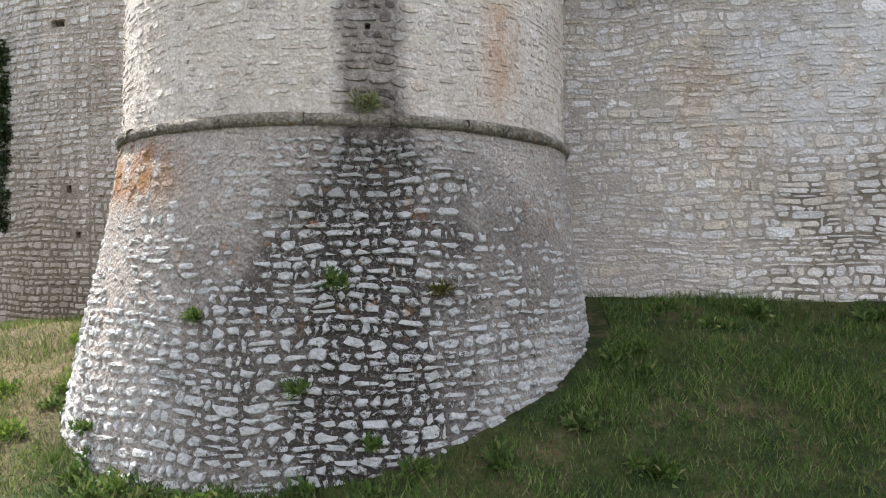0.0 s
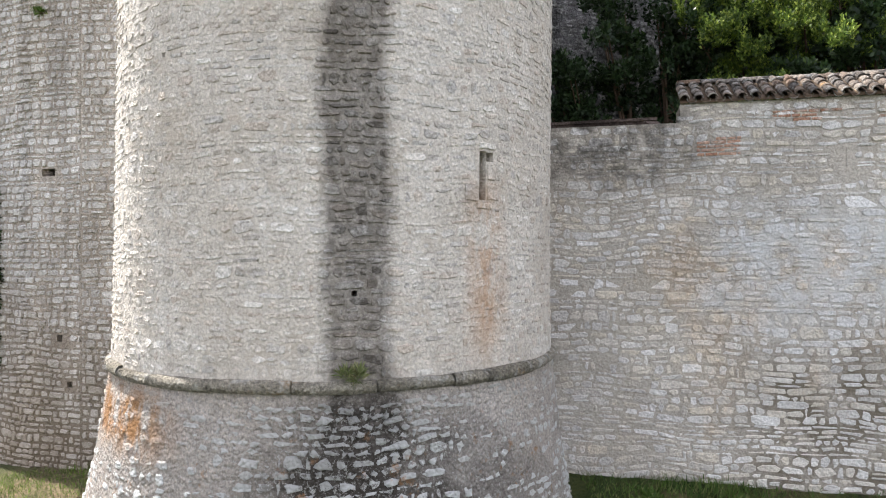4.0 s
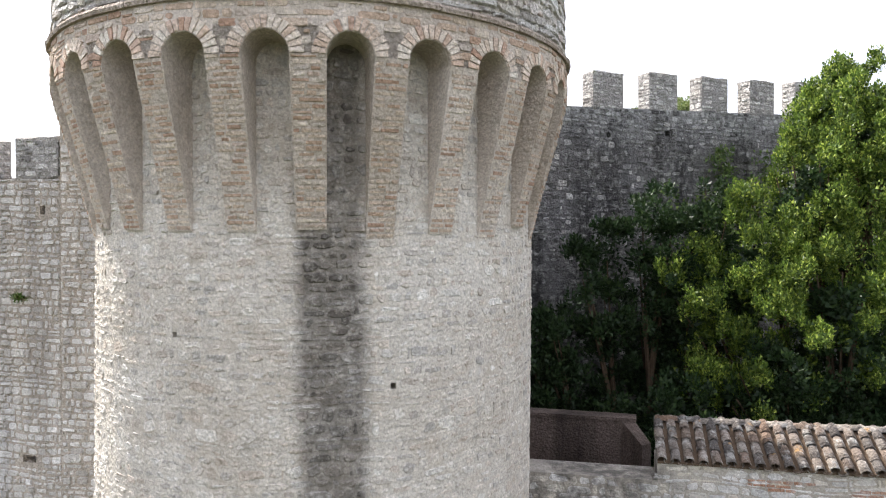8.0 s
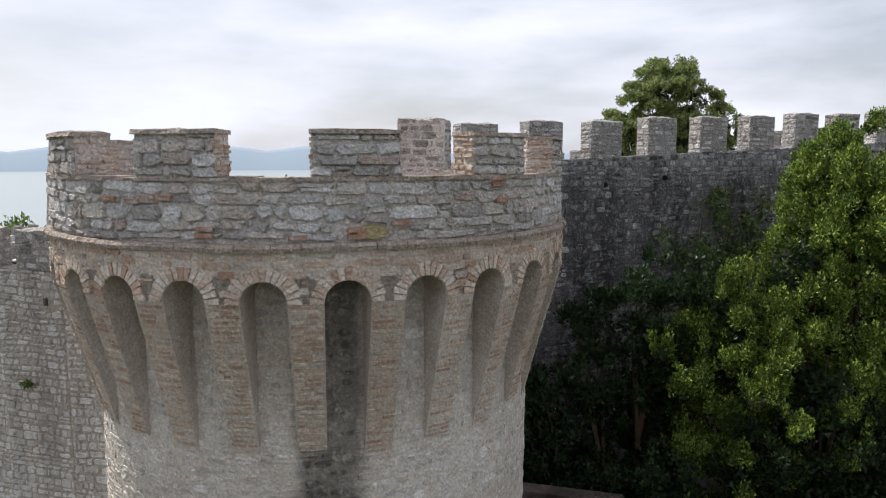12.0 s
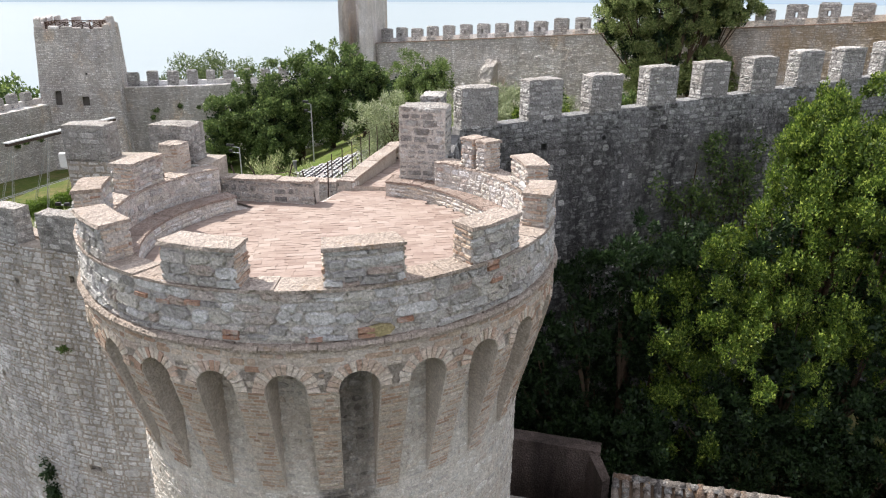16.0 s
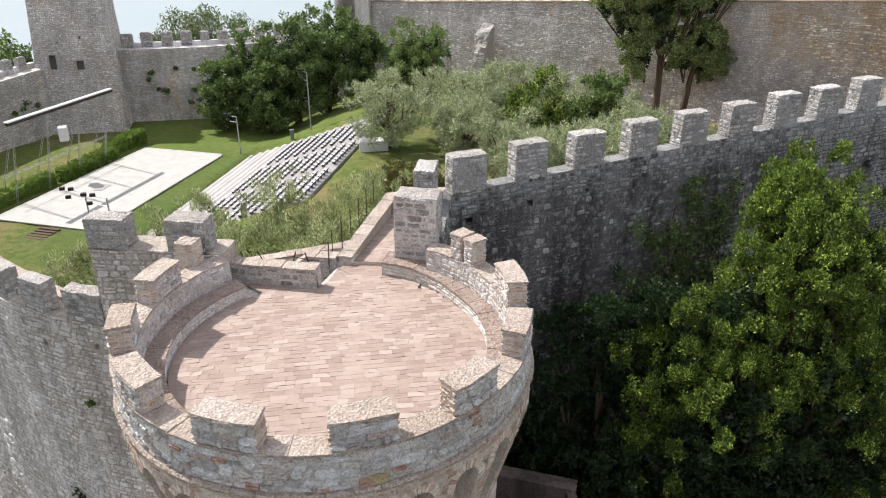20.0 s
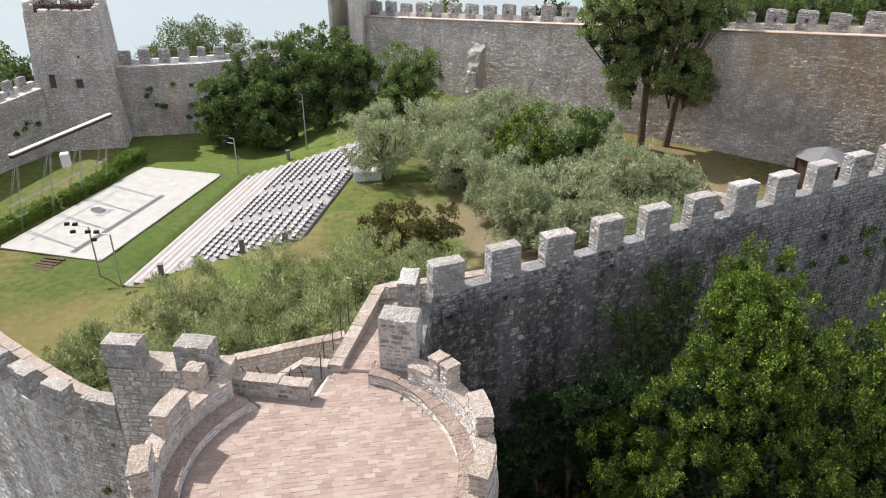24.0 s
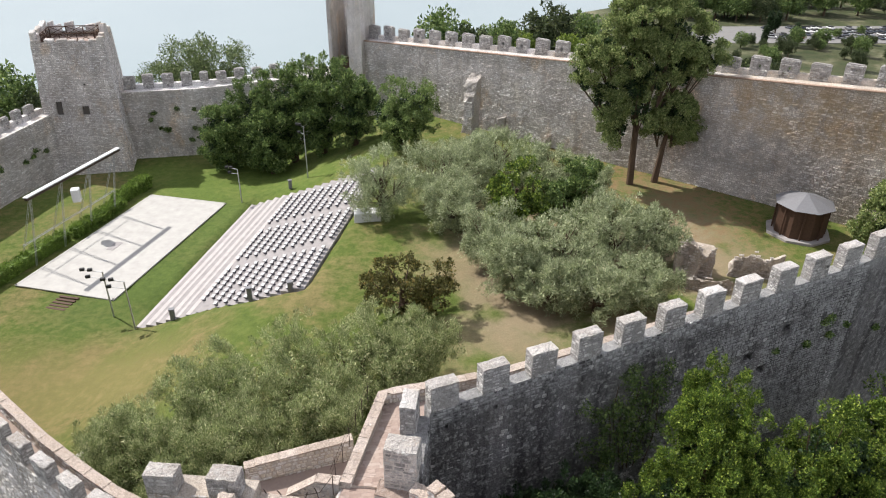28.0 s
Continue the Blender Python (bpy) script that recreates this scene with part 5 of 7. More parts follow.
prism(bm, [ll(STEP, 0, -0.02)[:2], ll(ll.length, 0, -0.02)[:2], ll(ll.length, 0, -0.8)[:2], ll(STEP, 0, -0.8)[:2]], 0.5, 8.65)
part("wall_body", bm, m_right_mortar, lw)
patch = []
for i, (s, z, n, m) in enumerate([(3.5, 7.75, 3, 4), (3.75, 7.95, 2, 2), (4.7, 8.35, 3, 2), (5.3, 8.42, 2, 1), (6.3, 8.3, 4, 2), (7.0, 8.1, 3, 3), (5.0, 8.28, 2, 1)]):
    patch += lay(ll, s, s + 0.24 * n, z, z + 0.07 * m, (0.065, 0.072), (0.2, 0.28), 0.012, (0.012, 0.02), 340 + i, rough=0.006, bevel=0.008, square=True)
set_stones(patch, m_redbrick, lw, name="brick")

roof = thing("tile_roof", "small lean-to roof of old lichen-covered clay barrel tiles", "roof")
bm = bmesh.new()
prism(bm, [ll(STEP, 0, 0.06)[:2], ll(ll.length, 0, 0.06)[:2], ll(ll.length, 0, -0.85)[:2], ll(STEP, 0, -0.85)[:2]], [8.66, 8.66, 9.1, 9.1], [8.70, 8.70, 9.16, 9.16])
part("roof_bed", bm, m_bark, roof)


def barrel(wide, narrow, length, up):
    """A half-round tile from y=0 (wide, low end) back to y=length, arched up or hollow."""
    v, fc, n = [], [], 6
    for y, r in ((0, wide), (length, narrow)):
        for t in (0.0, -0.015):
            for i in range(n + 1):
                a = math.pi * i / n
                v.append(((r + t) * math.cos(a), y, up * (r + t) * math.sin(a) * 0.85))
    for i in range(n):
        fc += [(i, i + 1, 14 + i + 1, 14 + i), (7 + i, 21 + i, 21 + i + 1, 7 + i + 1), (i, 7 + i, 8 + i, i + 1), (14 + i, 15 + i, 22 + i, 21 + i)]
    me = bpy.data.meshes.new("tile")
    me.from_pydata(v, [], fc)
    me.materials.append(m_tile)
    me.polygons.foreach_set("use_smooth", [True] * len(me.polygons))
    return me


cover, pan, ridge_tile = barrel(0.088, 0.072, 0.34, 1), barrel(0.088, 0.075, 0.34, -1), barrel(0.10, 0.09, 0.40, 1)
turn = math.atan2(LOW[1][1] - LOW[0][1], LOW[1][0] - LOW[0][0])
rnd = random.Random(77)
slope = math.atan2(0.46, 0.91)
for i in range(42):
    for row in range(4):
        for me, off, lift in ((cover, 0.0, 0.085), (pan, 0.115, 0.075)):
            s = STEP + 0.07 + i * 0.228 + off
            y = -0.10 + row * 0.25 + rnd.uniform(-0.02, 0.02)
            x0, y0, _ = ll(s, 0, -y)
            ob = new("tile", me)
            ob.parent = roof
            ob.matrix_basis = Matrix.Translation((x0, y0, 8.68 + y * math.tan(slope) + lift + 0.012 * (row == 0))) @ Matrix.Rotation(turn + rnd.uniform(-0.05, 0.05), 4, "Z") @ Matrix.Rotation(slope - 0.05, 4, "X") @ Matrix.Rotation(rnd.uniform(-0.06, 0.06), 4, "Y")
for i in range(24):
    x0, y0, _ = ll(STEP + 0.02 + 0.385 * i, 0, -0.9)
    ob = new("ridge_tile", ridge_tile)
    ob.parent = roof
    ob.matrix_basis = Matrix.Translation((x0, y0, 9.18 + rnd.uniform(-0.012, 0.012))) @ Matrix.Rotation(turn - math.pi / 2 + rnd.uniform(-0.03, 0.03), 4, "Z") @ Matrix.Rotation(0.04, 4, "X")

pl = Line([(1.6, 15.2), (4.55, 14.3)])
screen = thing("old_wall", "dark stained old rendered wall behind the outer wall", "wall")
bm = bmesh.new()
prism(bm, [pl(0, 0)[:2], pl(pl.length, 0)[:2], pl(pl.length, 0, -0.35)[:2], pl(0, 0, -0.35)[:2]], 2.0, 8.8)
part("wall_face", bm, m_rust, screen)
bm = bmesh.new()
prism(bm, [(4.3, 14.36), (4.56, 14.3), (4.72, 13.75), (4.5, 13.6)], 2.0, [8.8, 8.8, 8.5, 8.5])
part("wall_end", bm, m_rust, screen)
bm = bmesh.new()
prism(bm, [pl(-0.02, 0, 0.04)[:2], pl(pl.length + 0.04, 0, 0.04)[:2], pl(pl.length + 0.04, 0, -0.39)[:2], pl(-0.02, 0, -0.39)[:2]], 8.8, 8.86)
part("coping", bm, m_rust, screen)

# ---- castle: far towers and walls ----


def bmesh_faces(ob):
    return ob.data.polygons


def plain_wall(name, pts, z0, z1, thick, label, merlons=None, rise=0.0, windows=True, seed=1, mat=None, close=(0.11, 0.22), stones=True, ledge=None):
    """A far wall: its courses as joined stones, with merlons as parts."""
    mat = mat or m_far
    core = m_far_mortar
    w = thing(name, label, "wall", kind="structure")
    ln = Line(pts)
    top = lambda s: z1 + rise * s
    zt = max(z1, top(ln.length))
    skin("wall_core", ln, 0, ln.length, z0, zt, core, w, (), 1.5, 2.0, top)
    v, fc = [], []
    for s in ln.s:
        for d, z in ((0.0, top(s)), (-thick, top(s)), (-thick, z0)):
            v.append(ln(s, z, d))
    for i in range(len(ln.s) - 1):
        for p in range(2):
            fc.append((i * 3 + p, i * 3 + 3 + p, i * 3 + 4 + p, i * 3 + 1 + p))
    fc += [(0, 1, 2), (len(v) - 1, len(v) - 2, len(v) - 3)]
    mesh_np("wall_back", v, fc, mat, w)
    if stones:
        set_stones(lay(ln, 0, ln.length, z0, zt, close, (0.14, 0.45), 0.035, (-0.015, 0.06), seed, top, bevel=0.03, rough=0.03, wave=0.1, square=True), mat, w, count=0)
    if merlons:
        pitch, width, height, back = merlons
        rr = random.Random(seed)
        s = 0.4
        while s + width < ln.length:
            bm = bmesh.new()
            a, b = s + rr.uniform(-0.05, 0.05), s + width + rr.uniform(-0.05, 0.05)
            h = height * rr.uniform(0.9, 1.06)
            q = [ln(a, 0, -back)[:2], ln(b, 0, -back)[:2], ln(b, 0, -back - 0.5)[:2], ln(a, 0, -back - 0.5)[:2]]
            base = top(s) - 0.1
            mid = (a + b) / 2
            if windows and rr.random() < 0.75:
                g0, g1 = mid - 0.13, mid + 0.13
                for u0, u1, lo, hi in ((a, g0, 0, h), (g1, b, 0, h), (g0, g1, 0, h * 0.46), (g0, g1, h * 0.68, h)):
                    prism(bm, [ln(u0, 0, -back)[:2], ln(u1, 0, -back)[:2], ln(u1, 0, -back - 0.5)[:2], ln(u0, 0, -back - 0.5)[:2]], base + lo, base + hi)
            else:
                prism(bm, q, base, base + h)
            c = [ln(a + 0.1, 0, -back - 0.1)[:2], ln(b - 0.1, 0, -back - 0.1)[:2], ln(b - 0.1, 0, -back - 0.4)[:2], ln(a + 0.1, 0, -back - 0.4)[:2]]
            prism(bm, c, base + h, base + h + 0.1)
            ob = part("merlon", bm, m_merlon_mortar, w)
            mf = Line([ln(a, 0, -back)[:2], ln(b, 0, -back)[:2]])
            gap = [(g0 - a, g1 - a, base + h * 0.46, base + h * 0.68)] if windows and len(bmesh_faces(ob)) > 20 else []
            set_stones(lay(mf, 0, mf.length, base + 0.05, base + h + 0.06, (0.13, 0.22), (0.2, 0.45), 0.03, (0.0, 0.06), seed + int(s * 10), holes=gap, bevel=0.03, rough=0.03, square=True), m_merlon, ob, count=0)
            s += pitch
        bm = bmesh.new()
        prism(bm, [ln(s, 0, -back)[:2] for s in ln.s] + [ln(s, 0, -back - 0.5)[:2] for s in reversed(ln.s)], [top(s) - 0.02 for s in ln.s] * 1 + [top(s) - 0.02 for s in reversed(ln.s)], [top(s) + 0.5 for s in ln.s] + [top(s) + 0.5 for s in reversed(ln.s)])
        part("parapet", bm, mat, w)
    if ledge:
        bm = bmesh.new()
        prism(bm, [ln(s, 0, 0.1)[:2] for s in ln.s] + [ln(s, 0, -0.3)[:2] for s in reversed(ln.s)], [top(s) - 0.02 for s in ln.s] + [top(s) - 0.02 for s in reversed(ln.s)], [top(s) + 0.06 for s in ln.s] + [top(s) + 0.06 for s in reversed(ln.s)])
        part("ledge", bm, ledge, w, "thin brown brick string course")
    return w, ln


FAR = [(-6.2, 86.4), (17.4, 66.0), (29.0, 56.2), (44.0, 43.5)]
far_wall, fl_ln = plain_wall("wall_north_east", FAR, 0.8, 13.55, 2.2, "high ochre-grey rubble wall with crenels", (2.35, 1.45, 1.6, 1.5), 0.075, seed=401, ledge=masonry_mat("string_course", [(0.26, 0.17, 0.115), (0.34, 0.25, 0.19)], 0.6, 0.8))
north_wall, nl_ln = plain_wall("wall_north", [(-35.0, 78.8), (-24.0, 80.7), (-9.5, 86.4)], -0.5, 9.3, 2.0, "grey rubble courtyard wall with crenels", (2.1, 1.2, 1.55, 1.2), 0.01, windows=False, seed=411)
west_far, wf_ln = plain_wall("wall_north_west", [(-44.0, 46.0), (-42.5, 56.0), (-38.9, 75.6)], -0.5, 8.2, 1.8, "grey rubble courtyard wall with crenels", (1.95, 1.1, 1.35, 1.3), 0.0, windows=False, seed=421)

nw = thing("square_tower", "square grey stone corner tower with broken crenels and wooden railing", "tower")
base_q = [(-39.9, 73.9), (-31.6, 75.3), (-33.4, 83.2), (-41.6, 82.0)]
top_q = [(-39.7, 76.1), (-32.6, 77.2), (-33.9, 83.0), (-41.0, 81.8)]
for i in range(4):
    a, b, c, d = base_q[i], base_q[(i + 1) % 4], top_q[i], top_q[(i + 1) % 4]

    class Slant:
        length = math.dist(a, b)

        def __init__(self, a, b, c, d):
            self.q = [Vector(p) for p in (a, b, c, d)]

        def __call__(self, s, z, dd=0.0):
            t, u = min(1.05, max(0, z / 15.6)), s / self.length
            p = self.q[0].lerp(self.q[1], u).lerp(self.q[2].lerp(self.q[3], u), t)
            w = (self.q[1] - self.q[0]).normalized()
            return (p.x + w.y * dd, p.y - w.x * dd, z)

    face = Slant(a, b, c, d)
    openings = []
    if i == 0:
        openings = [(1.55, 2.25, 8.0, 9.45), (4.35, 5.15, 7.9, 8.85), (5.0, 5.3, 11.0, 11.25)]
    skin("wall", face, 0, face.length, 0.0, 15.6, m_far_mortar, nw, openings, 0.9, 1.2)
    for u0, u1, lo, hi in openings:
        # Dark sheet set inside the hole in place of its inner shade.
        mesh_np("opening", [face(u0 - 0.02, lo - 0.02, -0.3), face(u1 + 0.02, lo - 0.02, -0.3), face(u1 + 0.02, hi + 0.02, -0.3), face(u0 - 0.02, hi + 0.02, -0.3)], [(0, 1, 2, 3)], m_void, nw)
    set_stones(lay(face, 0, face.length, 0.0, 15.6, (0.12, 0.22), (0.14, 0.42), 0.03, (-0.01, 0.06), 431 + i, holes=openings, bevel=0.03, rough=0.03, wave=0.1, square=True), m_far, nw, count=0)
bm = bmesh.new()
prism(bm, top_q, 14.9, 15.1)
part("roof_terrace", bm, m_floor_bed, nw)
rnd = random.Random(5)
for i in range(4):
    f = Line([top_q[i], top_q[(i + 1) % 4]])
    s = 0.0
    while s < f.length - 0.6:
        l, h = rnd.uniform(0.5, 1.1), rnd.uniform(0.1, 0.35) if i == 0 else rnd.uniform(0.35, 1.25)
        bm = bmesh.new()
        prism(bm, [f(s, 0, 0)[:2], f(min(s + l, f.length), 0, 0)[:2], f(min(s + l, f.length), 0, -0.6)[:2], f(s, 0, -0.6)[:2]], 15.5, [15.6 + h, 15.6 + h * rnd.uniform(0.6, 1), 15.6 + h * 0.9, 15.6 + h])
        bmesh.ops.bevel(bm, geom=bm.edges[:], offset=0.08, segments=1, affect="EDGES")
        part("merlon", bm, m_far, nw, "broken uneven merlon")
        s += l + rnd.uniform(0, 0.5)
    rail = Line([f(1.0, 0, -0.9)[:2], f(f.length - 1.0, 0, -0.9)[:2]])
    bm = bmesh.new()
    n = 3
    for j in range(n + 1):
        u = rail.length * j / n
        rod(bm, rail(u, 15.1), rail(u, 16.3), 0.05, sides=5)
    for z in (15.4, 16.25):
        rod(bm, rail(0, z), rail(rail.length, z), 0.045, sides=5)
    for j in range(n):
        u0, u1 = rail.length * j / n, rail.length * (j + 1) / n
        rod(bm, rail(u0, 15.4), rail(u1, 16.25), 0.035, sides=5)
        rod(bm, rail(u0, 16.25), rail(u1, 15.4), 0.035, sides=5)
    part("railing", bm, m_wood, nw, "dark crossed wooden railing")

gate = thing("gate_tower", "tall narrow gate tower with an open arched back", "tower")


def gate_tower():
    zt = 19.2
    turn = -0.3
    c, sn = math.cos(turn), math.sin(turn)

    def at(u, w):
        return (-9.8 + u * 0.79 * c - w * sn, 86.2 + u * 0.79 * sn + w * c)

    for u0, u1, w0, w1, lo, hi in ((0, 0.55, 0, 5, -1, zt), (3.2, 5.3, 0, 1.4, -1, zt), (4.4, 5.3, 1.4, 5, -1, zt), (0.55, 4.4, 4.3, 5, 8.5, zt), (0.55, 3.2, 0, 0.9, 18.5, zt - 0.4)):
        bm = bmesh.new()
        prism(bm, [at(u0, w0), at(u1, w0), at(u1, w1), at(u0, w1)], lo, hi)
        part("wall", bm, m_far, gate)
    bm = bmesh.new()
    n = 10
    pts = [(0.55 + 1.325 * (1 - math.cos(math.pi * i / n)), 17.2 + 1.3 * math.sin(math.pi * i / n)) for i in range(n + 1)]
    for w in (0.0, 0.9):
        vs = [bm.verts.new((*at(u, w), z)) for u, z in pts] + [bm.verts.new((*at(3.2, w), 18.6)), bm.verts.new((*at(0.55, w), 18.6))]
        bm.faces.new(vs)
    bm.verts.ensure_lookup_table()
    k = n + 3
    for i in range(n):
        bm.faces.new((bm.verts[i], bm.verts[i + 1], bm.verts[k + i + 1], bm.verts[k + i]))
    part("arch", bm, m_far, gate)
    bm = bmesh.new()
    prism(bm, [at(0.55, 0.2), at(4.4, 0.2), at(4.4, 4.4), at(0.55, 4.4)], 10.4, 10.7)
    part("floor", bm, m_wood, gate)
    bm = bmesh.new()
    for z in (10.9, 11.5):
        rod(bm, (*at(0.55, 0.1), z), (*at(3.2, 0.1), z), 0.05, sides=5)
    for u in (0.7, 1.9, 3.1):
        rod(bm, (*at(u, 0.1), 10.6), (*at(u, 0.1), 11.6), 0.05, sides=5)
    part("railing", bm, m_wood, gate)
    for u, h in ((0.0, 0.5), (3.3, 0.7), (4.5, 0.4)):
        bm = bmesh.new()
        prism(bm, [at(u, 0), at(u + 0.8, 0), at(u + 0.8, 0.6), at(u, 0.6)], zt, [zt + h, zt + h * 0.5, zt + h * 0.4, zt + h])
        part("merlon", bm, m_far, gate)


gate_tower()

# broken buttress on the far wall
but = thing("ruined_buttress", "broken stone spur still standing against the high wall", "ruin")
spur = Line([(6.6, 74.2), (7.5, 73.4)])
bm = bmesh.new()
rr = random.Random(3)
prof = [(0.0, 6.0), (1.5, 6.0), (1.4, 9.0), (1.3, 10.6), (0.8, 12.2), (0.0, 13.0)]
lo = [bm.verts.new((*spur(0, 0, d)[:2], z)) for d, z in prof]
hi = [bm.verts.new((*spur(1.3, 0, d * 0.9)[:2], z + rr.uniform(-0.2, 0.2))) for d, z in prof]
for i in range(len(prof)):
    j = (i + 1) % len(prof)
    bm.faces.new((lo[i], hi[i], hi[j], lo[j]))
bm.faces.new(lo)
bm.faces.new(hi[::-1])
bmesh.ops.subdivide_edges(bm, edges=bm.edges[:], cuts=4, use_grid_fill=True)
for vv in bm.verts:
    vv.co += Vector(noise.noise_vector(vv.co * 1.3)) * 0.25 + Vector(noise.noise_vector(vv.co * 4.0)) * 0.12
part("spur", bm, m_far_mortar, but)
set_stones(lay(Line([spur(0, 0, 1.4)[:2], spur(1.25, 0, 1.3)[:2]]), 0, 1.2, 6.0, 10.2, (0.16, 0.28), (0.25, 0.55), 0.05, (0.0, 0.12), 441, square=True), m_far, but, count=60)
for dx, z0, z1, w in ((3.4, 5.6, 8.8, 1.3), (9.6, 5.8, 8.0, 0.8)):
    bm = bmesh.new()
    f = Line([(6.6 + dx * 0.757, 74.2 - dx * 0.654 + 0.75), (6.6 + (dx + w) * 0.757, 74.2 - (dx + w) * 0.654 + 0.75)])
    prism(bm, [f(0, 0, 0.16)[:2], f(w, 0, 0.16)[:2], f(w, 0, -0.2)[:2], f(0, 0, -0.2)[:2]], z0, [z1 - 0.6, z1, z1, z1 - 0.6])
    bmesh.ops.subdivide_edges(bm, edges=bm.edges[:], cuts=3, use_grid_fill=True)
    for vv in bm.verts:
        vv.co += Vector(noise.noise_vector(vv.co * 2.0)) * 0.12
    part("stone_scar", bm, m_far_mortar, but, "rough scar of a vanished wall")

# ---- plants ----


def spray(rng, centres, radii, count, size, shape, up=0.3, out=0.6, shell=0.55, tall=1.0):
    """Leaf blades round many clump centres: an (n, 4, 3) array."""
    k = rng.integers(0, len(centres), count)
    d = rng.normal(size=(count, 3))
    d /= np.linalg.norm(d, axis=1)[:, None]
    r = rng.uniform(shell, 1.0, count) ** 0.7
    p = centres[k] + d * (radii[k] * r)[:, None] * np.array([1, 1, tall])
    axis = d * out + rng.normal(size=(count, 3)) * 0.45
    axis[:, 2] += up
    axis /= np.linalg.norm(axis, axis=1)[:, None]
    side = np.cross(axis, rng.normal(size=(count, 3)))
    side /= np.linalg.norm(side, axis=1)[:, None]
    l = size * rng.uniform(0.6, 1.3, count)[:, None]
    w = l * shape
    if size < 0.12 or count > 1000:
        return np.stack([p - side * w * 0.3, p + axis * l * 0.45 + side * w * 1.3, p + axis * l], axis=1)
    return np.stack([p, p + axis * l * 0.45 + side * w, p + axis * l, p + axis * l * 0.5 - side * w], axis=1)


def crown_points(rng, blobs, count, low=-1.0):
    """Clump centres spread over the outside of some ellipsoids (x, y, z, rx, ry, rz)."""
    blobs = np.array(blobs, dtype=float)
    weight = (blobs[:, 3] * blobs[:, 4] + blobs[:, 3] * blobs[:, 5])
    k = rng.choice(len(blobs), count, p=weight / weight.sum())
    d = rng.normal(size=(count, 3))
    d /= np.linalg.norm(d, axis=1)[:, None]
    d[:, 2] = np.where(d[:, 2] < low, -d[:, 2], d[:, 2])
    r = rng.uniform(0.55, 1.03, count)
    p = blobs[k, :3] + d * blobs[k, 3:] * r[:, None]
    return p


def bough_points(rng, centres, radii, count, flat):
    """Shoots on the upper side of many boughs, with open gaps between the boughs."""
    k = rng.integers(0, len(centres), count)
    d = rng.normal(size=(count, 3))
    d /= np.linalg.norm(d, axis=1)[:, None]
    d[:, 2] = np.where(d[:, 2] < -0.25, -d[:, 2], d[:, 2])
    r = rng.uniform(0.3, 1.0, count) ** 0.5
    return centres[k] + d * (radii[k] * r)[:, None] * np.array([1, 1, flat])


def tree(name, label, at, blobs, mat, leaves, leaf, shape=0.25, clump=0.4, clumps=200, up=0.3, trunk=0.16, seed=1, out=0.6, group="", category="tree", stems=1, low=-1.0, tall=1.0, shell=0.25, boughs=None, fill=None):
    rng = np.random.default_rng(seed)
    rnd = random.Random(seed)
    t = thing(name, label, category, group, at=at)
    bm = bmesh.new()
    for i in range(stems):
        b = blobs[i % len(blobs)]
        x, y = (0, 0) if stems == 1 else (rnd.uniform(-0.5, 0.5), rnd.uniform(-0.5, 0.5))
        mid = (x + (b[0] - x) * 0.4, y + (b[1] - y) * 0.4, b[2] * 0.5)
        rod(bm, (x, y, -0.3), mid, trunk * 1.15, trunk * 0.8)
        rod(bm, mid, b[:3], trunk * 0.8, trunk * 0.4)
    part("trunk", bm, m_bark, t)
    bm = bmesh.new()
    for b in blobs:
        for j in range(5):
            a, e = rnd.uniform(0, 6.28), rnd.uniform(-0.2, 1.2)
            end = (b[0] + 0.6 * b[3] * math.cos(a) * math.cos(e), b[1] + 0.6 * b[4] * math.sin(a) * math.cos(e), b[2] + 0.6 * b[5] * math.sin(e))
            rod(bm, (b[0] * 0.6, b[1] * 0.6, b[2] * 0.65), end, trunk * 0.28, trunk * 0.06, 5)
    part("branching", bm, m_bark, t)
    c = crown_points(rng, blobs, boughs[0] if boughs else clumps, low)
    if boughs:
        c = bough_points(rng, c, boughs[1] * rng.uniform(0.6, 1.3, boughs[0]), clumps, boughs[2])
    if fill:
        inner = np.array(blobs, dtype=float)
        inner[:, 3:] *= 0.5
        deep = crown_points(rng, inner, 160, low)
        # By default near-black leaves, which paint shade into the gaps of the crown.
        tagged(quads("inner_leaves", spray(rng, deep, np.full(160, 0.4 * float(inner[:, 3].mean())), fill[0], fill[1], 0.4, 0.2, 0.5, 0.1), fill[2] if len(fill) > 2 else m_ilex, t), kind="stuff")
    r = clump * rng.uniform(0.55, 1.25, clumps)
    tagged(quads("crown", spray(rng, c, r, leaves, leaf, shape, up, out, shell, tall), mat, t), kind="stuff")
    return t


# laurels between the outer wall and the curtain wall
def gz(x, y):
    return ground_z(x, y) - 0.05


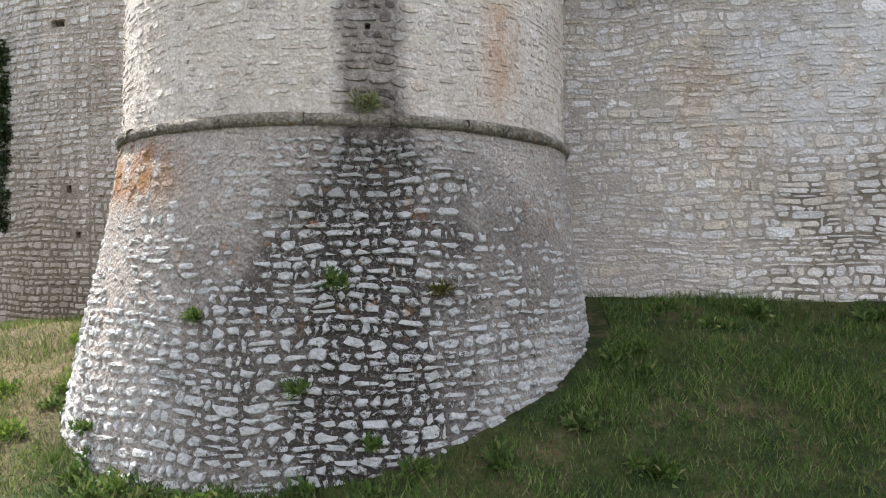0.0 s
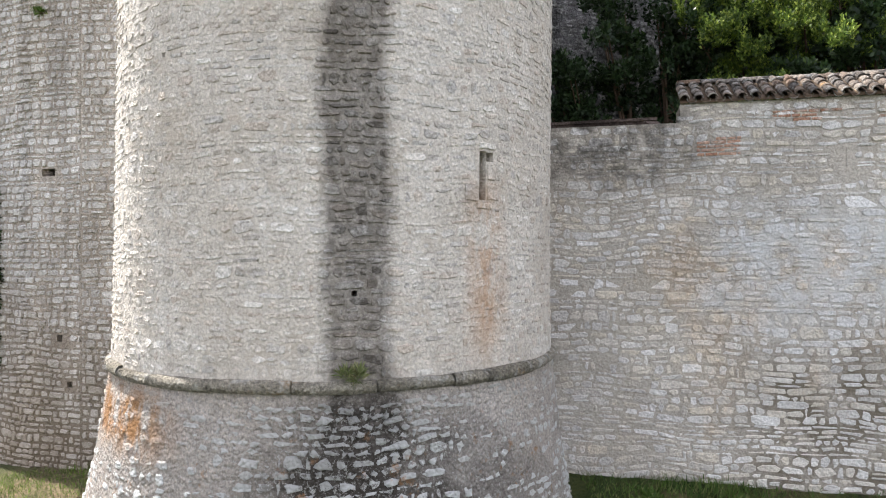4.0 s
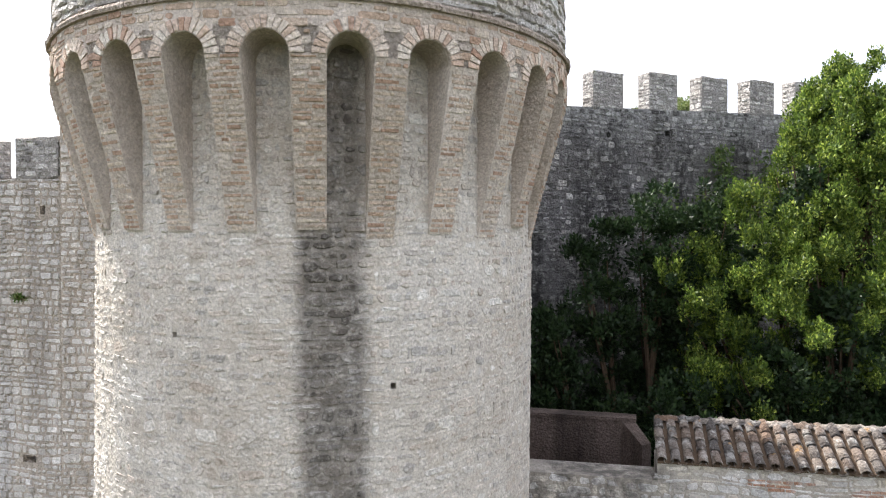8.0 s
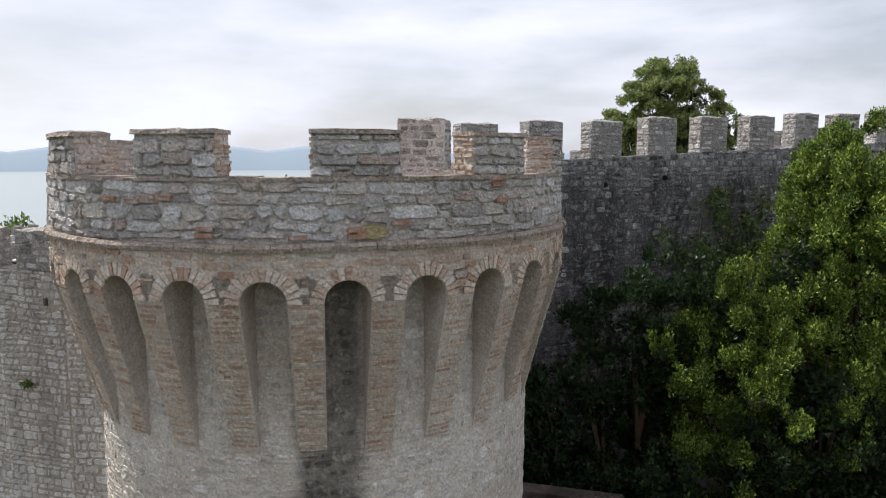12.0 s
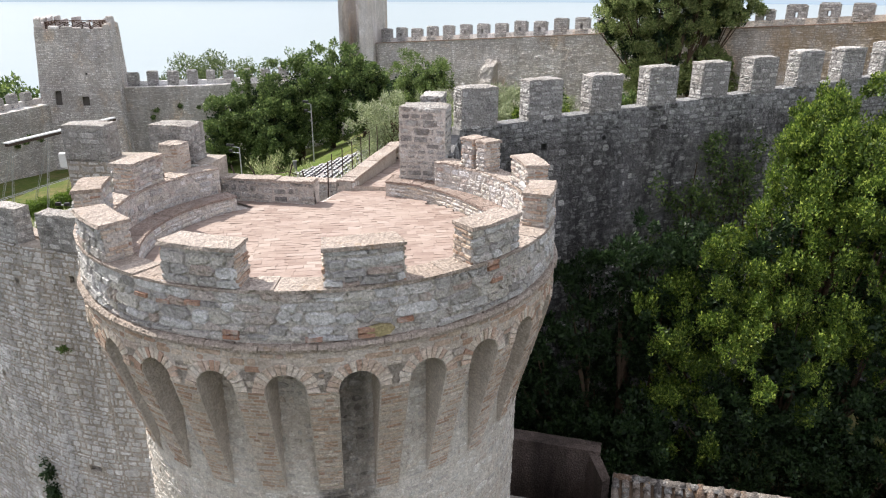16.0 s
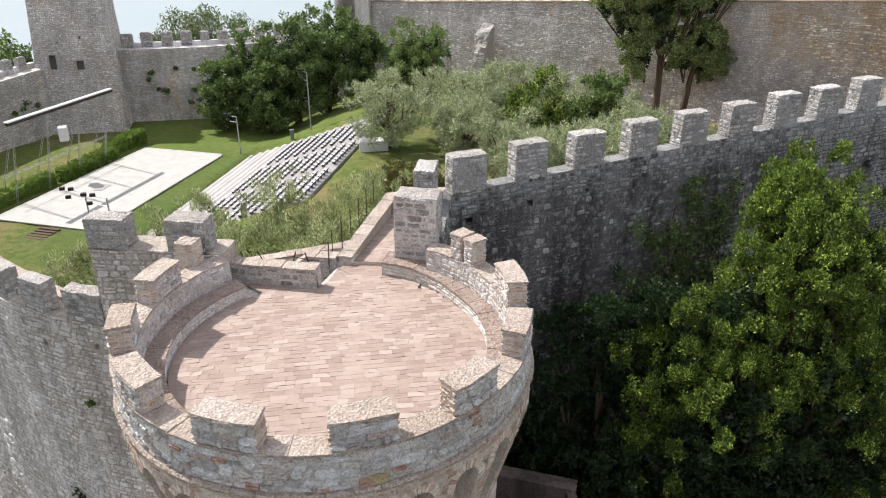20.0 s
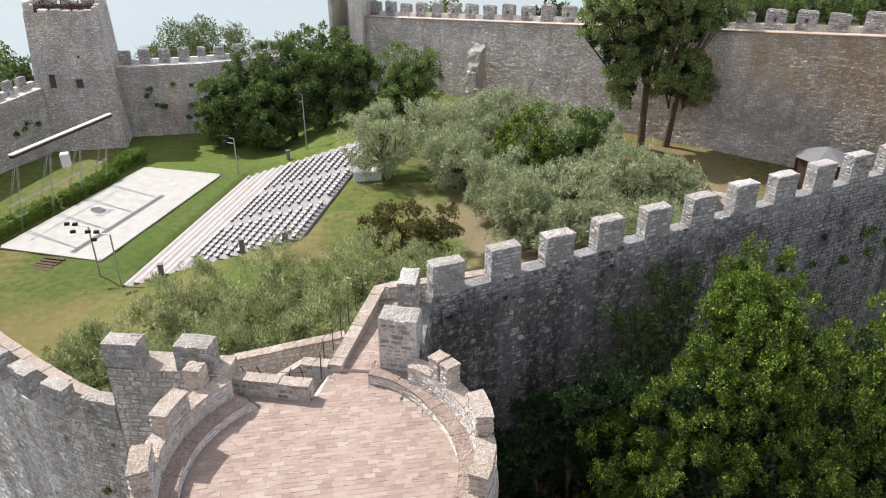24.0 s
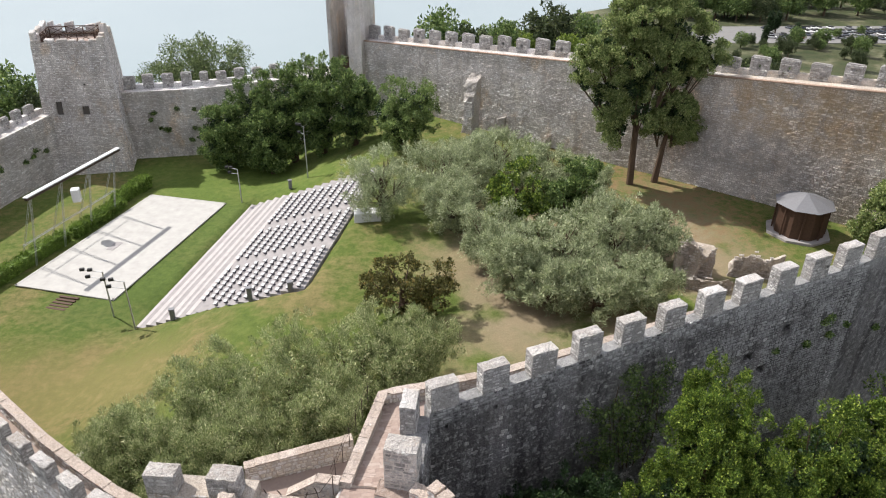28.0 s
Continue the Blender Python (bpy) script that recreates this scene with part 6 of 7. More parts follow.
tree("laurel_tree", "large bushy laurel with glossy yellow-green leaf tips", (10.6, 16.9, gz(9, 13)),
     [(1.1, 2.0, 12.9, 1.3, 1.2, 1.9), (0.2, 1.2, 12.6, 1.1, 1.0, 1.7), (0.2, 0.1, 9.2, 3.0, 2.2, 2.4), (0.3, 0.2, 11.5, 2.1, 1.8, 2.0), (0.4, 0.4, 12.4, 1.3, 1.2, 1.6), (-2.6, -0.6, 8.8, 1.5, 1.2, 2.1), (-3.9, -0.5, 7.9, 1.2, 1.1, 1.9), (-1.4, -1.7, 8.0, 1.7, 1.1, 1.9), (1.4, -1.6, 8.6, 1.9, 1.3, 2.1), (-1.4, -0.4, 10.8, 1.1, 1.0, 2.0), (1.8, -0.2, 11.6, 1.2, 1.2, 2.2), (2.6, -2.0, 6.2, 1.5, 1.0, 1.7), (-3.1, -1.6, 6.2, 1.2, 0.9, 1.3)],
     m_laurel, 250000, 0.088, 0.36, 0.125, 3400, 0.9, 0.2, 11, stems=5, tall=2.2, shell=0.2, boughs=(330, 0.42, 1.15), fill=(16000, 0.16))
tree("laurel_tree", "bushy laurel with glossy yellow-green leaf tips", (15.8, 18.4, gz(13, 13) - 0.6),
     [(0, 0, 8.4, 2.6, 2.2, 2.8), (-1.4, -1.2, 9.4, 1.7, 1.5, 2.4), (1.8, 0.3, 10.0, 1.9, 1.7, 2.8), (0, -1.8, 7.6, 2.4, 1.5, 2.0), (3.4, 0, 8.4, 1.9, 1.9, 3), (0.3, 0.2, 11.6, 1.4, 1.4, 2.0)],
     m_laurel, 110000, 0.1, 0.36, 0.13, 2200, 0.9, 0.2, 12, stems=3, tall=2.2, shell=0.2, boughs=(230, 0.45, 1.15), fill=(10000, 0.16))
# Foliage by the wall, its shade painted into the leaf colour.
tree("ilex_tree", "evergreen tree against the curtain wall, shade put into its near-black leaves", (5.6, 17.6, gz(6, 13)),
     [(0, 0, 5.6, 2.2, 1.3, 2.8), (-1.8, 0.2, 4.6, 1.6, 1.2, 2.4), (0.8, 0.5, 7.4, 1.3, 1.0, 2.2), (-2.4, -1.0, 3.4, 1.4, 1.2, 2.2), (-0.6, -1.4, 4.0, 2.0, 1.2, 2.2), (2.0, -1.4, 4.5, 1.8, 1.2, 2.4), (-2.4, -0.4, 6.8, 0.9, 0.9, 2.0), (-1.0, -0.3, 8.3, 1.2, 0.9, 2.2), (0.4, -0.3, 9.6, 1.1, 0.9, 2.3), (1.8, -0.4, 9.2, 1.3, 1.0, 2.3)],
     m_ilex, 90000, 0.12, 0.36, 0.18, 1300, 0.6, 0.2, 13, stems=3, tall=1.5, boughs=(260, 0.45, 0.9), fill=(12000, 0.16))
# Tree added to stand for the deep shade under the laurel crowns.
tree("ilex_tree", "added evergreen beside the outer wall, shade put into its near-black leaves", (10.4, 15.4, gz(11, 12)),
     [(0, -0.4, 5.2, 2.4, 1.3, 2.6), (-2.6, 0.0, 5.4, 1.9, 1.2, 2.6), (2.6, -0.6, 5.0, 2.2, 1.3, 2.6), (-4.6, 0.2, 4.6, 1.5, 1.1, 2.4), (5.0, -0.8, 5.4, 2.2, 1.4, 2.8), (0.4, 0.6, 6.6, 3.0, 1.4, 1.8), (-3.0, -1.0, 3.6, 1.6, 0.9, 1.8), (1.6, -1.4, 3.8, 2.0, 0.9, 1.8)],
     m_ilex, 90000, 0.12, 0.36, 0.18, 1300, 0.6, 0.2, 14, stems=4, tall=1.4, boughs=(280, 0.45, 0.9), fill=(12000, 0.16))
tree("laurel_tree", "dark evergreen with scattered lighter tips", (20.0, 20.8, gz(9, 13)),
     [(0, 0, 7.0, 2.6, 2.2, 3.4), (-2.0, -1.2, 8.0, 1.8, 1.6, 2.6), (2.0, 1.0, 8.6, 2.2, 2.0, 3.2)],
     m_laurel, 34000, 0.15, 0.36, 0.2, 600, 0.6, 0.2, 15, stems=3, tall=1.6, shell=0.2, boughs=(130, 0.5, 1.0), fill=(5000, 0.18))
rng = np.random.default_rng(21)
ivy_s = rng.normal(9.0, 1.3, 170)
ivy_z = rng.uniform(10.5, 15.3, 170) - 0.5 * np.abs(ivy_s - 9.6) + 0.7 * np.sin(ivy_s * 3.1)
ivy_c = np.array([el(float(a), float(b), 0.12) for a, b in zip(ivy_s, ivy_z)])
ivy = thing("ivy", "dark ivy hanging over the curtain wall", "ivy", at=el(9.2, 3, 0.2))
ob = quads("leaves", spray(rng, ivy_c, np.full(170, 0.26), 6500, 0.13, 0.4, -0.2, 0.6, 0.2), m_court)
ob.parent, ob.matrix_parent_inverse = ivy, Matrix.Translation(ivy.location).inverted()
tagged(ob, kind="stuff")
rnd = random.Random(12)
for i in range(7):
    s0 = 8.0 + 0.4 * i
    pts = [Vector(el(s0 + 0.25 * math.sin(j * 0.9 + i), 9.5 + j, 0.05)) for j in range(5 + i % 2)]
    bm = bmesh.new()
    for a, b in zip(pts, pts[1:]):
        rod(bm, a, b, 0.025, 0.018, 5)
    ob = part("stem", bm, m_bark)
    ob.parent, ob.matrix_parent_inverse = ivy, Matrix.Translation(ivy.location).inverted()


def court_tree(name, label, x, y, w, h, mat, leaves, leaf, kind="round", seed=1, **k):
    z = court_z(x, y)
    r = w / 2
    if kind == "olive":
        blobs = [(0, 0, h * 0.62, r * 0.75, r * 0.75, h * 0.36), (r * 0.5, -r * 0.2, h * 0.55, r * 0.55, r * 0.5, h * 0.33), (-r * 0.5, r * 0.1, h * 0.55, r * 0.5, r * 0.55, h * 0.34), (0.1 * r, r * 0.5, h * 0.6, r * 0.5, r * 0.5, h * 0.33), (0, -r * 0.55, h * 0.48, r * 0.6, r * 0.4, h * 0.32), (0, -0.1 * r, h * 0.3, r * 0.85, r * 0.8, h * 0.26)]
    elif kind == "spread":
        blobs = [(0, 0, h * 0.5, r, r, h * 0.44), (r * 0.6, 0.2, h * 0.45, r * 0.5, r * 0.6, h * 0.4), (-r * 0.6, -0.1, h * 0.42, r * 0.5, r * 0.5, h * 0.38), (0, -r * 0.5, h * 0.36, r * 0.7, r * 0.5, h * 0.34)]
    else:
        blobs = [(0, 0, h * 0.58, r * 0.85, r * 0.85, h * 0.38), (r * 0.4, -0.2 * r, h * 0.66, r * 0.55, r * 0.55, h * 0.3), (-r * 0.45, 0, h * 0.5, r * 0.55, r * 0.55, h * 0.32), (0, -r * 0.5, h * 0.42, r * 0.6, r * 0.5, h * 0.3), (0, -0.1 * r, h * 0.24, r * 0.85, r * 0.8, h * 0.24)]
    args = dict(clump=0.14 * w, clumps=170, up=0.5 if kind == "olive" else 0.3, trunk=0.05 * w, seed=seed)
    args.update(k)
    return tree(name, label, (x, y, z), blobs, mat, leaves, leaf, **args)


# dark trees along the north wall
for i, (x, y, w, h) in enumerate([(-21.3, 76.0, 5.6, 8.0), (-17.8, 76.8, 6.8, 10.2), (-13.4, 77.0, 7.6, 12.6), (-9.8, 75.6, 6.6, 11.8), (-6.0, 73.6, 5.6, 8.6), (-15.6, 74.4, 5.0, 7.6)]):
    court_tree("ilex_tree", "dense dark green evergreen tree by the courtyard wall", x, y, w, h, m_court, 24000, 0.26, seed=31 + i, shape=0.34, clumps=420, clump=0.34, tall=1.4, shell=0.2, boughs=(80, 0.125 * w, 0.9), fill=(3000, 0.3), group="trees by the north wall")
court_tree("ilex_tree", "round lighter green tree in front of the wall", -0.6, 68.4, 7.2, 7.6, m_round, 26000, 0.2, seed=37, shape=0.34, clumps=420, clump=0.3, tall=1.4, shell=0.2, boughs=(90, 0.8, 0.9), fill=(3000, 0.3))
# olives
for i, (x, y, w, h, kind) in enumerate([(-2.2, 53.0, 6.6, 5.6, "olive"), (3.0, 55.0, 7.4, 5.6, "olive"), (7.8, 57.6, 7.2, 5.6, "olive"), (12.0, 55.6, 6.6, 5.2, "olive"), (14.6, 53.6, 5.4, 4.6, "olive"), (3.6, 50.2, 6.0, 4.8, "olive"), (5.6, 59.6, 5.6, 4.8, "olive"), (6.6, 44.2, 6.0, 4.8, "olive"), (10.8, 42.2, 6.4, 5.4, "olive"), (15.0, 44.6, 6.2, 5.2, "olive"), (18.2, 44.8, 5.0, 4.4, "olive"), (12.4, 37.8, 5.0, 3.8, "olive"), (15.6, 38.8, 4.6, 3.6, "olive"), (7.4, 40.6, 5.2, 4.4, "olive"), (9.6, 38.4, 4.6, 3.6, "olive")]):
    court_tree("olive_tree", "silvery grey-green olive tree on dry grass", x, y, w, h, m_olive, 21000, 0.26, kind, 41 + i, shape=0.12, clumps=420, clump=0.26, out=0.9, tall=1.5, shell=0.2, boughs=(95, 0.1 * w, 1.0), group="olive trees")
court_tree("ilex_tree", "dark green rounded tree among the olives", 8.4, 48.8, 6.0, 7.2, m_laurel, 18000, 0.22, seed=61, shape=0.34, clumps=300, clump=0.24, tall=1.5, shell=0.2, boughs=(70, 0.6, 0.9))
court_tree("ilex_tree", "dark green tree with a bare stem among the olives", 12.2, 49.4, 5.6, 6.6, m_court, 18000, 0.22, seed=63, shape=0.34, clumps=300, clump=0.26, tall=1.4, shell=0.2, boughs=(60, 0.65, 0.9))
court_tree("shrub", "brownish spreading shrub on dry ground", -0.2, 38.7, 6.2, 4.2, m_shrub, 12000, 0.2, "spread", 62, shape=0.35, category="shrub", clumps=300, clump=0.24, shell=0.2, boughs=(40, 0.7, 0.6))
# thicket behind the near parapet
for i, (x, y, w, h) in enumerate([(-5.6, 27.0, 6.5, 7.2), (-2.0, 29.0, 6.5, 6.6), (0.6, 31.0, 5.0, 5.6), (-9.0, 25.6, 5.5, 7.0), (-6.8, 22.4, 5.0, 7.2), (-3.4, 23.6, 4.6, 7.0), (-11.4, 22.4, 5.0, 6.8), (-9.0, 20.4, 4.2, 7.0), (-13.4, 24.6, 4.0, 5.0)]):
    court_tree("tamarisk_bush", "feathery grey-green bush with pale upright tips behind the parapet", x, y, w, 0.87 * h, m_tamarisk, 42000, 0.18, "olive", 71 + i, shape=0.1, clumps=460, clump=0.24, out=0.7, up=1.1, shell=0.2, boughs=(110, 0.1 * w, 1.4), fill=(5000, 0.16, m_tamarisk), group="bushes behind the parapet", stems=3, trunk=0.016 * w, tall=1.4)
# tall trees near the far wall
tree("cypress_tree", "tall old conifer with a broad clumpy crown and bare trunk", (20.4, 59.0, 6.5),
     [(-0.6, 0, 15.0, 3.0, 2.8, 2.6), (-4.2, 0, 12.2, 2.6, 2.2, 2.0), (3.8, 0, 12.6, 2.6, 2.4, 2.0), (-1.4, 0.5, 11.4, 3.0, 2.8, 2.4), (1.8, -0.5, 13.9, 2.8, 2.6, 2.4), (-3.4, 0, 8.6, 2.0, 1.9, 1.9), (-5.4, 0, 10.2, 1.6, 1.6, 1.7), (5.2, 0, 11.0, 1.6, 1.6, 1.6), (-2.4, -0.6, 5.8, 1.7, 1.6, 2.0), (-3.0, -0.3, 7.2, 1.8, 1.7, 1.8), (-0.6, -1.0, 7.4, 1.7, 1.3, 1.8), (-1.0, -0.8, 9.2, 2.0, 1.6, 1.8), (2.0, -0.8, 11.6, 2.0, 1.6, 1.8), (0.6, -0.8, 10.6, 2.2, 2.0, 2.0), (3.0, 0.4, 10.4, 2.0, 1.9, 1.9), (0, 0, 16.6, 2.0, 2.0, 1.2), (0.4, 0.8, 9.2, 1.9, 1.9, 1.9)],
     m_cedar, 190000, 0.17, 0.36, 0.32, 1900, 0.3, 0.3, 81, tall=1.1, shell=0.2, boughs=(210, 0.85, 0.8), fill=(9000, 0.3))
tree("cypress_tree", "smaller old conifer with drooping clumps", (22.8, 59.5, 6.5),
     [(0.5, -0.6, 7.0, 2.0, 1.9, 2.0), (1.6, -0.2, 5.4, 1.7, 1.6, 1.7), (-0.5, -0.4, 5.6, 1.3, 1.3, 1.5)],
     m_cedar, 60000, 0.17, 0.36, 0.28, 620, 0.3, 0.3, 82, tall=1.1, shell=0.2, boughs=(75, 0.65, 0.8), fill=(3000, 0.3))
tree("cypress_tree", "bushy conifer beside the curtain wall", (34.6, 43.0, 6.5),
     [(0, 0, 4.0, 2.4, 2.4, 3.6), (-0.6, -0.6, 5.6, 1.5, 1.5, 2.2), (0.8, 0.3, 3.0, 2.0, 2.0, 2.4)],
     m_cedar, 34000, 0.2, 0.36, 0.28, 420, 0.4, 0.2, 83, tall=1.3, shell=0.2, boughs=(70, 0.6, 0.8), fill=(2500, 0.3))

# trees outside the walls
m_lime = leaf_mat("spring_leaves", (0.10, 0.15, 0.02), (0.20, 0.27, 0.05), (0.30, 0.36, 0.08), 0.6)
m_shore = leaf_mat("shore_leaves", (0.07, 0.10, 0.04), (0.15, 0.20, 0.08), (0.27, 0.31, 0.14), 0.7)


def far_kind(name, label, mat, h, seed, narrow=False, fine=False):
    r = 0.36 * h if not narrow else (0.22 if narrow is True else narrow) * h
    return tree(name, label, (0, -400, -9), [(0, 0, 0.62 * h, r, r, 0.36 * h), (r * 0.5, 0, 0.5 * h, r * 0.7, r * 0.7, 0.28 * h), (-r * 0.5, 0.2, 0.55 * h, r * 0.7, r * 0.7, 0.3 * h), (0, -r * 0.5, 0.42 * h, r * 0.7, r * 0.6, 0.26 * h)], mat, 14000 if fine else 4000, (0.026 if fine else 0.055) * h, 0.3 if fine else 0.36, 0.09 * h, 110, 0.3, 0.025 * h, seed, group="trees outside the walls")


kinds = [far_kind("shore_tree", "grey-green tree outside the castle wall", m_scrub, 10, 91), far_kind("lime_tree", "fresh yellow-green young tree outside the wall", m_lime, 8, 92, True), far_kind("pine_tree", "dark round-topped pine outside the wall", m_court, 11, 93), far_kind("cypress_tree", "slender dark cypress beside the car park", m_ilex, 10, 94, 0.09), far_kind("shore_tree", "tall feathery grey-green tree on the lake shore", m_shore, 10, 95, fine=True)]
rnd = random.Random(17)
spots = [(-39, 97, 4, 0.7), (-34.5, 99, 4, 1.1), (-30, 97, 4, 1.35), (-26, 98, 4, 1.25), (-43, 99, 4, 0.75), (-58, 88, 2, 0.9), (-53, 93, 2, 0.95), (-48, 92, 0, 0.85), (-63, 80, 2, 0.9), (-9, 118, 2, 0.8), (-3, 108, 0, 0.95), (1, 116, 2, 0.9), (5.5, 122, 2, 1.2), (9.5, 119, 0, 1.15), (8, 108, 1, 1), (15, 111, 1, 0.9), (20.5, 128, 1, 1.1), (19, 148, 2, 0.9), (27, 122, 1, 1.2), (30, 126, 1, 1), (30, 160, 0, 1.5), (36, 120, 1, 0.9), (39, 165, 2, 1.3), (45, 150, 0, 1.3), (53, 112, 0, 0.7), (60, 116, 0, 0.65), (66, 118, 2, 0.5), (57, 122, 2, 0.55), (72, 113, 1, 0.7), (50, 108, 1, 0.7), (46, 104, 0, 0.55), (52, 118, 0, 0.7), (64, 108, 0, 0.6), (70, 120, 2, 0.5), (58, 106, 0, 0.6), (76, 116, 0, 0.55), (84, 118, 0, 0.6), (68, 112, 0, 0.5), (40, 112, 0, 0.7), (46, 112, 2, 0.6)]
# shrubs and trees in the plain below the castle hill
for i in range(44):
    spots.append((rnd.uniform(84, 240), rnd.uniform(256, 298), rnd.choice((0, 0, 2)), rnd.uniform(0.4, 0.85)))
for i in range(78):
    spots.append((rnd.uniform(110, 290), rnd.uniform(345, 400), rnd.choice((2, 2, 0)), rnd.uniform(1.1, 1.9)))
for i in range(14):
    spots.append((rnd.uniform(150, 250), rnd.uniform(298, 304), 0, rnd.uniform(0.25, 0.45)))
spots += [(20, 190, 2, 1.3), (25, 205, 4, 1.5), (31, 200, 0, 1.4), (40, 215, 4, 1.5), (47, 225, 3, 1.1), (36, 180, 1, 1.2), (52, 195, 1, 1.2), (60, 205, 1, 1.3), (70, 230, 4, 1.6)]
spots += [(52, 300, 1, 1.1), (56, 312, 1, 1.2), (72, 296, 1, 1.2), (76, 308, 1, 1.1), (90, 300, 1, 1.1), (40, 305, 1, 1.1), (66, 324, 1, 1.1), (158, 318, 3, 1.0), (163, 322, 3, 1.1), (146, 296, 3, 0.9), (161, 300, 3, 0.9), (186, 312, 2, 0.45), (200, 318, 2, 0.5), (214, 314, 2, 0.45)]
used = set()
for x, y, kd, sc in spots:
    if ground_z(x, y) < -38:
        continue
    m = Matrix.Translation((x, y, ground_z(x, y) - 0.2)) @ Matrix.Rotation(rnd.uniform(0, 6.28), 4, "Z")
    if kd not in used:
        used.add(kd)
        kinds[kd].matrix_basis = m
        kinds[kd].scale = (sc, sc, sc)
        continue
    c = copy_thing(kinds[kd], m)
    c.scale = (sc, sc, sc * rnd.uniform(0.9, 1.1))

# grass blades round the foot of the tower
rng = np.random.default_rng(5)
n = 190000
gx, gy = rng.uniform(-10.5, 10.5, n), rng.uniform(4.6, 15.0, n)
keep = (np.hypot(gx - TX, gy - TY) > 4.0) & (gy < 12.9 - 0.25 * (gx - 1.15) + 0.3 * 0) | (gx < -5) & (gy < 14.9)
keep &= np.hypot(gx - TX, gy - TY) > 4.1
patch_n = np.array([noise.noise((a * 0.7, b * 0.7, 3)) for a, b in zip(gx, gy)])
keep &= rng.uniform(-0.7, 0.45, n) < patch_n + 0.15
gx, gy, pn = gx[keep], gy[keep], patch_n[keep]
gzs = np.array([ground_z(a, b) + 0.07 * noise.noise((a * 0.6, b * 0.6, 0)) for a, b in zip(gx, gy)]) - 0.01
n = len(gx)
h = rng.uniform(0.04, 0.15, n) * (1 + np.clip(pn, 0, 1) * 1.3)
ang = rng.uniform(0, 6.28, n)
w = rng.uniform(0.006, 0.012, n)
base = np.column_stack([gx, gy, gzs])
side = np.column_stack([np.cos(ang) * w, np.sin(ang) * w, np.zeros(n)])
tip = base + np.column_stack([rng.normal(0, 0.45, n) * h, rng.normal(0, 0.45, n) * h, h])
blades = np.stack([base - side, base + side, tip], axis=1)
# Blades west of the tower take paler colours with sunlight put in.
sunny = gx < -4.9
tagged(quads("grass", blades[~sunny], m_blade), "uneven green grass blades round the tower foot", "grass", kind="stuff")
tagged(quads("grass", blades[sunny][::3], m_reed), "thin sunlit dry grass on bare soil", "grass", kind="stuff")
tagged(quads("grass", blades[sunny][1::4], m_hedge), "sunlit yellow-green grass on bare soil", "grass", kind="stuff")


def weed(name, label, x, y, z, r, count, size, mat, seed, shape=0.2, up=0.7, category="weed"):
    rng = np.random.default_rng(seed)
    t = thing(name, label, category, at=(x, y, z))
    c = rng.normal(size=(10, 3)) * np.array([r, r, r * 0.4]) * 0.5
    bm = bmesh.new()
    for q in c[:6]:
        rod(bm, (0, 0, -0.03), (q[0], q[1], abs(q[2]) + 0.02), 0.006, 0.003, 4)
    part("stem", bm, m_bark, t)
    tagged(quads("foliage", spray(rng, np.abs(c) * np.array([1, 1, 1]) * np.sign(np.column_stack([c[:, 0], c[:, 1], np.ones(10)])), np.full(10, r * 0.5), count, size, shape, up, 0.7, 0.1), mat, t), kind="stuff")
    return t


for i, (s, z, r) in enumerate([(0.35, 2.62, 0.14), (0.0, 1.45, 0.13), (-1.2, 2.2, 0.08), (1.5, 2.5, 0.1), (-2.6, 0.8, 0.1), (0.75, 0.85, 0.08)]):
    x, y, zz = foot(s, z, 0.04)
    weed("wall_weed", "small green weed growing from the tower joints", x, y, zz, r, 260, 0.09, m_blade if i != 3 else m_shrub, 600 + i)
x, y, zz = shaft(0.62, 4.66, 0.12)
weed("wall_weed", "dry grey tuft growing on the moulding", x, y, zz, 0.13, 300, 0.12, m_reed, 611, 0.06)
rnd = random.Random(23)
for i in range(26):
    a = radians(rnd.uniform(-80, 70))
    r = rnd.uniform(4.15, 4.7)
    x, y = TX + r * math.sin(a), TY - r * math.cos(a)
    weed("ground_weed", "leafy green weed at the tower foot", x, y, ground_z(x, y), rnd.uniform(0.1, 0.22), 160, 0.11, m_blade, 620 + i, 0.22, 0.8)
for i, (x, y) in enumerate([(-5.8, 9.4), (-6.6, 10.6), (-7.4, 11.2), (-8.2, 12.4), (-5.4, 10.6), (-7.8, 10.0), (4.2, 10.9), (5.0, 11.2), (3.6, 11.6), (6.6, 10.8), (2.2, 7.4), (-6.2, 12.2)]):
    # Weeds on the west side get a brighter green, sunlight included.
    weed("ground_weed", "bushy green weed in the grass", x, y, ground_z(x, y), 0.24, 420, 0.1, m_hedge if x < -4 else m_blade, 660 + i, 0.24)
rnd = random.Random(37)
for i in range(14):
    x, y, zz = nl_ln(rnd.uniform(4.0, 13.0), rnd.uniform(3.2, 7.4), 0.1)
    weed("wall_weed", "dark tuft of caper growing from the courtyard wall", x, y, zz, rnd.uniform(0.15, 0.32), 130, 0.22, m_court, 700 + i, 0.3, -0.1)
for i in range(6):
    x, y, zz = wf_ln(rnd.uniform(20.0, 28.0), rnd.uniform(4.4, 6.6), 0.1)
    weed("wall_weed", "dark tuft of caper growing from the courtyard wall", x, y, zz, rnd.uniform(0.15, 0.28), 110, 0.22, m_court, 720 + i, 0.3, -0.1)
for i in range(7):
    x, y, zz = el(rnd.uniform(17.0, 24.0), rnd.uniform(12.6, 15.8), 0.08)
    weed("wall_weed", "dark tuft growing from the curtain wall", x, y, zz, rnd.uniform(0.12, 0.22), 140, 0.14, m_court, 740 + i, 0.3, -0.2)
x, y, zz = wl(L - 1.0, 11.3, 0.05)
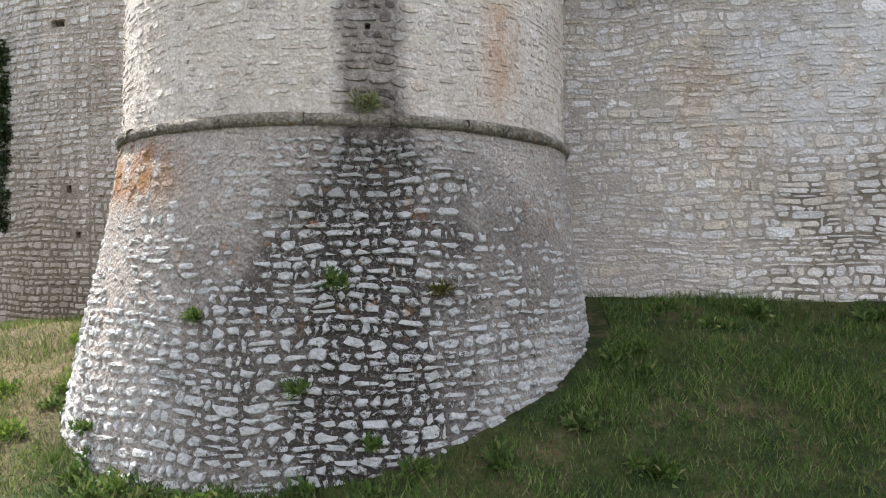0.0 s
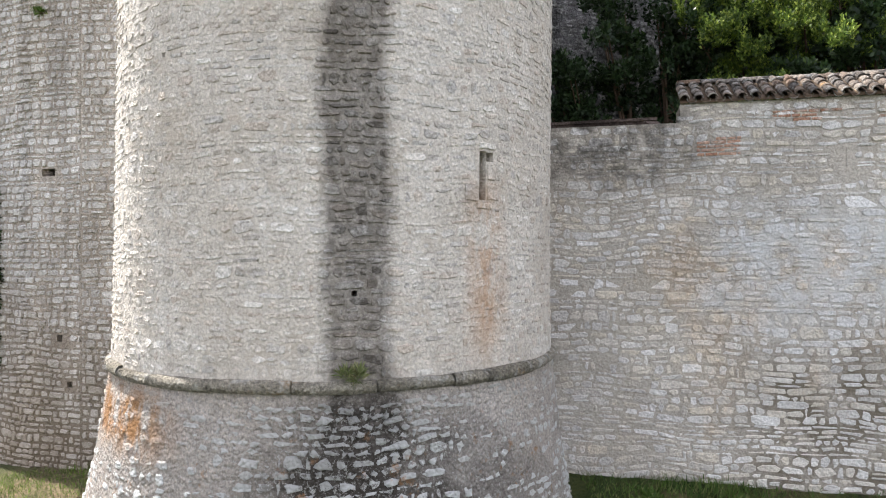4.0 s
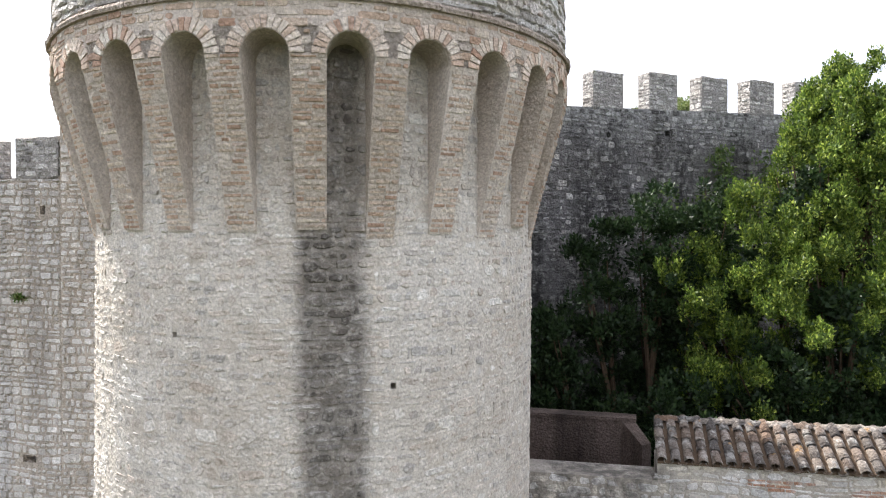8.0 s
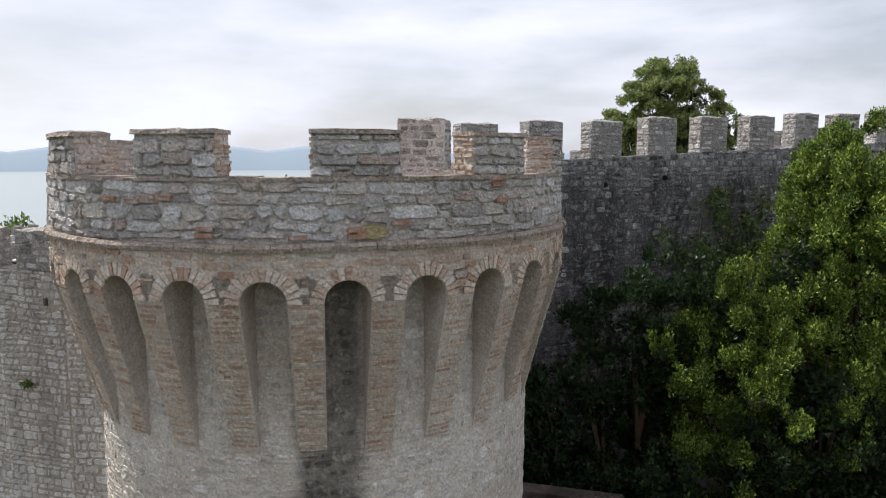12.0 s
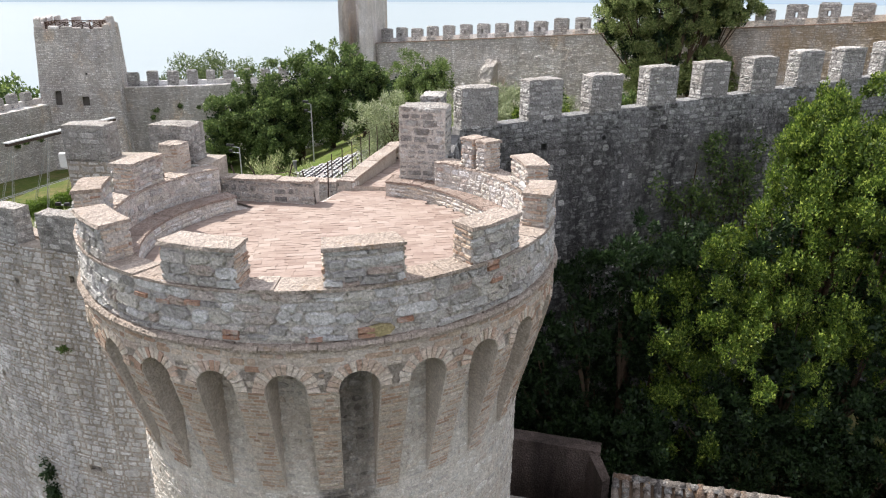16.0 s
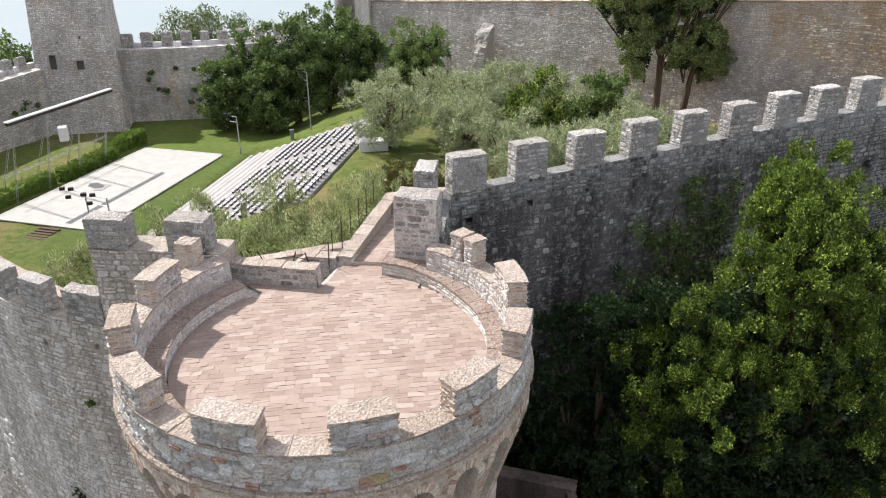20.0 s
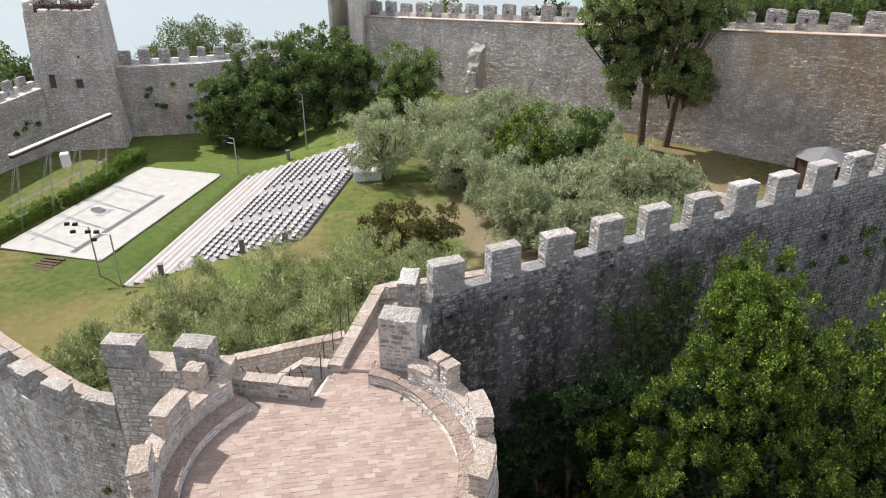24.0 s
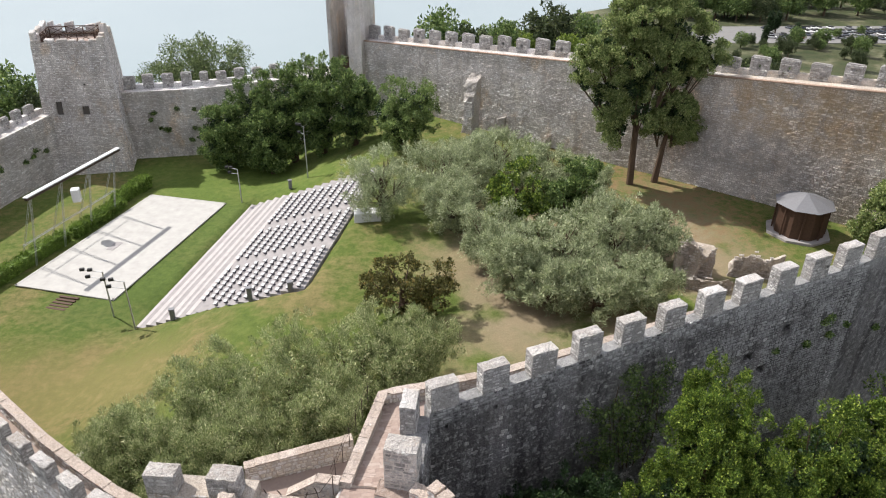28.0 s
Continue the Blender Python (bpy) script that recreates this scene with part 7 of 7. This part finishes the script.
weed("wall_weed", "small grey-green tuft on the west wall", x, y, zz, 0.13, 200, 0.09, m_blade, 760)
vine = thing("hanging_vine", "dark green creeper hanging on the west wall", "creeper", at=wl(L - 2.55, 6, 0.05))
rng = np.random.default_rng(55)
vc = np.array([wl(L - 2.6 + a, b, 0.08) for a, b in zip(rng.normal(0, 0.1, 60), rng.uniform(3.5, 7.6, 60))])
ob = quads("leaves", spray(rng, vc, np.full(60, 0.14), 3000, 0.1, 0.35, -0.2, 0.6, 0.1), m_ilex)
ob.parent, ob.matrix_parent_inverse = vine, Matrix.Translation(vine.location).inverted()
tagged(ob, kind="stuff")

# ---- courtyard ----
bm = bmesh.new()
STAGE = [(-32.2, 49.9), (-23.5, 47.5), (-18.85, 65.2), (-26.9, 67.4)]
prism(bm, STAGE, 1.6, 2.02)
stage = thing("stage", "pale concrete open-air stage slab with a dark hatch", "stage")
part("slab", bm, m_concrete, stage)
bm = bmesh.new()
box(bm, -26.62, 56.33, 2.03, 0.7, 1.5, 0.03, -0.25, 0.008)
part("hatch", bm, m_step, stage, "grey metal hatch cover")
for q0, q1 in zip(STAGE, STAGE[1:] + STAGE[:1]):
    bm = bmesh.new()
    mx, my = (q0[0] + q1[0]) / 2, (q0[1] + q1[1]) / 2
    box(bm, mx, my, 1.98, math.dist(q0, q1) + 0.2, 0.22, 0.12, math.atan2(q1[1] - q0[1], q1[0] - q0[0]), 0.02)
    part("kerb", bm, m_concrete, stage)

stand = thing("seating_stand", "stepped concrete seating with rows of small grey seats", "seating", at=(0, 0, 0))
ux, uy = 0.2, 0.98
vx, vy = 0.98, -0.2


def seat_at(u, v):
    return (-20.3 + ux * u + vx * v, 43.5 + uy * u + vy * v)


m_nosing = plain("pale_step_concrete", (0.44, 0.41, 0.395), 0.9, mottle=0.3, scale=2.0)
ROWS_N, DEPTH, RISE = 16, 0.82, 0.29
for r in range(ROWS_N):
    v0, v1 = r * DEPTH, (r + 1) * DEPTH
    z = 2.1 + RISE * r
    bm = bmesh.new()
    u0, u1 = 0.05 * r, 21.6 + 0.1 * r
    prism(bm, [seat_at(u0, v0), seat_at(u1, v0), seat_at(u1, v1 + 0.05), seat_at(u0, v1 + 0.05)][::-1], z - 1.4, z)
    step = part("step", bm, m_step, stand)
    if r < 6:
        bm = bmesh.new()
        w = 0.3 if r % 2 else 0.2
        prism(bm, [seat_at(u0, v0 - 0.02), seat_at(u1, v0 - 0.02), seat_at(u1, v0 + w), seat_at(u0, v0 + w)][::-1], z - 0.08, z + 0.015)
        part("nosing", bm, m_nosing, step, "pale worn stone edge")


def seat_mesh():
    bm = bmesh.new()
    box(bm, 0, 0, 0.22, 0.40, 0.30, 0.05, bevel=0.015)
    box(bm, 0, 0.14, 0.28, 0.34, 0.05, 0.11, bevel=0.015)
    box(bm, 0, 0.0, 0.1, 0.08, 0.26, 0.2)
    me = bpy.data.meshes.new("seat")
    bm.to_mesh(me)
    bm.free()
    me.materials.append(m_seat_dark)
    me.materials.append(m_seat)
    # Faces that point up are pale, sides and undersides dark.
    for p in me.polygons:
        p.material_index = 1 if p.center.z > 0.23 and p.normal.z > 0.5 or p.center.z > 0.34 else 0
    return me


sm = seat_mesh()
yaw = math.atan2(vy, vx) - math.pi / 2
count = 0
rest = []
for r in range(5, ROWS_N):
    for i in range(33):
        u, v = 1.0 + 0.62 * i, (r + 0.55) * DEPTH
        if i in (10, 11, 21, 22) or (r < 7 and i < 2) or (i * 7 + r * 5) % 61 == 0:
            continue
        x, y = seat_at(u, v)
        m = Matrix.Translation((x, y, 2.1 + RISE * r)) @ Matrix.Rotation(yaw, 4, "Z")
        if count < 300:
            ob = new("seat", sm)
            ob.parent, ob.matrix_basis = stand, m
        else:
            rest.append(m)
        count += 1
bm = bmesh.new()
for m in rest:
    n = len(bm.verts)
    bm.from_mesh(sm)
    bm.verts.ensure_lookup_table()
    for q in bm.verts[n:]:
        q.co = m @ q.co
ob = part("seats", bm, m_seat_dark, stand)
ob.data.materials.append(m_seat)
tagged(ob, kind="stuff")


def hedge(a, b, w, h, label):
    rng = np.random.default_rng(int(abs(a[0]) * 10))
    n = 420
    t = rng.uniform(0, 1, n)
    a, b = np.array(a), np.array(b)
    side = np.array([b[1] - a[1], a[0] - b[0]]) / np.linalg.norm(b - a)
    o = rng.uniform(-0.5, 0.5, n)
    p = a + (b - a) * t[:, None] + side * (o * w)[:, None]
    z = rng.uniform(0.1, 1, n) * h
    c = np.column_stack([p, 1.9 + z])
    t0 = thing("hedge", label, "hedge", at=(0, 0, 0))
    bm = bmesh.new()
    q = [a - side * w * 0.4, b - side * w * 0.4, b + side * w * 0.4, a + side * w * 0.4]
    prism(bm, [tuple(v) for v in q], 1.7, 1.9 + h * 0.9)
    part("hedge_core", bm, m_hedge, t0)
    tagged(quads("leaves", spray(rng, c, np.full(n, 0.26), 16000, 0.15, 0.38, 0.3, 0.6, 0.2), m_hedge, t0), kind="stuff")


hedge((-34.4, 48.2), (-31.4, 57.8), 1.0, 1.1, "clipped green hedge behind the stage")
hedge((-30.9, 58.2), (-28.9, 64.6), 1.0, 1.1, "clipped green hedge behind the stage")
hedge((-29.6, 65.0), (-28.2, 70.4), 1.1, 1.2, "clipped green hedge behind the stage")
hedge((-22.8, 77.2), (-20.8, 77.6), 1.4, 1.6, "small clipped hedge by the wall")


def lattice(bm, a, b, w, n):
    """A triangular truss between two points."""
    a, b = Vector(a), Vector(b)
    d = (b - a).normalized()
    s = d.cross(Vector((0.3, 0.2, 1))).normalized() * w
    t = d.cross(s).normalized() * w
    chords = [s, -s * 0.5 + t * 0.87, -s * 0.5 - t * 0.87]
    for c in chords:
        rod(bm, a + c, b + c, 0.014, sides=5)
    for i in range(n):
        p, q = a.lerp(b, i / n), a.lerp(b, (i + 1) / n)
        for j in range(3):
            rod(bm, p + chords[j], q + chords[(j + 1) % 3], 0.006, sides=4)


rig = thing("stage_rig", "slender steel truss frame carrying a long white roof beam", "truss", at=(0, 0, 0))
B0, B1 = Vector((-30.75, 52.1, 8.85)), Vector((-27.4, 63.3, 8.7))
for i, f in enumerate((0.06, 0.36, 0.66, 0.95)):
    p = B0.lerp(B1, f)
    for off in (1.6, 3.0):
        bm = bmesh.new()
        lattice(bm, Vector((p.x - off, p.y + off * 0.3, 1.8)), p + Vector((-0.1, 0, -0.15)), 0.08, 14)
        part("truss_leg", bm, m_steel, rig)
for dx, z in ((-1.3, 4.4),):
    bm = bmesh.new()
    lattice(bm, Vector((B0.x + dx, B0.y, z)), Vector((B1.x + dx, B1.y, z)), 0.08, 26)
    part("truss_beam", bm, m_steel, rig)
bm = bmesh.new()
mid, d = (B0 + B1) / 2, B1 - B0
box(bm, mid.x, mid.y, mid.z, 0.42, d.length, 0.10, math.atan2(d.y, d.x) - math.pi / 2, 0.02)
part("roof_beam", bm, m_white, rig, "white sheet-metal beam")
bm = bmesh.new()
box(bm, mid.x + 0.05, mid.y, mid.z - 0.17, 0.3, d.length, 0.2, math.atan2(d.y, d.x) - math.pi / 2, 0.02)
part("beam_underside", bm, m_iron, rig)
bm = bmesh.new()
box(bm, -30.1, 58.8, 6.0, 0.7, 0.8, 1.2, 0.3, 0.05)
part("projector_box", bm, m_white, rig, "pale hanging box")


def lamp_post(x, y, h, arm, label):
    z = court_z(x, y)
    t = thing("lamp_post", label, "lamp post", "lamp posts round the stage", at=(x, y, z))
    bm = bmesh.new()
    rod(bm, (0, 0, -0.3), (0, 0, h), 0.07, 0.05, 8)
    part("pole", bm, m_steel, t)
    bm = bmesh.new()
    rod(bm, (0, 0, h), (-arm, 0.1, h + 0.15), 0.035, sides=6)
    rod(bm, (0, 0, h * 0.86), (-arm * 0.8, 0.1, h * 0.88), 0.03, sides=6)
    part("arm", bm, m_steel, t)
    for k, (dx, dz) in enumerate(((-arm, 0.15), (-arm * 0.6, 0.12), (-arm * 0.8, -0.14 * h + 0.1))):
        bm = bmesh.new()
        box(bm, dx, -0.05, h + dz + 0.12, 0.34, 0.24, 0.22, 0.2, 0.03)
        part("floodlight", bm, m_black, t)
    return t


lamp_post(-20.3, 43.3, 4.0, 1.4, "grey lamp post with black floodlights beside the seating")
lamp_post(-22.6, 45.2, 4.0, 1.4, "grey lamp post with black floodlights beside the stage")
lamp_post(-17.2, 65.6, 3.6, 1.0, "grey lamp post with floodlights at the stage corner")
lamp_post(-10.6, 67.6, 5.6, 0.6, "tall grey lamp post on the lawn")

steps_t = thing("garden_steps", "short flight of dark timber garden steps", "steps", at=(0, 0, 0))
for i in range(5):
    bm = bmesh.new()
    box(bm, -27.1 - 0.12 * i * 1.0, 47.9 - 0.36 * i, 1.98 - 0.03 * i, 1.7, 0.26, 0.1, -0.25, 0.02)
    part("step", bm, m_wood, steps_t)

for x, y in ((-17.2, 42.9), (-11.2, 42.2), (-8.2, 41.8), (-12.2, 66.0)):
    z = court_z(x, y)
    bm = bmesh.new()
    box(bm, 0, 0, 0.45, 0.35, 0.3, 0.9, 0.2, 0.05)
    box(bm, 0, 0, 0.95, 0.42, 0.36, 0.08, 0.2, 0.02)
    ob = part("speaker_box", bm, m_metalroof)
    ob.location = (x, y, z)
    tagged(ob, "small grey box on the grass by the seating", "box", "boxes by the seating")

# ticket kiosk, ruins
kx, ky = 31.4, 49.1
kz = court_z(kx, ky)
kiosk = thing("kiosk", "dark timber octagonal kiosk with a shallow grey metal roof", "kiosk", at=(kx, ky, kz))
bm = bmesh.new()
bmesh.ops.create_cone(bm, cap_ends=True, segments=8, radius1=1.95, radius2=1.95, depth=2.6, matrix=Matrix.Translation((0, 0, 1.4)))
part("wall", bm, m_wood, kiosk)
bm = bmesh.new()
bmesh.ops.create_cone(bm, cap_ends=True, segments=8, radius1=2.3, radius2=0.15, depth=0.75, matrix=Matrix.Translation((0, 0, 3.05)))
part("roof", bm, m_metalroof, kiosk)
bm = bmesh.new()
bmesh.ops.create_cone(bm, cap_ends=True, segments=8, radius1=2.5, radius2=2.5, depth=0.22, matrix=Matrix.Translation((0, 0, 0.1)))
part("plinth", bm, m_step, kiosk)
for i in range(8):
    a = math.pi / 8 + i * math.pi / 4
    bm = bmesh.new()
    box(bm, 1.95 * math.cos(a), 1.95 * math.sin(a), 1.4, 0.12, 0.12, 2.6, a, 0.02)
    part("post", bm, m_wood, kiosk)


m_ruin = masonry_mat("ruin_stone", [(0.36, 0.32, 0.28), (0.50, 0.46, 0.42), (0.28, 0.25, 0.22), (0.58, 0.55, 0.51)], 0.7, 1.0, white=0.3)


def ruin(pts, h, label, seed, thick=0.7):
    ln = Line(pts)
    z = min(court_z(*p) for p in pts)
    t = thing("ruined_wall", label, "ruin", "ruined walls", at=(0, 0, 0))
    hs = [h * (0.55 + 0.5 * abs(noise.noise((i * 0.5, seed, 0)))) + h * 0.25 * (i % 2) for i in range(40)]
    top = lambda s: z + float(np.interp(s, np.arange(40) * 0.5, hs))
    bm = bmesh.new()
    n = max(3, int(ln.length / 0.5))
    ss = list(np.linspace(0, ln.length, n))
    prism(bm, [ln(s, 0)[:2] for s in ss] + [ln(s, 0, -thick)[:2] for s in reversed(ss)], z - 0.5, [top(s) for s in ss] + [top(s) - 0.4 for s in reversed(ss)])
    bmesh.ops.subdivide_edges(bm, edges=bm.edges[:], cuts=2, use_grid_fill=True)
    for q in bm.verts:
        q.co += Vector(noise.noise_vector(q.co * 1.4)) * 0.28 + Vector(noise.noise_vector(q.co * 4)) * 0.1
    part("wall_core", bm, m_left_mortar, t)
    set_stones(lay(ln, 0, ln.length, z - 0.2, z + 2 * h, (0.14, 0.24), (0.2, 0.5), 0.05, (0.0, 0.12), seed, top, bevel=0.03), m_ruin, t, count=60)


ruin([(19.1, 42.5), (21.6, 41.7)], 3.3, "rough upright fragment of ruined stone wall", 501, 1.4)
ruin([(23.2, 42.4), (26.6, 41.7)], 2.4, "low ruined stone wall", 502)
ruin([(19.4, 40.9), (22.4, 40.0)], 1.2, "low line of ruined stones", 503)

bm = bmesh.new()
box(bm, -3.4, 52.2, 6.9, 2.2, 1.2, 1.0, 0.1, 0.05)
tagged(part("white_shed", bm, m_white), "small white box shed under the olive", "shed")
bm = bmesh.new()
bmesh.ops.create_icosphere(bm, subdivisions=3, radius=0.7)
for q in bm.verts:
    q.co += Vector(noise.noise_vector(q.co * 2)) * 0.3
    q.co.z *= 0.6
ob = part("boulder", bm, m_far)
ob.location = (-17.6, 27.6, court_z(-17.6, 27.6) + 0.2)
tagged(ob, "pale rough boulder on the grass", "rock")


# ---- car park and road beyond the walls ----
bm = bmesh.new()
prism(bm, [(118, 303), (280, 301), (300, 338), (118, 336)], -37.5, -35.8)
tagged(part("road", bm, m_asphalt), "pale grey car park", "car park", kind="structure")
bm = bmesh.new()
prism(bm, [(44, 280), (60, 280), (84, 306), (118, 309), (118, 318), (78, 320), (62, 312)], -37.5, -35.7)
tagged(part("road", bm, m_asphalt), "pale grey curving road", "road", kind="structure")


def car(colour, x, y, turn, z=-35.8):
    t = thing("car", "small parked car with dark windows in the car park", "car", "parked cars", at=(x, y, z))
    t.rotation_euler = (0, 0, turn)
    bm = bmesh.new()
    box(bm, 0, 0, 0.55, 1.7, 4.1, 0.55, 0, 0.12)
    part("body", bm, colour, t)
    bm = bmesh.new()
    prism(bm, [(-0.72, -1.2), (0.72, -1.2), (0.72, 1.5), (-0.72, 1.5)], 0.8, 1.38)
    for v in bm.verts:
        if v.co.z > 1:
            v.co.x *= 0.82
            v.co.y = v.co.y * 0.72
    part("cabin", bm, m_black, t)
    for sx in (-0.75, 0.75):
        for sy in (-1.3, 1.3):
            bm = bmesh.new()
            rod(bm, (sx - 0.1, sy, 0.3), (sx + 0.1, sy, 0.3), 0.3, sides=10)
            part("wheel", bm, m_black, t)
    return t


paints = [plain("car_paint_white", (0.7, 0.7, 0.7), 0.3), plain("car_paint_grey", (0.25, 0.26, 0.28), 0.3), plain("car_paint_dark", (0.05, 0.06, 0.08), 0.3), plain("car_paint_red", (0.35, 0.05, 0.04), 0.3)]
masters = [car(p, 157 + 4 * i, 312 - 0.4 * i, 1.3 + i) for i, p in enumerate(paints)]
rnd = random.Random(6)
for r, (y, x0, x1) in enumerate(((310, 168, 262), (317, 156, 262), (324, 170, 262), (331, 160, 260))):
    x = x0
    while x < x1:
        x += rnd.choice((2.7, 2.8, 2.8, 5.6, 8.5))
        copy_thing(masters[rnd.choice((0, 0, 0, 1, 1, 2, 2))], Matrix.Translation((x, y + rnd.uniform(-0.8, 0.8), -35.8)) @ Matrix.Rotation(rnd.choice((0.25, 0.3, 1.7)) + rnd.uniform(-0.08, 0.08), 4, "Z"))
copy_thing(masters[3], Matrix.Translation((66, 305, -35.7)) @ Matrix.Rotation(1.0, 4, "Z"))
